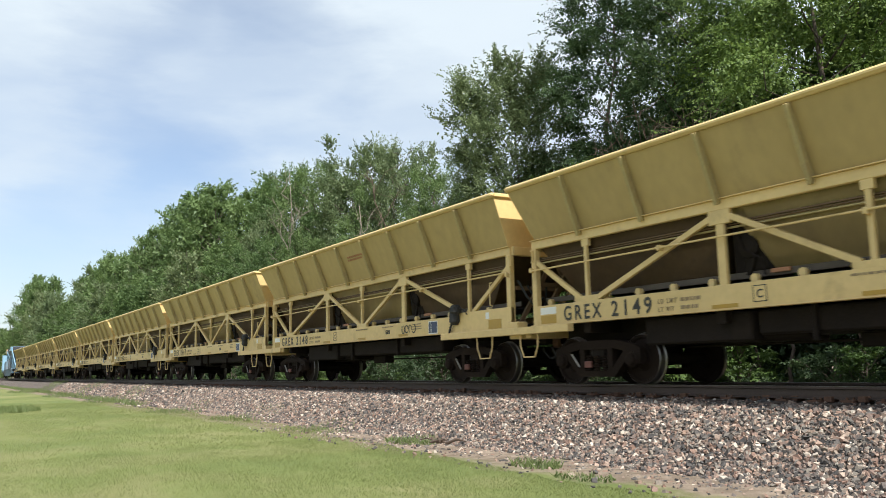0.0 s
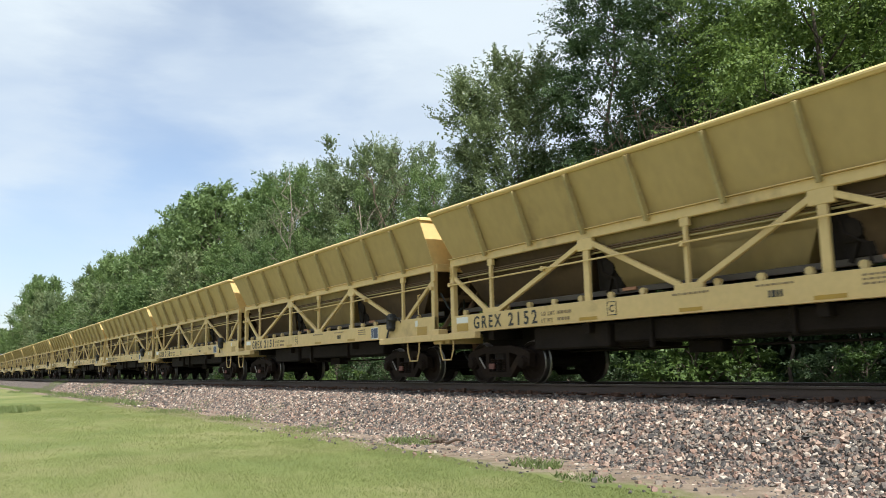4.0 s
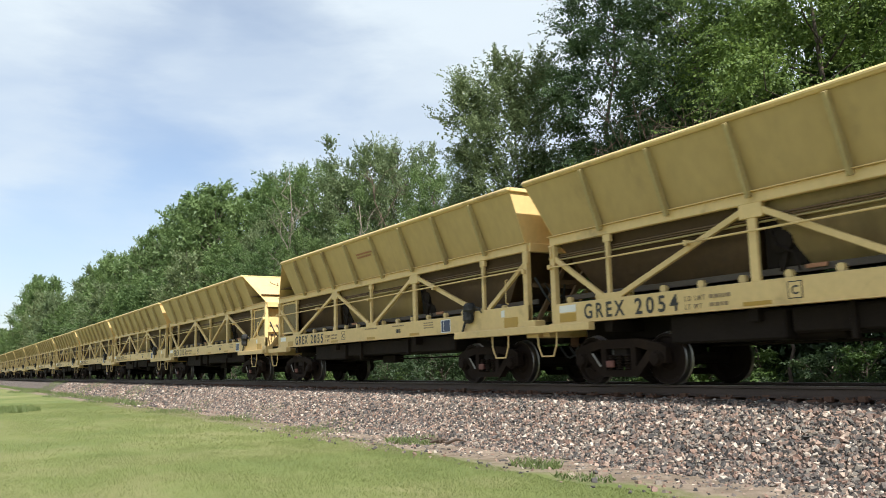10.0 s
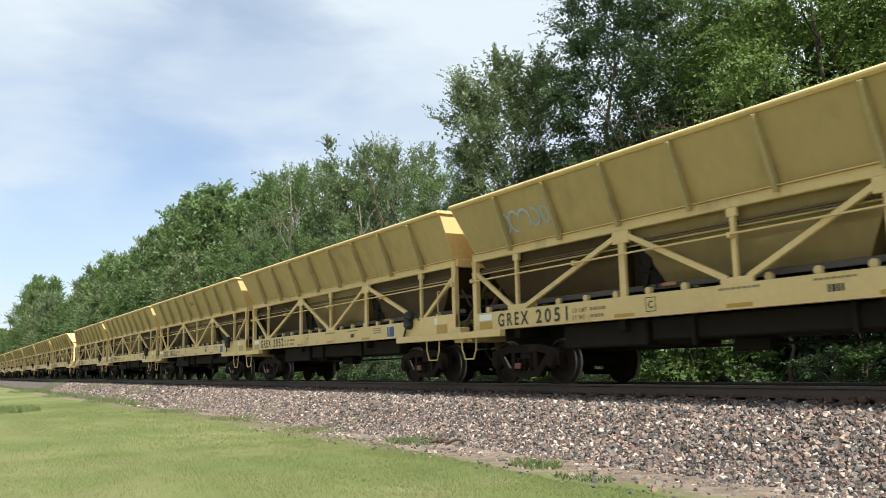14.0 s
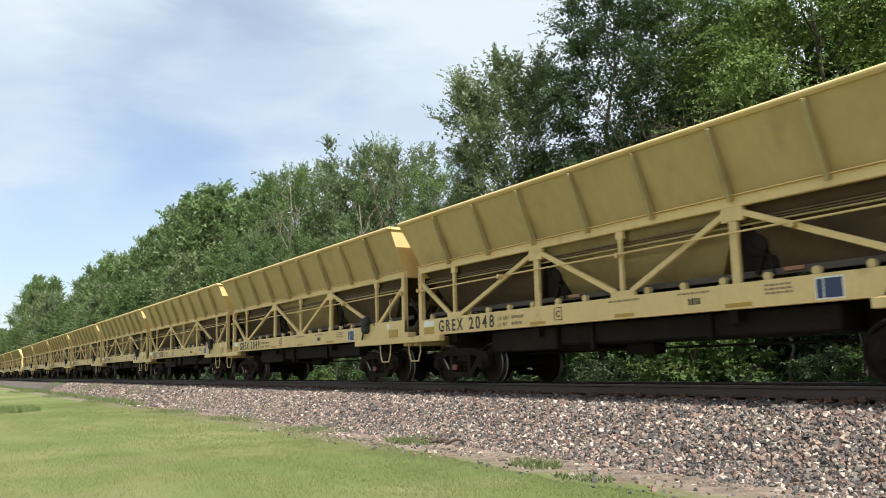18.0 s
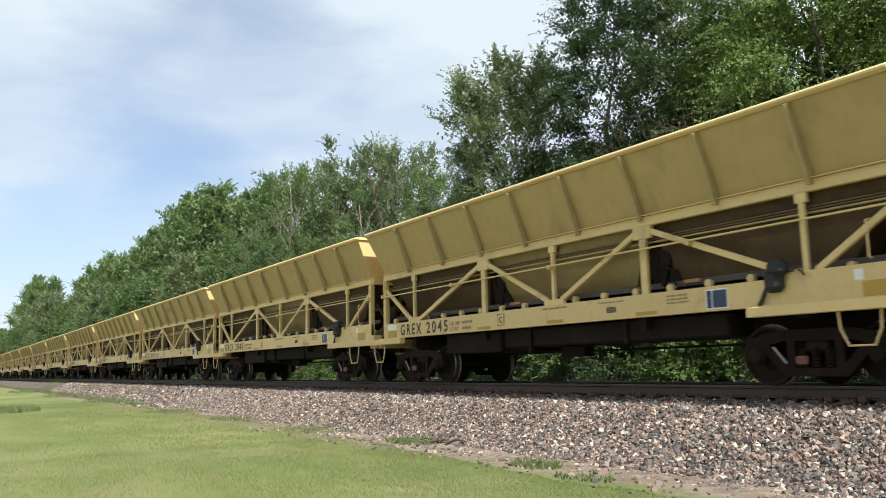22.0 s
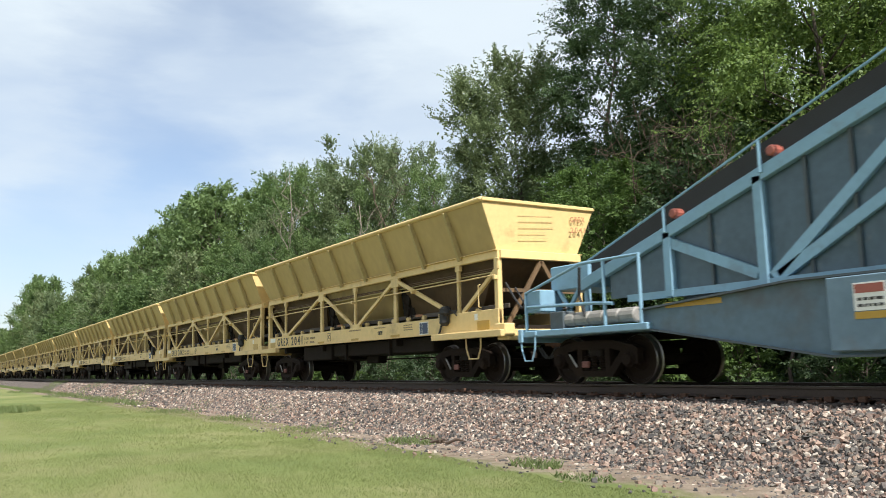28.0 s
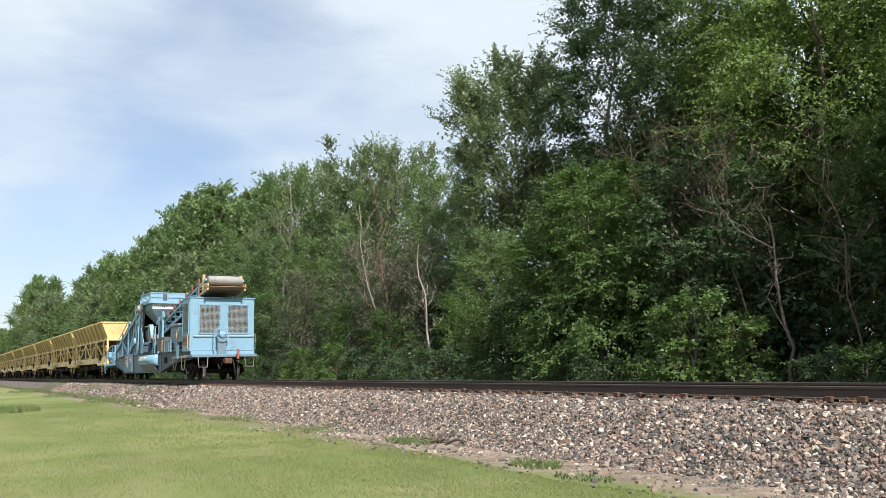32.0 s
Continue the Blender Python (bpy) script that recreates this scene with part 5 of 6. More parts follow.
    # housings below the hopper, its shade put into their dark colours
    for x0_, x1_, y0, y1, z0_, z1_, m, lab in ((10.6, 12.3, -1.1, 0.9, 1.42, 2.1, GREYBLUE, "dusty blue gear housing, darkened for shade"), (10.7, 11.5, -1.05, 0.6, 2.1, 2.75, GREYBLUE, ""), (11.6, 12.6, -1.15, -0.4, 1.42, 1.85, NAVY, "dark blue plastic tub"),
                                           (9.2, 10.2, -0.95, 0.95, 1.45, 2.6, DARK_STEEL, ""), (12.6, 13.5, -0.9, 0.6, 1.42, 1.9, DARK_STEEL, ""), (11.2, 12.6, -0.6, 0.6, 2.6, 3.0, DARK_STEEL, "")):
        bm = B()
        box(bm, x0_, x1_, y0, y1, z0_, z1_, 0.04)
        part("housing", bm, m, car, lab)
    bm = B()
    c = [(12.36 + 0.24 * math.cos(t), 2.80 + 0.21 * math.sin(t)) for t in (0.4, 0.9, 1.5, 2.1, 2.7, 3.2)] + [(12.70 + 0.27 * math.cos(t), 2.22 + 0.24 * math.sin(t)) for t in (3.4, 3.9, 4.5, 5.1, 5.7, 6.3, 6.7)]
    plate(bm, [(x, -1.22, z) for x, z in c], 0.20, (0, 1, 0))
    gd = part("belt_guard", bm, BLUE, car, "rounded light blue belt guard with a mesh window")
    bm = B()
    mid = Vector((12.57, 0, 2.51))
    plate(bm, [(mid.x + (x - mid.x) * 0.74, -1.228, mid.z + (z - mid.z) * 0.84) for x, z in c], 0.006, (0, 1, 0))
    part("guard_mesh", bm, GREYBLUE, gd)
    for xx, za_, zb_ in ((13.95, 1.9, 3.30), (14.70, 2.2, 3.55)):
        bm = B()
        beam(bm, (xx, -1.02, za_), (xx, -1.02, zb_), 0.10, 0.12, bevel=0.01)
        part("guide_post", bm, BLUE, car)
    bm = B()
    beam(bm, (13.3, -1.02, 3.02), (14.9, -1.02, 3.36), 0.06, 0.20)
    part("belt_side_plate", bm, BLUE, car)
    bm = B()
    lathe(bm, [(-1.28, 0.06), (-1.26, 0.16), (-0.8, 0.16)], 12, "Y", (13.0, 0, 2.25))
    part("gearbox", bm, STEEL, car, "worn tan gearbox")
    bm = B()
    rng = random.Random(6)
    us = [10.2 + 0.13 * i for i in range(14)]
    rows = [[bm.verts.new((u, y, 2.86 + 0.10 * math.sin(u * 3.0) + 0.16 * max(0, u - 11.2) + rng.uniform(-0.03, 0.03))) for u in us] for y in (-1.16, -0.9, -0.6)]
    for a, b in zip(rows, rows[1:]):
        for i in range(len(us) - 1):
            bm.faces.new((a[i], a[i + 1], b[i + 1], b[i]))
    bmesh.ops.solidify(bm, geom=bm.faces[:], thickness=0.012)
    part("canvas_flap", bm, CANVAS, car, "dirty white canvas flap under the hopper")
    bm = B()
    lathe(bm, [(-0.3, 0.10), (-0.28, 0.16), (0.28, 0.16), (0.3, 0.10)], 14, "X", (13.15, -0.6, 2.0))
    part("motor", bm, STEEL, car, "worn steel motor")
    # ladder
    bm = B()
    for x in (13.65, 14.05):
        beam(bm, (x, -1.25, 1.42), (x, -1.25, 2.75), 0.04, 0.05)
    for n_ in range(5):
        tube(bm, (13.65, -1.25, 1.55 + 0.27 * n_), (14.05, -1.25, 1.55 + 0.27 * n_), 0.014)
    part("ladder", bm, BLUE, car)
    # second conveyor: open truss
    xa, za, xb, zb = 13.2, 2.80, 22.0, 4.50
    kk = (zb - za) / (xb - xa)
    zt = lambda x: za + kk * (x - xa)
    for s in (-1, 1):
        y = s * 0.85
        for dz, hgt, nm in ((0.0, 0.11, "upper_chord"), (-0.54, 0.13, "lower_chord")):
            bm = B()
            beam(bm, (xa, y, za + dz), (xb - (0.9 if dz else 0), y, zb + dz - (0.9 * kk if dz else 0)), 0.08, hgt, bevel=0.008)
            part(nm, bm, BLUE, car)
        for n_ in range(9):
            x = xa + 0.35 + n_ * 0.98
            bm = B()
            beam(bm, (x, y, zt(x)), (x + 0.20, y, zt(x + 0.20) - 0.54), 0.06, 0.08)
            part("truss_post", bm, BLUE, car)
            bm = B()
            beam(bm, (x + 0.04, y, zt(x) - 0.04), (x + 0.80, y * 0.75, zt(x + 0.80) - 0.20), 0.04, 0.05)
            part("truss_brace", bm, BLUE, car)
    bm = B()
    beam(bm, (xa, 0, za + 0.30), (xb - 0.3, 0, zb + 0.16), 1.35, 0.22)
    part("conveyor_belt", bm, RUBBER, car, "black rubber conveyor belt")
    bm = B()
    beam(bm, (xa, 0, za - 0.34), (xb - 0.5, 0, zb - 0.42), 1.15, 0.05)
    part("return_belt", bm, RUBBER, car)
    for n_ in range(7):
        x = xa + 0.7 + n_ * 1.15
        bm = B()
        pipe(bm, [(x + 0.08, -0.86, zt(x) + 0.02), (x + 0.06, -0.86, zt(x) + 0.24), (x - 0.02, -0.84, zt(x) + 0.34), (x - 0.14, -0.80, zt(x) + 0.30), (x - 0.16, -0.78, zt(x) + 0.12)], 0.042, 8)
        part("idler", bm, DULL_RED, car, "rusty red troughing idler")
    # head frame with the drum, over the cab roof
    for s in (-1, 1):
        bm = B()
        beam(bm, (20.9, s * 0.85, zt(20.9) + 0.02), (22.35, s * 0.85, 4.22), 0.07, 0.15, bevel=0.01)
        beam(bm, (20.85, s * 0.85, 3.86), (22.30, s * 0.85, 4.06), 0.07, 0.10)
        box(bm, 20.80, 20.90, s * 0.85 - 0.04, s * 0.85 + 0.04, 3.84, 4.30, 0.01)
        box(bm, 21.48, 21.68, s * 0.85 - 0.06, s * 0.85 + 0.06, 4.05, 4.76, 0.02)
        plate(bm, [(21.66, s * 0.83, 4.40), (22.05, s * 0.83, 4.30), (22.32, s * 0.83, 4.12), (21.66, s * 0.83, 4.08)], 0.03, (0, -s, 0))
        part("head_frame", bm, TAN, car, "tan steel head frame of the conveyor")
    bm = B()
    lathe(bm, [(-0.80, 0.08), (-0.78, 0.20), (-0.4, 0.215), (0.4, 0.215), (0.78, 0.20), (0.80, 0.08)], 24, "Y", (22.02, 0, 4.46))
    part("drum", bm, STEEL, car, "grey conveyor drum", smooth=False)
    bm = B()
    plate(bm, [(20.85, -0.82, 3.90), (22.36, -0.82, 4.18), (22.36, 0.82, 4.18), (20.85, 0.82, 3.90)], 0.02, (0, 0, -1))
    part("drip_tray", bm, SIGN_TAN, car, "rusty tan tray under the drum")
    # engine housings
    hs = (("generator_housing", 14.45, 16.0, 1.40, 2.18, -1.25, 0.9, GREYBLUE, "blue-grey generator housing, darkened for shade"), ("cooler_box", 16.42, 17.62, 1.40, 1.97, -1.28, 0.4, STEEL, "dented bare metal cooler box in a blue frame"),
          ("engine_housing", 17.2, 18.92, 1.36, 2.58, -1.22, 1.2, BLUE_DIRTY, "dusty blue engine housing with louvres"), ("engine_housing", 18.96, 20.45, 1.36, 2.50, -1.27, 1.2, BLUE_DIRTY, "dusty blue tall engine housing"), ("control_box", 19.24, 20.21, 2.50, 2.95, -1.20, 0.9, BLUE_DIRTY, "dusty blue box on the engine housing"))
    for nm, a, b, c, d, y0, y1, m, lab in hs:
        bm = B()
        box(bm, a, b, y0, y1, c, d, 0.025)
        h = part(nm, bm, m, car, lab)
        if nm == "cooler_box":
            bm = B()
            for p, q in (((a, c), (a, d)), ((b, c), (b, d)), ((a, d), (b, d)), ((a, c), (b, c)), ((a + 0.8, c), (a + 0.8, d))):
                beam(bm, (p[0], y0 - 0.01, p[1]), (q[0], y0 - 0.01, q[1]), 0.04, 0.05, up=(0, 1, 0))
            part("box_frame", bm, BLUE, h)
        if nm == "engine_housing":
            bm = B()
            for n_ in range(6):
                beam(bm, (a + 0.1, y0 - 0.015, c + 0.12 + 0.06 * n_), (a + 0.75, y0 - 0.015, c + 0.12 + 0.06 * n_), 0.03, 0.035)
            part("louvre", bm, DARK_STEEL, h)
            bm = B()
            box(bm, b - 0.16, b - 0.08, y0 - 0.03, y0, c + 0.05, d - 0.1, 0.01)
            part("door_edge", bm, BLUE, h)
            bm = B()
            pipe(bm, [(b - 0.25, y0, c + 0.65), (b - 0.25, y0 - 0.06, c + 0.67), (b - 0.25, y0 - 0.06, d - 0.25), (b - 0.25, y0, d - 0.23)], 0.022)
            part("handle", bm, YBAR, h, "yellow grab handle")
    for x0_, z0_ in ((18.28, 2.12), (17.0, 0.0)):
        if z0_:
            bm = B()
            box(bm, x0_, x0_ + 0.36, -1.228, -1.222, z0_, z0_ + 0.28)
            nt = part("notice", bm, WHITE, car, "worn warning notice")
            bm = B()
            box(bm, x0_ + 0.02, x0_ + 0.34, -1.233, -1.229, z0_ + 0.17, z0_ + 0.26)
            part("heading", bm, RED, nt)
    bm = B()
    box(bm, 17.15, 18.97, -1.30, 1.2, 2.58, 2.70, 0.02)
    part("housing_roof", bm, BLUE_DIRTY, car)
    bm = B()
    tube(bm, (16.95, -1.0, 1.95), (17.12, -1.0, 2.62), 0.10, 0.08, sides=10)
    part("exhaust_pipe", bm, RUST, car, "rusty exhaust pipe")
    bm = B()
    pipe(bm, [(16.0, -1.3, 1.45), (16.0, -1.34, 1.5), (16.0, -1.34, 1.95), (16.0, -1.3, 2.0)], 0.022)
    part("handle", bm, YBAR, car, "yellow grab handle")
    # fuel tank
    bm = B()
    lathe(bm, [(-1.75, 0.15), (-1.72, 0.30), (1.72, 0.30), (1.75, 0.15)], 40, "X", (13.6, -1.34, 1.03))
    tank = part("fuel_tank", bm, BLUE, car, "long light blue cylindrical tank with white lettering", smooth=True)
    # cradle in dark grey: dust plus the shade under the tank, as colour
    bm = B()
    plate(bm, [(11.9, -1.645, 1.0), (15.3, -1.645, 1.0), (15.2, -1.40, 0.50), (12.1, -1.40, 0.50)], 0.05, (0, 1, 0))
    part("tank_cradle", bm, SKIRT_STEEL, tank, "dusty grey steel cradle, darkened for shade")
    part("reporting_mark", text_mesh("tank_mark", "GREX", 0.28, WHITE, 0.85), WHITE, tank, "white stencilled letters", pose(12.0, -1.652, 1.06, -18))
    part("number", text_mesh("tank_number", "2040", 0.28, WHITE, 0.75), WHITE, tank, "white stencilled number", pose(13.0, -1.652, 1.06, -18))
    bm = B()
    tube(bm, (15.1, -1.3, 1.3), (15.1, -1.3, 1.47), 0.06)
    part("filler", bm, BRIGHT, tank)
    bm = B()
    box(bm, 16.4, 16.9, -1.325, -1.30, 0.85, 1.15, 0.01)
    part("hatch", bm, DARK_STEEL, car)
    # cab
    cx0, cx1, cy, cz0, cz1 = 20.5, 21.75, 1.475, 1.30, 3.68
    bm = B()
    box(bm, cx0, cx1, -cy, cy, cz0, cz1, 0.02)
    cab = part("cab", bm, BLUE, car, "boxy light blue cab with screened windows")
    bm = B()
    box(bm, cx0 - 0.03, cx1 + 0.04, -cy - 0.03, cy + 0.03, cz1, cz1 + 0.05, 0.01)
    part("cab_roof", bm, BLUE, car)
    window_screen(car, (cx0 + 0.10, -cy, 2.05), (1, 0, 0), 1.02, 1.42, (0, -1, 0))
    window_screen(car, (cx1, -1.08, 2.10), (0, 1, 0), 0.98, 1.30, (1, 0, 0))
    window_screen(car, (cx1, 0.22, 2.10), (0, 1, 0), 0.98, 1.30, (1, 0, 0))
    bm = B()
    box(bm, cx0 + 0.10, cx1 - 0.10, -cy - 0.008, -cy, 1.55, 2.00)
    sg = part("sign", bm, SIGN_TAN, cab, "faded orange sign with a dark mark")
    part("sign_mark", text_mesh("sign_mark", "GREX", 0.24, RUST, 0.78), RUST, sg, "dark worn letters", pose(cx0 + 0.20, -cy - 0.012, 1.74))
    for pts, m in (([(cx1, -1.30, 1.98), (cx1 + 0.07, -1.30, 1.98), (cx1 + 0.07, 1.42, 1.98), (cx1, 1.42, 1.98)], TAN), ([(cx1 - 0.12, -cy, 1.4), (cx1 - 0.12, -cy - 0.06, 1.42), (cx1 - 0.12, -cy - 0.06, 2.0), (cx1 - 0.12, -cy, 2.02)], YBAR),
                   ([(cx1 + 0.05, 1.50, 1.35), (cx1 + 0.05, 1.52, 2.02), (cx1 + 0.05, 1.44, 2.05)], BRIGHT)):
        bm = B()
        pipe(bm, pts, 0.022)
        part("handrail", bm, m, cab, "painted steel handrail")
    for n_ in range(2):
        bm = B()
        pipe(bm, [(19.35 + n_ * 1.0, -1.36, 1.35), (19.35 + n_ * 1.0, -1.40, 1.4), (19.35 + n_ * 1.0, -1.40, 2.2 + n_ * 0.2), (19.7 + n_ * 0.7, -1.38, 2.35 + n_ * 0.2)], 0.022)
        part("handrail", bm, YBAR if n_ else BLUE, car)
    # end sill and fittings
    bm = B()
    box(bm, cx0 - 1.6, cx1 + 0.45, -1.48, 1.48, 1.02, 1.14, 0.015)
    part("end_platform", bm, BLUE_DIRTY, car, "worn blue end platform")
    for x, w in ((19.2, 0.5), (20.3, 0.9)):
        bm = B()
        box(bm, x, x + w, -1.492, -1.482, 1.03, 1.12)
        part("marker", bm, OCHRE, car, "faded ochre stripe")
    bm = B()
    box(bm, cx1 + 0.05, cx1 + 0.15, -1.45, 1.45, 1.14, 1.30, 0.01)
    part("end_sill", bm, BLUE, car)
    bm = B()
    box(bm, cx1 + 0.12, cx1 + 0.30, -0.30, 0.10, 1.05, 2.05, 0.03)
    stand = part("brake_stand", bm, BLUE_DIRTY, car)
    bm = B()
    ring = [Vector((cx1 + 0.40, -0.1 + 0.30 * math.cos(2 * math.pi * n_ / 16), 2.05 + 0.30 * math.sin(2 * math.pi * n_ / 16))) for n_ in range(17)]
    pipe(bm, ring, 0.018)
    for n_ in (0, 4, 8, 12):
        tube(bm, ring[n_], (cx1 + 0.36, -0.1, 2.05), 0.014)
    lathe(bm, [(0.0, 0.16), (0.14, 0.14), (0.16, 0.05)], 14, "X", (cx1 + 0.22, -0.1, 2.05))
    part("brake_wheel", bm, BLUE, stand, "spoked hand brake wheel")
    bm = B()
    pipe(bm, [(cx1 + 0.3, -0.45, 1.1), (cx1 + 0.3, -0.45, 2.2), (cx1 + 0.3, -0.2, 2.4), (cx1 + 0.3, 0.15, 2.3)], 0.02)
    part("safety_loop", bm, BLUE, stand)
    coupler(car, cx1 + 0.35, 1)
    bm = B()
    box(bm, cx1 + 0.5, cx1 + 0.56, 0.50, 0.62, 0.92, 1.38, 0.02)
    part("marker_board", bm, RED, car, "red and white striped marker board")
    bm = B()
    pipe(bm, [(cx1 + 0.45, 0.35, 0.9), (cx1 + 0.52, 0.40, 0.6), (cx1 + 0.48, 0.45, 0.30), (cx1 + 0.42, 0.5, 0.2)], 0.025)
    part("brake_hose", bm, RUBBER, car)
    for x, y in ((cx0 - 0.1, -1.46), (cx0 - 1.75, -1.44)):
        stirrup(car, x, y, 0.6, 1.05, 0.55, BRIGHT)
    for y0 in (-1.2, 0.9):
        bm = B()
        pipe(bm, [(cx1 + 0.42, y0, 1.05), (cx1 + 0.44, y0 + 0.04, 0.6), (cx1 + 0.44, y0 + 0.40, 0.58), (cx1 + 0.42, y0 + 0.44, 1.05)], 0.02)
        part("end_step", bm, BRIGHT, car)
    bm = B()
    box(bm, 19.55, 19.9, -1.52, -1.42, 1.0, 1.62, 0.02)
    part("step_guard", bm, BLUE, car)
    for x in (2.2, 20.35):
        truck(car, x)
        for dx in (-0.9, 0.9):
            wheelset(car, x + dx)
    return car

# ---- trees and shrubs ----


def unit(a):
    return a / (np.linalg.norm(a, axis=1)[:, None] + 1e-9)


def leaf_sprays(rng, lobes, radii, outward, twigs, along, size, rise=0.5, splay=0.8, droop=0.3, flat=0.8, reach=1.0, core=60, kite=True):
    """Leafy twigs fanning out of each lobe of a crown, leaves set on both sides of each twig; returns corners and faces."""
    lobes, radii, outward = np.asarray(lobes), np.asarray(radii), np.asarray(outward)
    m = twigs * len(lobes)
    c, r, out = np.repeat(lobes, twigs, 0), np.repeat(radii, twigs), np.repeat(outward, twigs, 0)
    e = unit(rng.normal(size=(m, 3)))
    d = unit(out * splay + e * 0.85 + np.array([0, 0, 1.0]) * (rise * (0.4 + 0.6 * rng.random(m)))[:, None])
    start = c - out * (0.22 * r)[:, None] + unit(rng.normal(size=(m, 3))) * (0.30 * r)[:, None] * np.array([1, 1, flat])
    length = r * (0.65 + 0.65 * rng.random(m)) * reach
    side = unit(np.cross(d, np.array([0, 0, 1.0]) + 0.45 * rng.normal(size=(m, 3))))
    above = np.cross(side, d)
    n = m * along
    k = np.repeat(np.arange(m), along)
    f = np.clip(np.tile((np.arange(along) + 0.6) / along, m) + rng.normal(size=n) * 0.02, 0.05, 1.0)
    sgn = np.where(np.tile(np.arange(along) % 2, m) == 0, 1.0, -1.0)[:, None]
    away = (d[k] * (f * length[k])[:, None] + np.array([0, 0, -0.20]) * (f * f * length[k])[:, None] + rng.normal(size=(n, 3)) * (0.042 * length[k] * (1.2 - f))[:, None]) * np.array([1, 1, flat])
    p = start[k] + away
    s = (size * (0.65 + 0.7 * rng.random(n)) * (1.12 - 0.4 * f))[:, None]
    ax = unit(side[k] * sgn * 0.8 + d[k] * 0.6 + np.array([0, 0, -droop]) + 0.22 * rng.normal(size=(n, 3)))
    wide = unit(np.cross(ax, above[k] + out[k] * 0.35 + 0.38 * rng.normal(size=(n, 3))))
    h = core * len(lobes)
    cc = np.repeat(lobes - outward * (0.25 * radii)[:, None], core, 0) + rng.normal(size=(h, 3)) * (np.repeat(radii, core) * 0.33)[:, None] * np.array([1, 1, flat])
    u = unit(rng.normal(size=(h, 3)))
    w2 = unit(np.cross(u, rng.normal(size=(h, 3))))
    p, ax, wide = np.concatenate([p, cc]), np.concatenate([ax, u]), np.concatenate([wide, w2])
    s = np.concatenate([s, np.full((h, 1), size * 1.6)])
    if kite:
        v = np.stack([p, p + ax * s * 0.45 + wide * s * 0.29, p + ax * s, p + ax * s * 0.45 - wide * s * 0.29], 1)
    else:
        v = np.stack([p + wide * s * 0.30, p - wide * s * 0.30, p + ax * s], 1)
    return v.reshape(-1, 3), np.arange(v.shape[0] * v.shape[1]).reshape(-1, v.shape[1])


def limb(bm, rng, p, q, r0, r1, steps=4, bend=0.12, sides=6):
    p, q = Vector(p), Vector(q)
    prev, last = p, r0
    for k in range(1, steps + 1):
        t = k / steps
        c = p.lerp(q, t)
        if k < steps:
            c += Vector((rng.normal(), rng.normal(), rng.normal() * 0.5)) * (q - p).length * bend / steps
        r = r0 + (r1 - r0) * t
        tube(bm, prev, c, last, r, sides, caps=False)
        prev, last = c, r
    return prev


def build_tree(seed, height, spread, base, mat, lobes=60, twigs=14, along=26, size=0.12, rise=0.5, splay=0.8, droop=0.3, flat=0.8, reach=1.0,
               lobe=0.40, top=0.74, low=0.16, gap=0.44, core=60, kite=True, bark=None, label="", name="tree", category="tree"):
    """One tree about its foot: trunk with limbs, and a crown of separate leafy lobes with gaps and an uneven outline."""
    rng = np.random.default_rng(seed)
    root = tagged(new(name), label, category, "trees of the wood beyond the track" if category == "tree" else "shrubs along the wood")
    cs, rs, os = [], [], []
    tries, need = 0, gap
    mid = base + 0.45 * (height - base)
    while len(cs) < lobes:
        tries += 1
        if tries % 400 == 0:
            need *= 0.9
        t = rng.random() ** 0.9
        z = base + (height - base) * t
        prof = math.sin(math.pi * min(1, low + top * t)) ** 0.65
        a = rng.random() * 2 * math.pi
        wob = 0.82 + 0.36 * noise.noise((math.cos(a) * 1.3 + seed, math.sin(a) * 1.3, t * 2.5))
        d = spread * prof * wob * (0.30 + 0.62 * rng.random() ** 0.5)
        c = np.array([d * math.cos(a), d * math.sin(a), z])
        r = lobe * spread * (0.7 + 0.6 * rng.random()) * (1.08 - 0.40 * t)
        if any(np.linalg.norm((c - o) * np.array([1, 1, 1.15])) < need * (r + q) for o, q in zip(cs, rs)):
            continue
        o = np.array([c[0], c[1], 0.55 * (z - mid)])
        cs.append(c)
        rs.append(r)
        os.append(o / (np.linalg.norm(o) + 1e-6))
    v, f = leaf_sprays(rng, cs, rs, os, twigs, along, size, rise, splay, droop, flat, reach, core, kite)
    v[:, 2] *= height / v[:, 2].max()
    bm = B()
    limb(bm, rng, (0, 0, -0.15), (0.1 * spread * rng.normal() * 0.4, 0.1 * spread * rng.normal() * 0.4, height * 0.82), 0.010 * height + 0.02, 0.02, 6, 0.10, 8)
    for k in rng.choice(len(cs), min(len(cs), 32), replace=False):
        c = cs[k]
        z0 = max(base * 0.6, c[2] - 0.55 * math.hypot(c[0], c[1]) - 0.5)
        z0 = min(z0, height * 0.78)
        limb(bm, rng, (0, 0, z0), c, 0.0035 * height * (1.1 - z0 / height) + 0.010, 0.006, 4, 0.2, 5)
    part("trunk", bm, bark or BARK, root, smooth=True)
    part("crown", raw_mesh("crown", v, f, mat), mat, root)
    return root


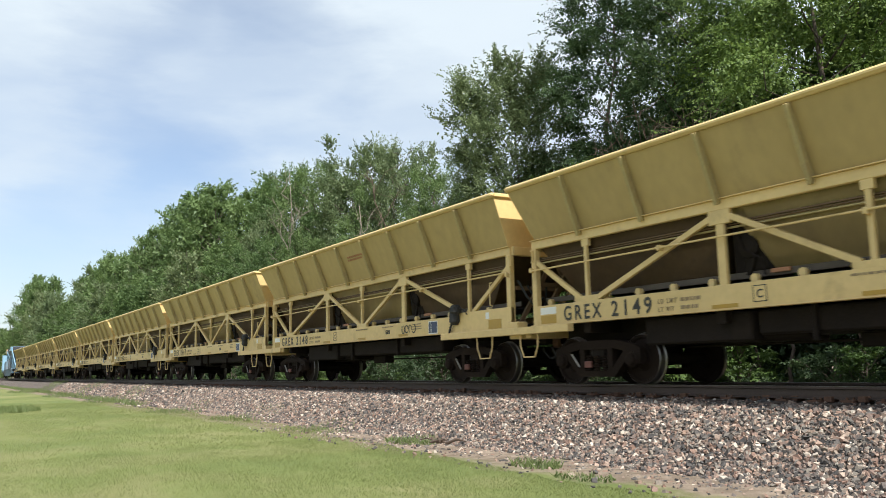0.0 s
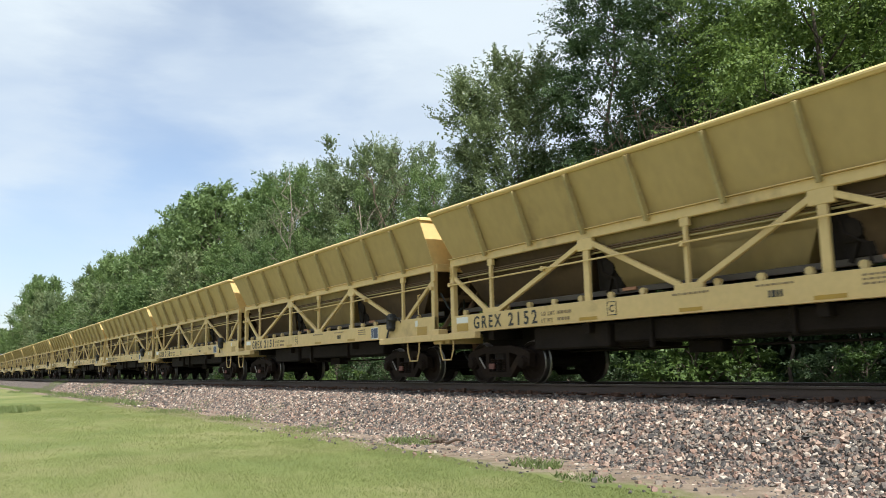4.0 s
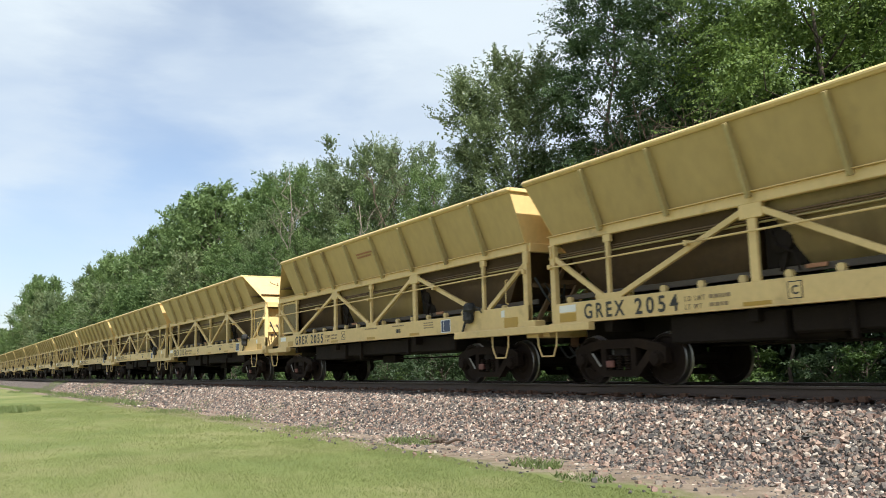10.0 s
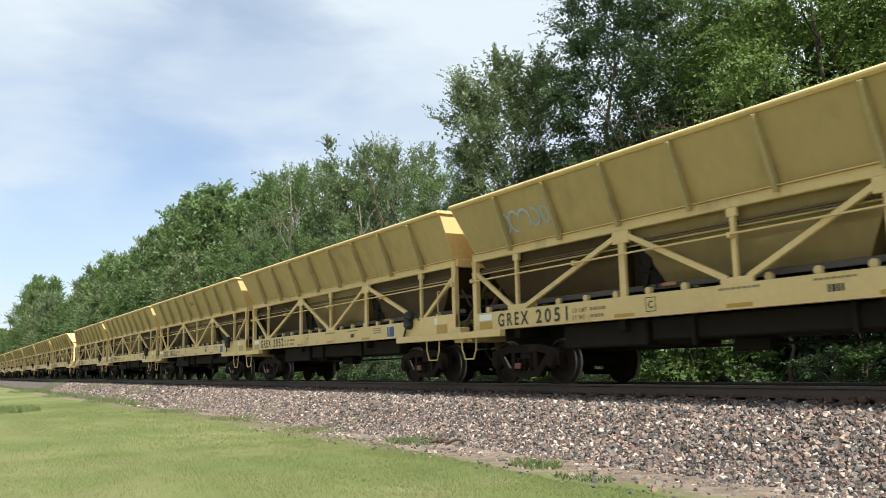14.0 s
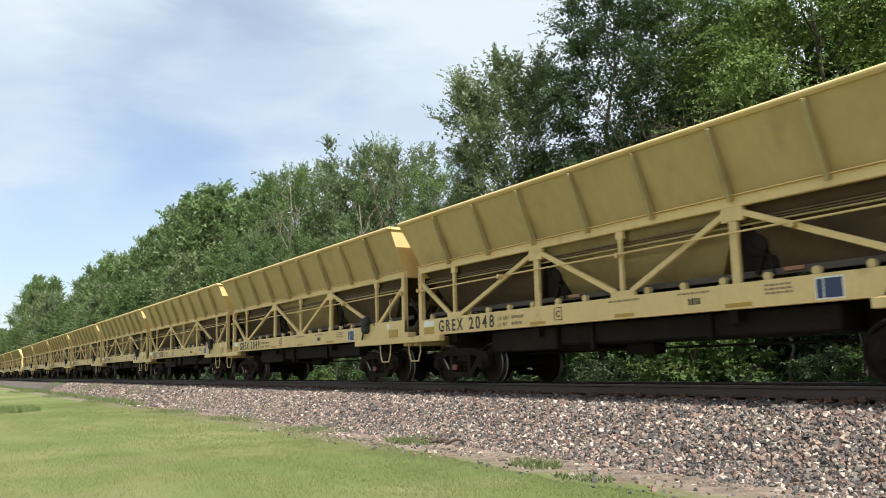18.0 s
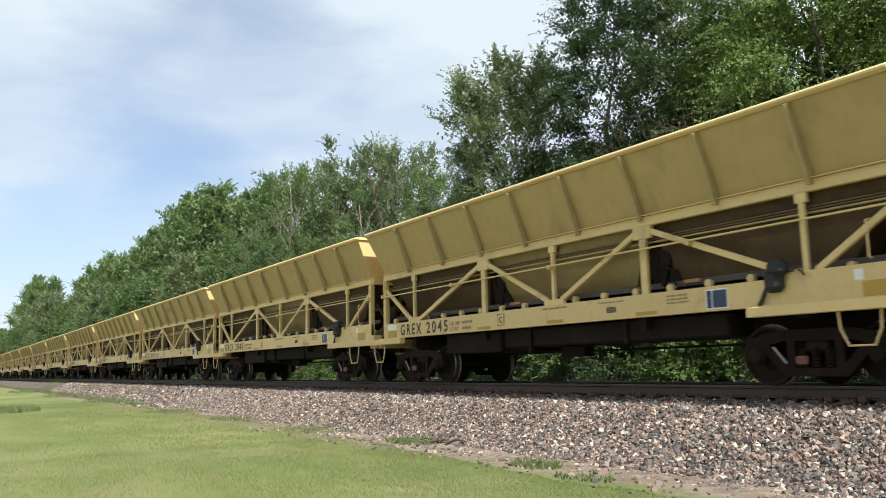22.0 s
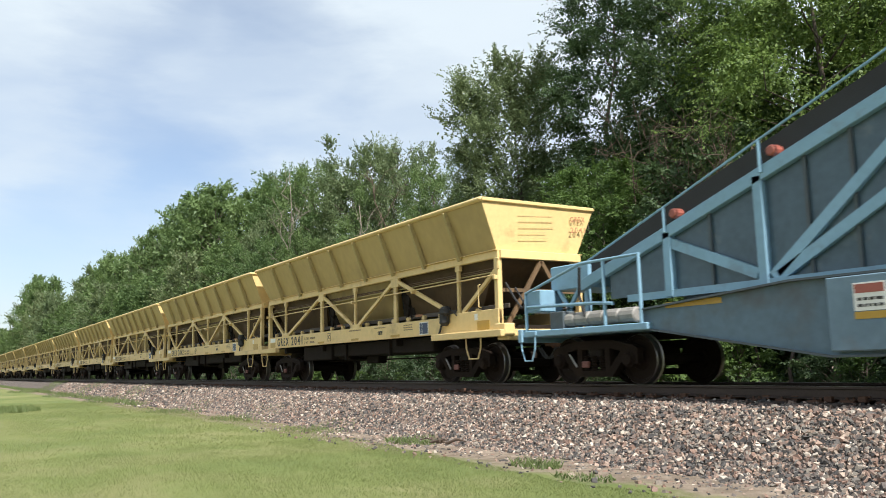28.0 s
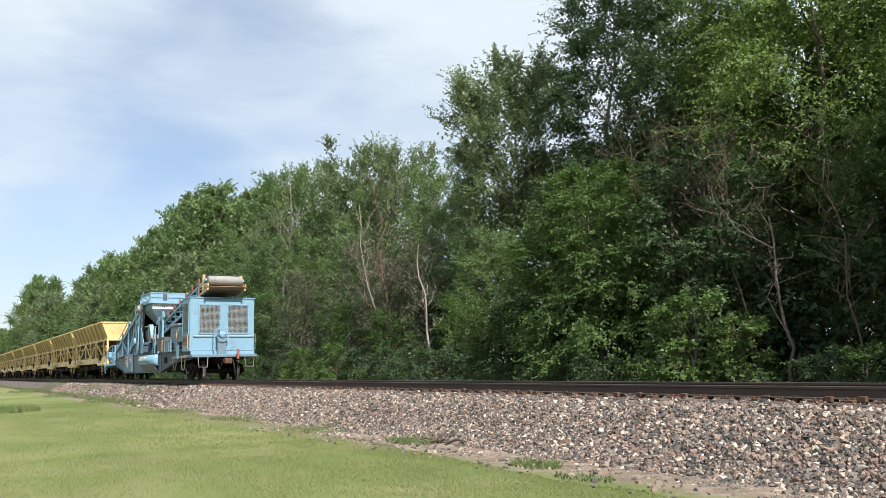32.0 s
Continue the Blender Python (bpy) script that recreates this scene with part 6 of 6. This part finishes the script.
def bare_tree(seed, height, lean, mat, label, limbs=9, spread=1.6, radius=0.09, low=0.35, thin=0.014):
    rng = np.random.default_rng(seed)
    root = tagged(new("dead_tree"), label, "dead tree")
    bm = B()
    tip = Vector((lean, 0.3 * rng.normal(), height))
    limb(bm, rng, (0, 0, -0.1), tip, radius, 0.018, 9, 0.13, 7)
    part("trunk", bm, mat, root)
    for k in range(limbs):
        t = low + (0.95 - low) * rng.random()
        p = Vector((0, 0, 0)).lerp(tip, t)
        a = rng.random() * 2 * math.pi
        q = p + Vector((math.cos(a) * spread * (0.4 + rng.random()), math.sin(a) * spread * 0.6, spread * (0.3 + 1.1 * rng.random())))
        bm = B()
        limb(bm, rng, p, q, radius * 0.32, 0.006, 4, 0.3, 5)
        for j in range(4):
            s = p.lerp(q, 0.3 + 0.6 * rng.random())
            limb(bm, rng, s, s + Vector((rng.normal() * 0.35, rng.normal() * 0.35, 0.5 * rng.random() + 0.1)) * spread * 0.7, thin, 0.004, 3, 0.3, 4)
        part("limb", bm, mat, root)
    return root


def make_wood():
    rng = random.Random(8)
    used = set()

    def put(src, x, y, k, turn=None, kz=None, z=-1.0):
        e = Euler((0, 0, rng.uniform(0, 6.28) if turn is None else turn))
        if src.name in used:
            old = src.scale
            return copy_thing(src, Matrix.LocRotScale((x, y, z), e, (k / old.x, k / old.y, (kz or k) / old.z)))
        used.add(src.name)
        src.matrix_basis = Matrix.LocRotScale((x, y, z), e, (k, k, kz or k))
        return src
    # trees that stand out along the edge, each of its own build: the grey-green one, two tall airy ones, the bright one, the bush
    for tree, x, y in (
            (build_tree(61, 17.2, 4.5, 5.0, LEAF_PALE, 125, 18, 34, 0.13, rise=1.1, splay=0.75, droop=0.1, flat=1.0, reach=1.3, lobe=0.31, top=0.60, low=0.24, gap=0.42, core=90,
                        label="grey-green tree with upswept leafy shoots and a broad crown"), -31.9, 13.0),
            (build_tree(62, 21.0, 4.2, 4.0, LEAF_DARK, 120, 18, 34, 0.125, rise=0.15, splay=0.9, droop=0.35, flat=0.65, reach=1.25, lobe=0.38, top=0.62, low=0.26, gap=0.5, core=90,
                        label="tall dark green tree with layered spreading boughs"), -25.6, 14.2),
            (build_tree(63, 21.5, 3.8, 6.0, LEAF_DARK, 80, 16, 34, 0.12, rise=0.35, splay=0.9, droop=0.35, flat=0.7, reach=1.25, lobe=0.35, top=0.62, low=0.26, gap=0.55, core=60,
                        label="tall thin dark tree with sky between its boughs"), -21.6, 14.5),
            (build_tree(64, 19.2, 5.4, 6.6, LEAF_BRIGHT, 160, 19, 32, 0.105, rise=0.1, splay=0.9, droop=0.6, flat=0.65, reach=1.2, lobe=0.30, top=0.66, low=0.26, gap=0.42, core=110,
                        label="bright yellow-green tree with drooping leaf sprays"), -15.6, 13.8),
            (build_tree(65, 8.7, 4.1, 0.9, LEAF_LIME, 120, 18, 30, 0.10, rise=0.05, splay=1.0, droop=0.5, flat=0.62, reach=1.15, lobe=0.29, top=0.60, low=0.32, gap=0.44, core=90,
                        label="bushy green young tree with leaves down to the ground"), -21.5, 8.8)):
        put(tree, x, y, 1.0, turn=0.6)
    # extra tree whose crown throws shade on the bush's lower right
    put(build_tree(66, 8.8, 2.9, 1.6, LEAF_DARK, 60, 15, 26, 0.105, rise=0.1, splay=1.0, droop=0.5, flat=0.6, lobe=0.36, label="dark green young tree added to shade the bush"), -17.3, 9.4, 1.0)
    near = [build_tree(21, 13.0, 3.9, 0.8, LEAF, 74, 15, 28, 0.118, rise=0.6, core=80, label="dense green broadleaf tree at the edge of the wood"),
            build_tree(22, 13.0, 4.3, 2.6, LEAF, 74, 15, 28, 0.118, rise=0.2, core=80, flat=0.65, label="green tree with loose layered branches"),
            build_tree(23, 13.0, 3.7, 1.2, LEAF_PALE, 100, 15, 28, 0.12, rise=0.95, droop=0.1, flat=1.0, reach=1.15, lobe=0.33, top=0.64, label="pale grey-green tree with upswept leafy shoots"),
            build_tree(24, 8.0, 3.0, 0.3, LEAF_LIME, 54, 14, 22, 0.11, rise=0.2, label="bushy green young tree"),
            build_tree(25, 9.0, 3.0, 0.5, LEAF_DULL, 60, 13, 22, 0.105, rise=0.9, reach=1.2, lobe=0.35, core=30, label="thin olive-green tree with dead twigs")]
    far = [build_tree(31, 14.0, 4.4, 0.6, LEAF, 74, 12, 22, 0.22, rise=0.75, kite=False, core=40, label="green tree of the distant wood"),
           build_tree(32, 14.0, 4.2, 0.6, LEAF_PALE, 72, 12, 22, 0.21, rise=1.0, droop=0.1, reach=1.15, kite=False, core=40, label="grey-green tree of the distant wood")]
    shrub = [build_tree(41, 3.2, 1.7, 0.05, LEAF_LIME, 30, 12, 16, 0.095, rise=0.2, droop=0.5, flat=0.7, lobe=0.34, core=40, name="shrub", category="shrub", label="leafy green shrub beside the track"),
             build_tree(42, 2.6, 1.8, 0.05, LEAF_DEEP, 26, 12, 16, 0.09, rise=0.3, core=40, name="shrub", category="shrub", label="leafy shrub in the undergrowth, darkened for shade")]
    # (kind, x, y, height, width factor)
    for kind, x, y, h, w in (
            # beyond the bright tree: mostly unseen, added to shade the wood's edge
            (1, -8.0, 13.0, 13.0, 1.1), (0, -6.0, 10.0, 15.5, 1.0), (0, -1.0, 9.6, 16.5, 1.05), (0, 4.5, 9.5, 16.0, 1.1), (0, 11.0, 10.0, 15.5, 1.1), (0, 18.0, 10.5, 15.0, 1.1), (0, 26.0, 11.0, 14.0, 1.1),
            # beside the bright tree
            (0, -28.0, 17.5, 13.5, 0.95), (0, -29.0, 9.6, 7.6, 0.95), (0, -18.5, 13.5, 10.0, 1.0), (0, -13.5, 12.5, 9.0, 1.0), (0, -31.5, 10.5, 8.4, 1.0), (1, -25.0, 11.5, 9.5, 0.8),
            # stepping down towards the gap
            (0, -36.3, 12.0, 10.3, 0.95), (4, -34.4, 9.0, 7.8, 0.9), (0, -41.6, 14.2, 14.2, 0.78), (2, -46.8, 15.2, 16.9, 0.80), (2, -53.5, 15.6, 18.8, 0.86), (0, -57.5, 15.6, 18.0, 0.85), (0, -49.5, 14.0, 14.6, 0.7),
            (0, -63.0, 15.4, 19.2, 0.78), (0, -67.8, 15.0, 20.2, 0.80), (2, -65.0, 12.5, 15.0, 0.8), (0, -46.0, 10.8, 10.0, 0.9), (4, -41.0, 9.2, 8.4, 1.0), (4, -37.2, 8.6, 7.4, 1.0), (0, -52.0, 10.2, 11.0, 0.9), (0, -58.0, 10.0, 12.0, 0.85), (0, -63.0, 9.5, 11.5, 0.9),
            (4, -47.5, 8.2, 7.6, 1.0), (3, -34.6, 7.4, 4.4, 1.0), (3, -39.6, 7.6, 5.0, 1.0), (3, -28.2, 7.4, 4.6, 0.9)):
        k = h / (8.0 if kind == 3 else 9.0 if kind == 4 else 13.0)
        put(near[kind], x, y, k * w, kz=k)
    x = -72.5
    while x > -192:
        h = 20.6 + 1.9 * smooth_step(78, 95, -x) - 2.2 * smooth_step(98, 120, -x) + 1.4 * smooth_step(126, 140, -x) + rng.uniform(-0.8, 0.7)
        put(far[0 if rng.random() < 0.7 else 1], x, 14.5 + rng.uniform(-1.0, 1.5), h / 14.0 * 0.80, kz=h / 14.0)
        put(far[0 if rng.random() < 0.7 else 1], x + 2, 9.5 + rng.uniform(-0.8, 0.8), rng.uniform(10, 14.5) / 14.0)
        x -= rng.uniform(5.0, 7.0)
    # far end of the wood, round the curve
    for kind, x, y, h, w in ((1, -196, 11, 20.0, 0.9), (1, -206, 10, 21.0, 0.9), (0, -216, 11.5, 25.6, 0.85), (0, -228, 11, 26.6, 0.85), (1, -240, 10.5, 24.5, 0.9), (1, -186, 8.5, 16.5, 0.9), (1, -176, 8.5, 16.5, 0.9), (0, -222, 7.5, 15.0, 1.0), (0, -240, 6.5, 14.0, 1.0),
                             (0, -262, 6, 15, 1.2), (0, -285, 5, 16, 1.2), (0, -310, 4, 16, 1.2), (1, -340, 2, 16, 1.3), (0, -372, 0, 16, 1.3), (0, -420, -2, 16, 1.4), (0, -470, -5, 17, 1.4), (0, -520, -8, 18, 1.4), (0, -300, -1, 12, 1.2), (1, -360, -6, 12, 1.2)):
        put(far[kind], x, y, h / 14.0 * w, kz=h / 14.0)
    # back of the wood
    x = 30.0
    while x > -44:
        put(far[0], x, 20.5 + rng.uniform(-1.5, 1.5), rng.uniform(11, 13) / 14.0)
        x -= rng.uniform(4.0, 5.2)
    # tall trees close behind the first row
    for x, y, h in ((-29.5, 19.0, 12.0), (-26.0, 18.5, 14.5), (-22.5, 18.0, 17.0), (-19.0, 18.5, 17.5), (-15.5, 18.5, 16.0), (-11.5, 18.5, 14.0), (-7.5, 18.0, 13.5), (-3.0, 17.0, 13.0), (-20.5, 16.0, 12.0), (-11.0, 14.5, 12.0)):
        put(far[0], x, y, h / 14.0 * 0.85, kz=h / 14.0)
    # undergrowth filling the wood behind the first trees, leaves darkened for shade
    g = np.random.default_rng(77)
    count = 1300
    cs = np.stack([-g.random(count) * 212 + 28, 11.0 + g.random(count) * 10.0, -0.8 + 8.0 * g.random(count) ** 1.2], 1)
    up = np.tile(np.array([[0.0, -0.6, 0.8]]), (count, 1))
    # and closer in beside the open stretch of track
    cs[:420] = np.stack([-g.random(420) * 46 + 10, 9.0 + g.random(420) * 4.0, -0.9 + 4.5 * g.random(420)], 1)
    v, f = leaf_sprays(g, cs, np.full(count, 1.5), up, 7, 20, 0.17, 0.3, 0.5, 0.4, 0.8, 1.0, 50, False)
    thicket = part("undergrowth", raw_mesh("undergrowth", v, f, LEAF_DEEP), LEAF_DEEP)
    tagged(thicket, "undergrowth deep inside the wood, shade put into its leaf colour", "undergrowth", kind="stuff")
    # shrubs along the wood's foot
    x = 2.0
    while x > -75:
        if x > -26:
            put(shrub[1], x, 6.4 + rng.uniform(-0.5, 1.4), rng.uniform(0.35, 0.75))
        else:
            put(shrub[0 if rng.random() < 0.25 else 1], x, 5.4 + rng.uniform(-0.4, 1.4), rng.uniform(0.45, 1.0))
        x -= rng.uniform(1.0, 1.9)
    for x, y, k in ((-15.2, 6.2, 1.05), (-16.3, 6.6, 0.90), (-14.2, 6.6, 0.85), (-29.6, 5.2, 0.40), (-32.0, 5.0, 0.35), (-33.6, 5.2, 0.42), (-10.6, 6.2, 0.55)):
        put(shrub[0], x, y, k)
    for seed, h, lean, mat, label, limbs, spread, radius, x, y, turn in (
            (51, 6.8, -0.7, DEAD, "bleached dead sapling leaning among the trees", 4, 1.1, 0.06, -30.6, 7.2, 0),
            (52, 10.8, -1.2, TWIG, "brown bare tree with a fan of dead branches", 18, 2.0, 0.065, -34.6, 7.6, 20),
            (59, 9.6, -1.8, DEAD, "pale bare tree with upright dead limbs", 11, 1.5, 0.04, -35.2, 7.2, 0),
            (53, 5.0, -0.4, BARK, "grey-brown crooked trunk with bare limbs", 7, 1.4, 0.055, -12.8, 6.9, 0),
            (54, 14.6, 1.2, DEAD, "broken pale dead trunk", 10, 2.0, 0.07, -52.6, 9.0, 0),
            (55, 8.6, -0.8, TWIG, "brown thicket of dead twigs", 20, 2.2, 0.035, -18.0, 8.9, 0),
            (56, 7.8, -0.8, TWIG, "brown thicket of dead twigs", 20, 2.2, 0.035, -15.2, 8.7, 0),
            (57, 6.5, -0.8, TWIG, "brown thicket of dead twigs", 10, 1.9, 0.03, -11.6, 8.2, 0),
            (58, 9.0, -0.8, TWIG, "brown thicket of dead twigs", 14, 1.9, 0.035, -19.6, 9.6, 0)):
        t = bare_tree(seed, h, lean, mat, label, limbs, spread, radius)
        t.matrix_basis = pose(x, y, -1.0, 0, 0, turn)
    # far white tower
    bm = B()
    box(bm, -1260, -1240, 12, 24, -1, 82)
    box(bm, -1256, -1244, 15, 21, 82, 90)
    tw = part("tower", bm, CONCRETE)
    tagged(tw, "far pale concrete tower over the trees", "tower")


make_wood()

# ---- the train ----
PITCH = 14.62


def travelled(t):
    """Metres that the train has gone at t seconds."""
    a = (t - 16.0) / 10.0
    return 11.5598 * t - 1.2527 * a * a - 0.5694 * a ** 3 - 0.1322 * a ** 4 + 0.07845 * max(0.0, t - 26.0) ** 2


ORIGIN = 293.105            # left end of the last hopper car at no travel
GAP = 0.60                 # extra room between the two halves of the train


def make_train():
    plain = build_car()
    right = build_car(right_apron=True)
    left = build_car(left_apron=True)
    cars, first = [], True
    for k in range(30):
        number = str(2041 + k) if k < 15 else str(2155 - (k - 15))
        x = ORIGIN - PITCH * k - (GAP if k >= 15 else 0.0)
        if k == 14:
            ob = left
        elif k == 15:
            ob = right
        elif first:
            ob, first = plain, False
        else:
            ob = copy_thing(plain, pose(x, 0, 0))
        cars.append((ob, x, number))
    for ob, x, number in cars:
        number_car(ob, number)
        if number in ("2055", "2047", "2053", "2148"):
            red_print(ob)
        if number == "2041":
            end_print(ob)
        if number == "2148":
            scribble(ob, LETTER, pose(9.35, -SILL_Y - 0.043, 1.32), 4, 3, 0.22, "black sprayed scribble on the sill")
        if number == "2051":
            scribble(ob, GRAFFITI, sheet_point(1.5, 3.25), 5, 5, 0.40, "pale blue sprayed scribble on the side sheet")
    tail = build_machine()
    cars.append((tail, ORIGIN + CAR_LEN + 0.52, ""))
    lead = copy_thing(tail, pose(0, 0, 0, 0, 0, 180))
    cars.append((lead, cars[29][1] - 0.65, "lead"))
    return cars


TRAIN = make_train()
make_stones()
make_grass()


def motions():
    times = [0.0, 0.5] + [float(t) for t in range(1, 32)] + [31.5, 32.0]
    for ob, x, number in TRAIN:
        turn = 180 if number == "lead" else 0
        walk(ob, [(t, pose(x - travelled(t), 0, 0, 0, 0, turn)) for t in times])
    # wheels roll: one turn for each 2.71 m; wheelsets at the same place on like cars share their keys
    steps = [k / FPS for k in range(32 * FPS + 1)]
    done = {}
    for ob, x, number in TRAIN:
        way = 1 if number == "lead" else -1
        for ws in [c for c in ob.children if c.name.startswith("wheelset")]:
            key = (way, round(ws.location.x, 3))
            if key not in done:
                p = ws.location.copy()
                walk(ws, [(t, pose(p.x, p.y, p.z, 0, math.degrees(way * travelled(t) / 0.432), 0)) for t in steps])
                done[key] = ws
            else:
                src = done[key].animation_data
                ws.rotation_mode = "QUATERNION"
                ws.animation_data_create()
                ws.animation_data.action = src.action
                ws.animation_data.action_slot = src.action_slot


motions()
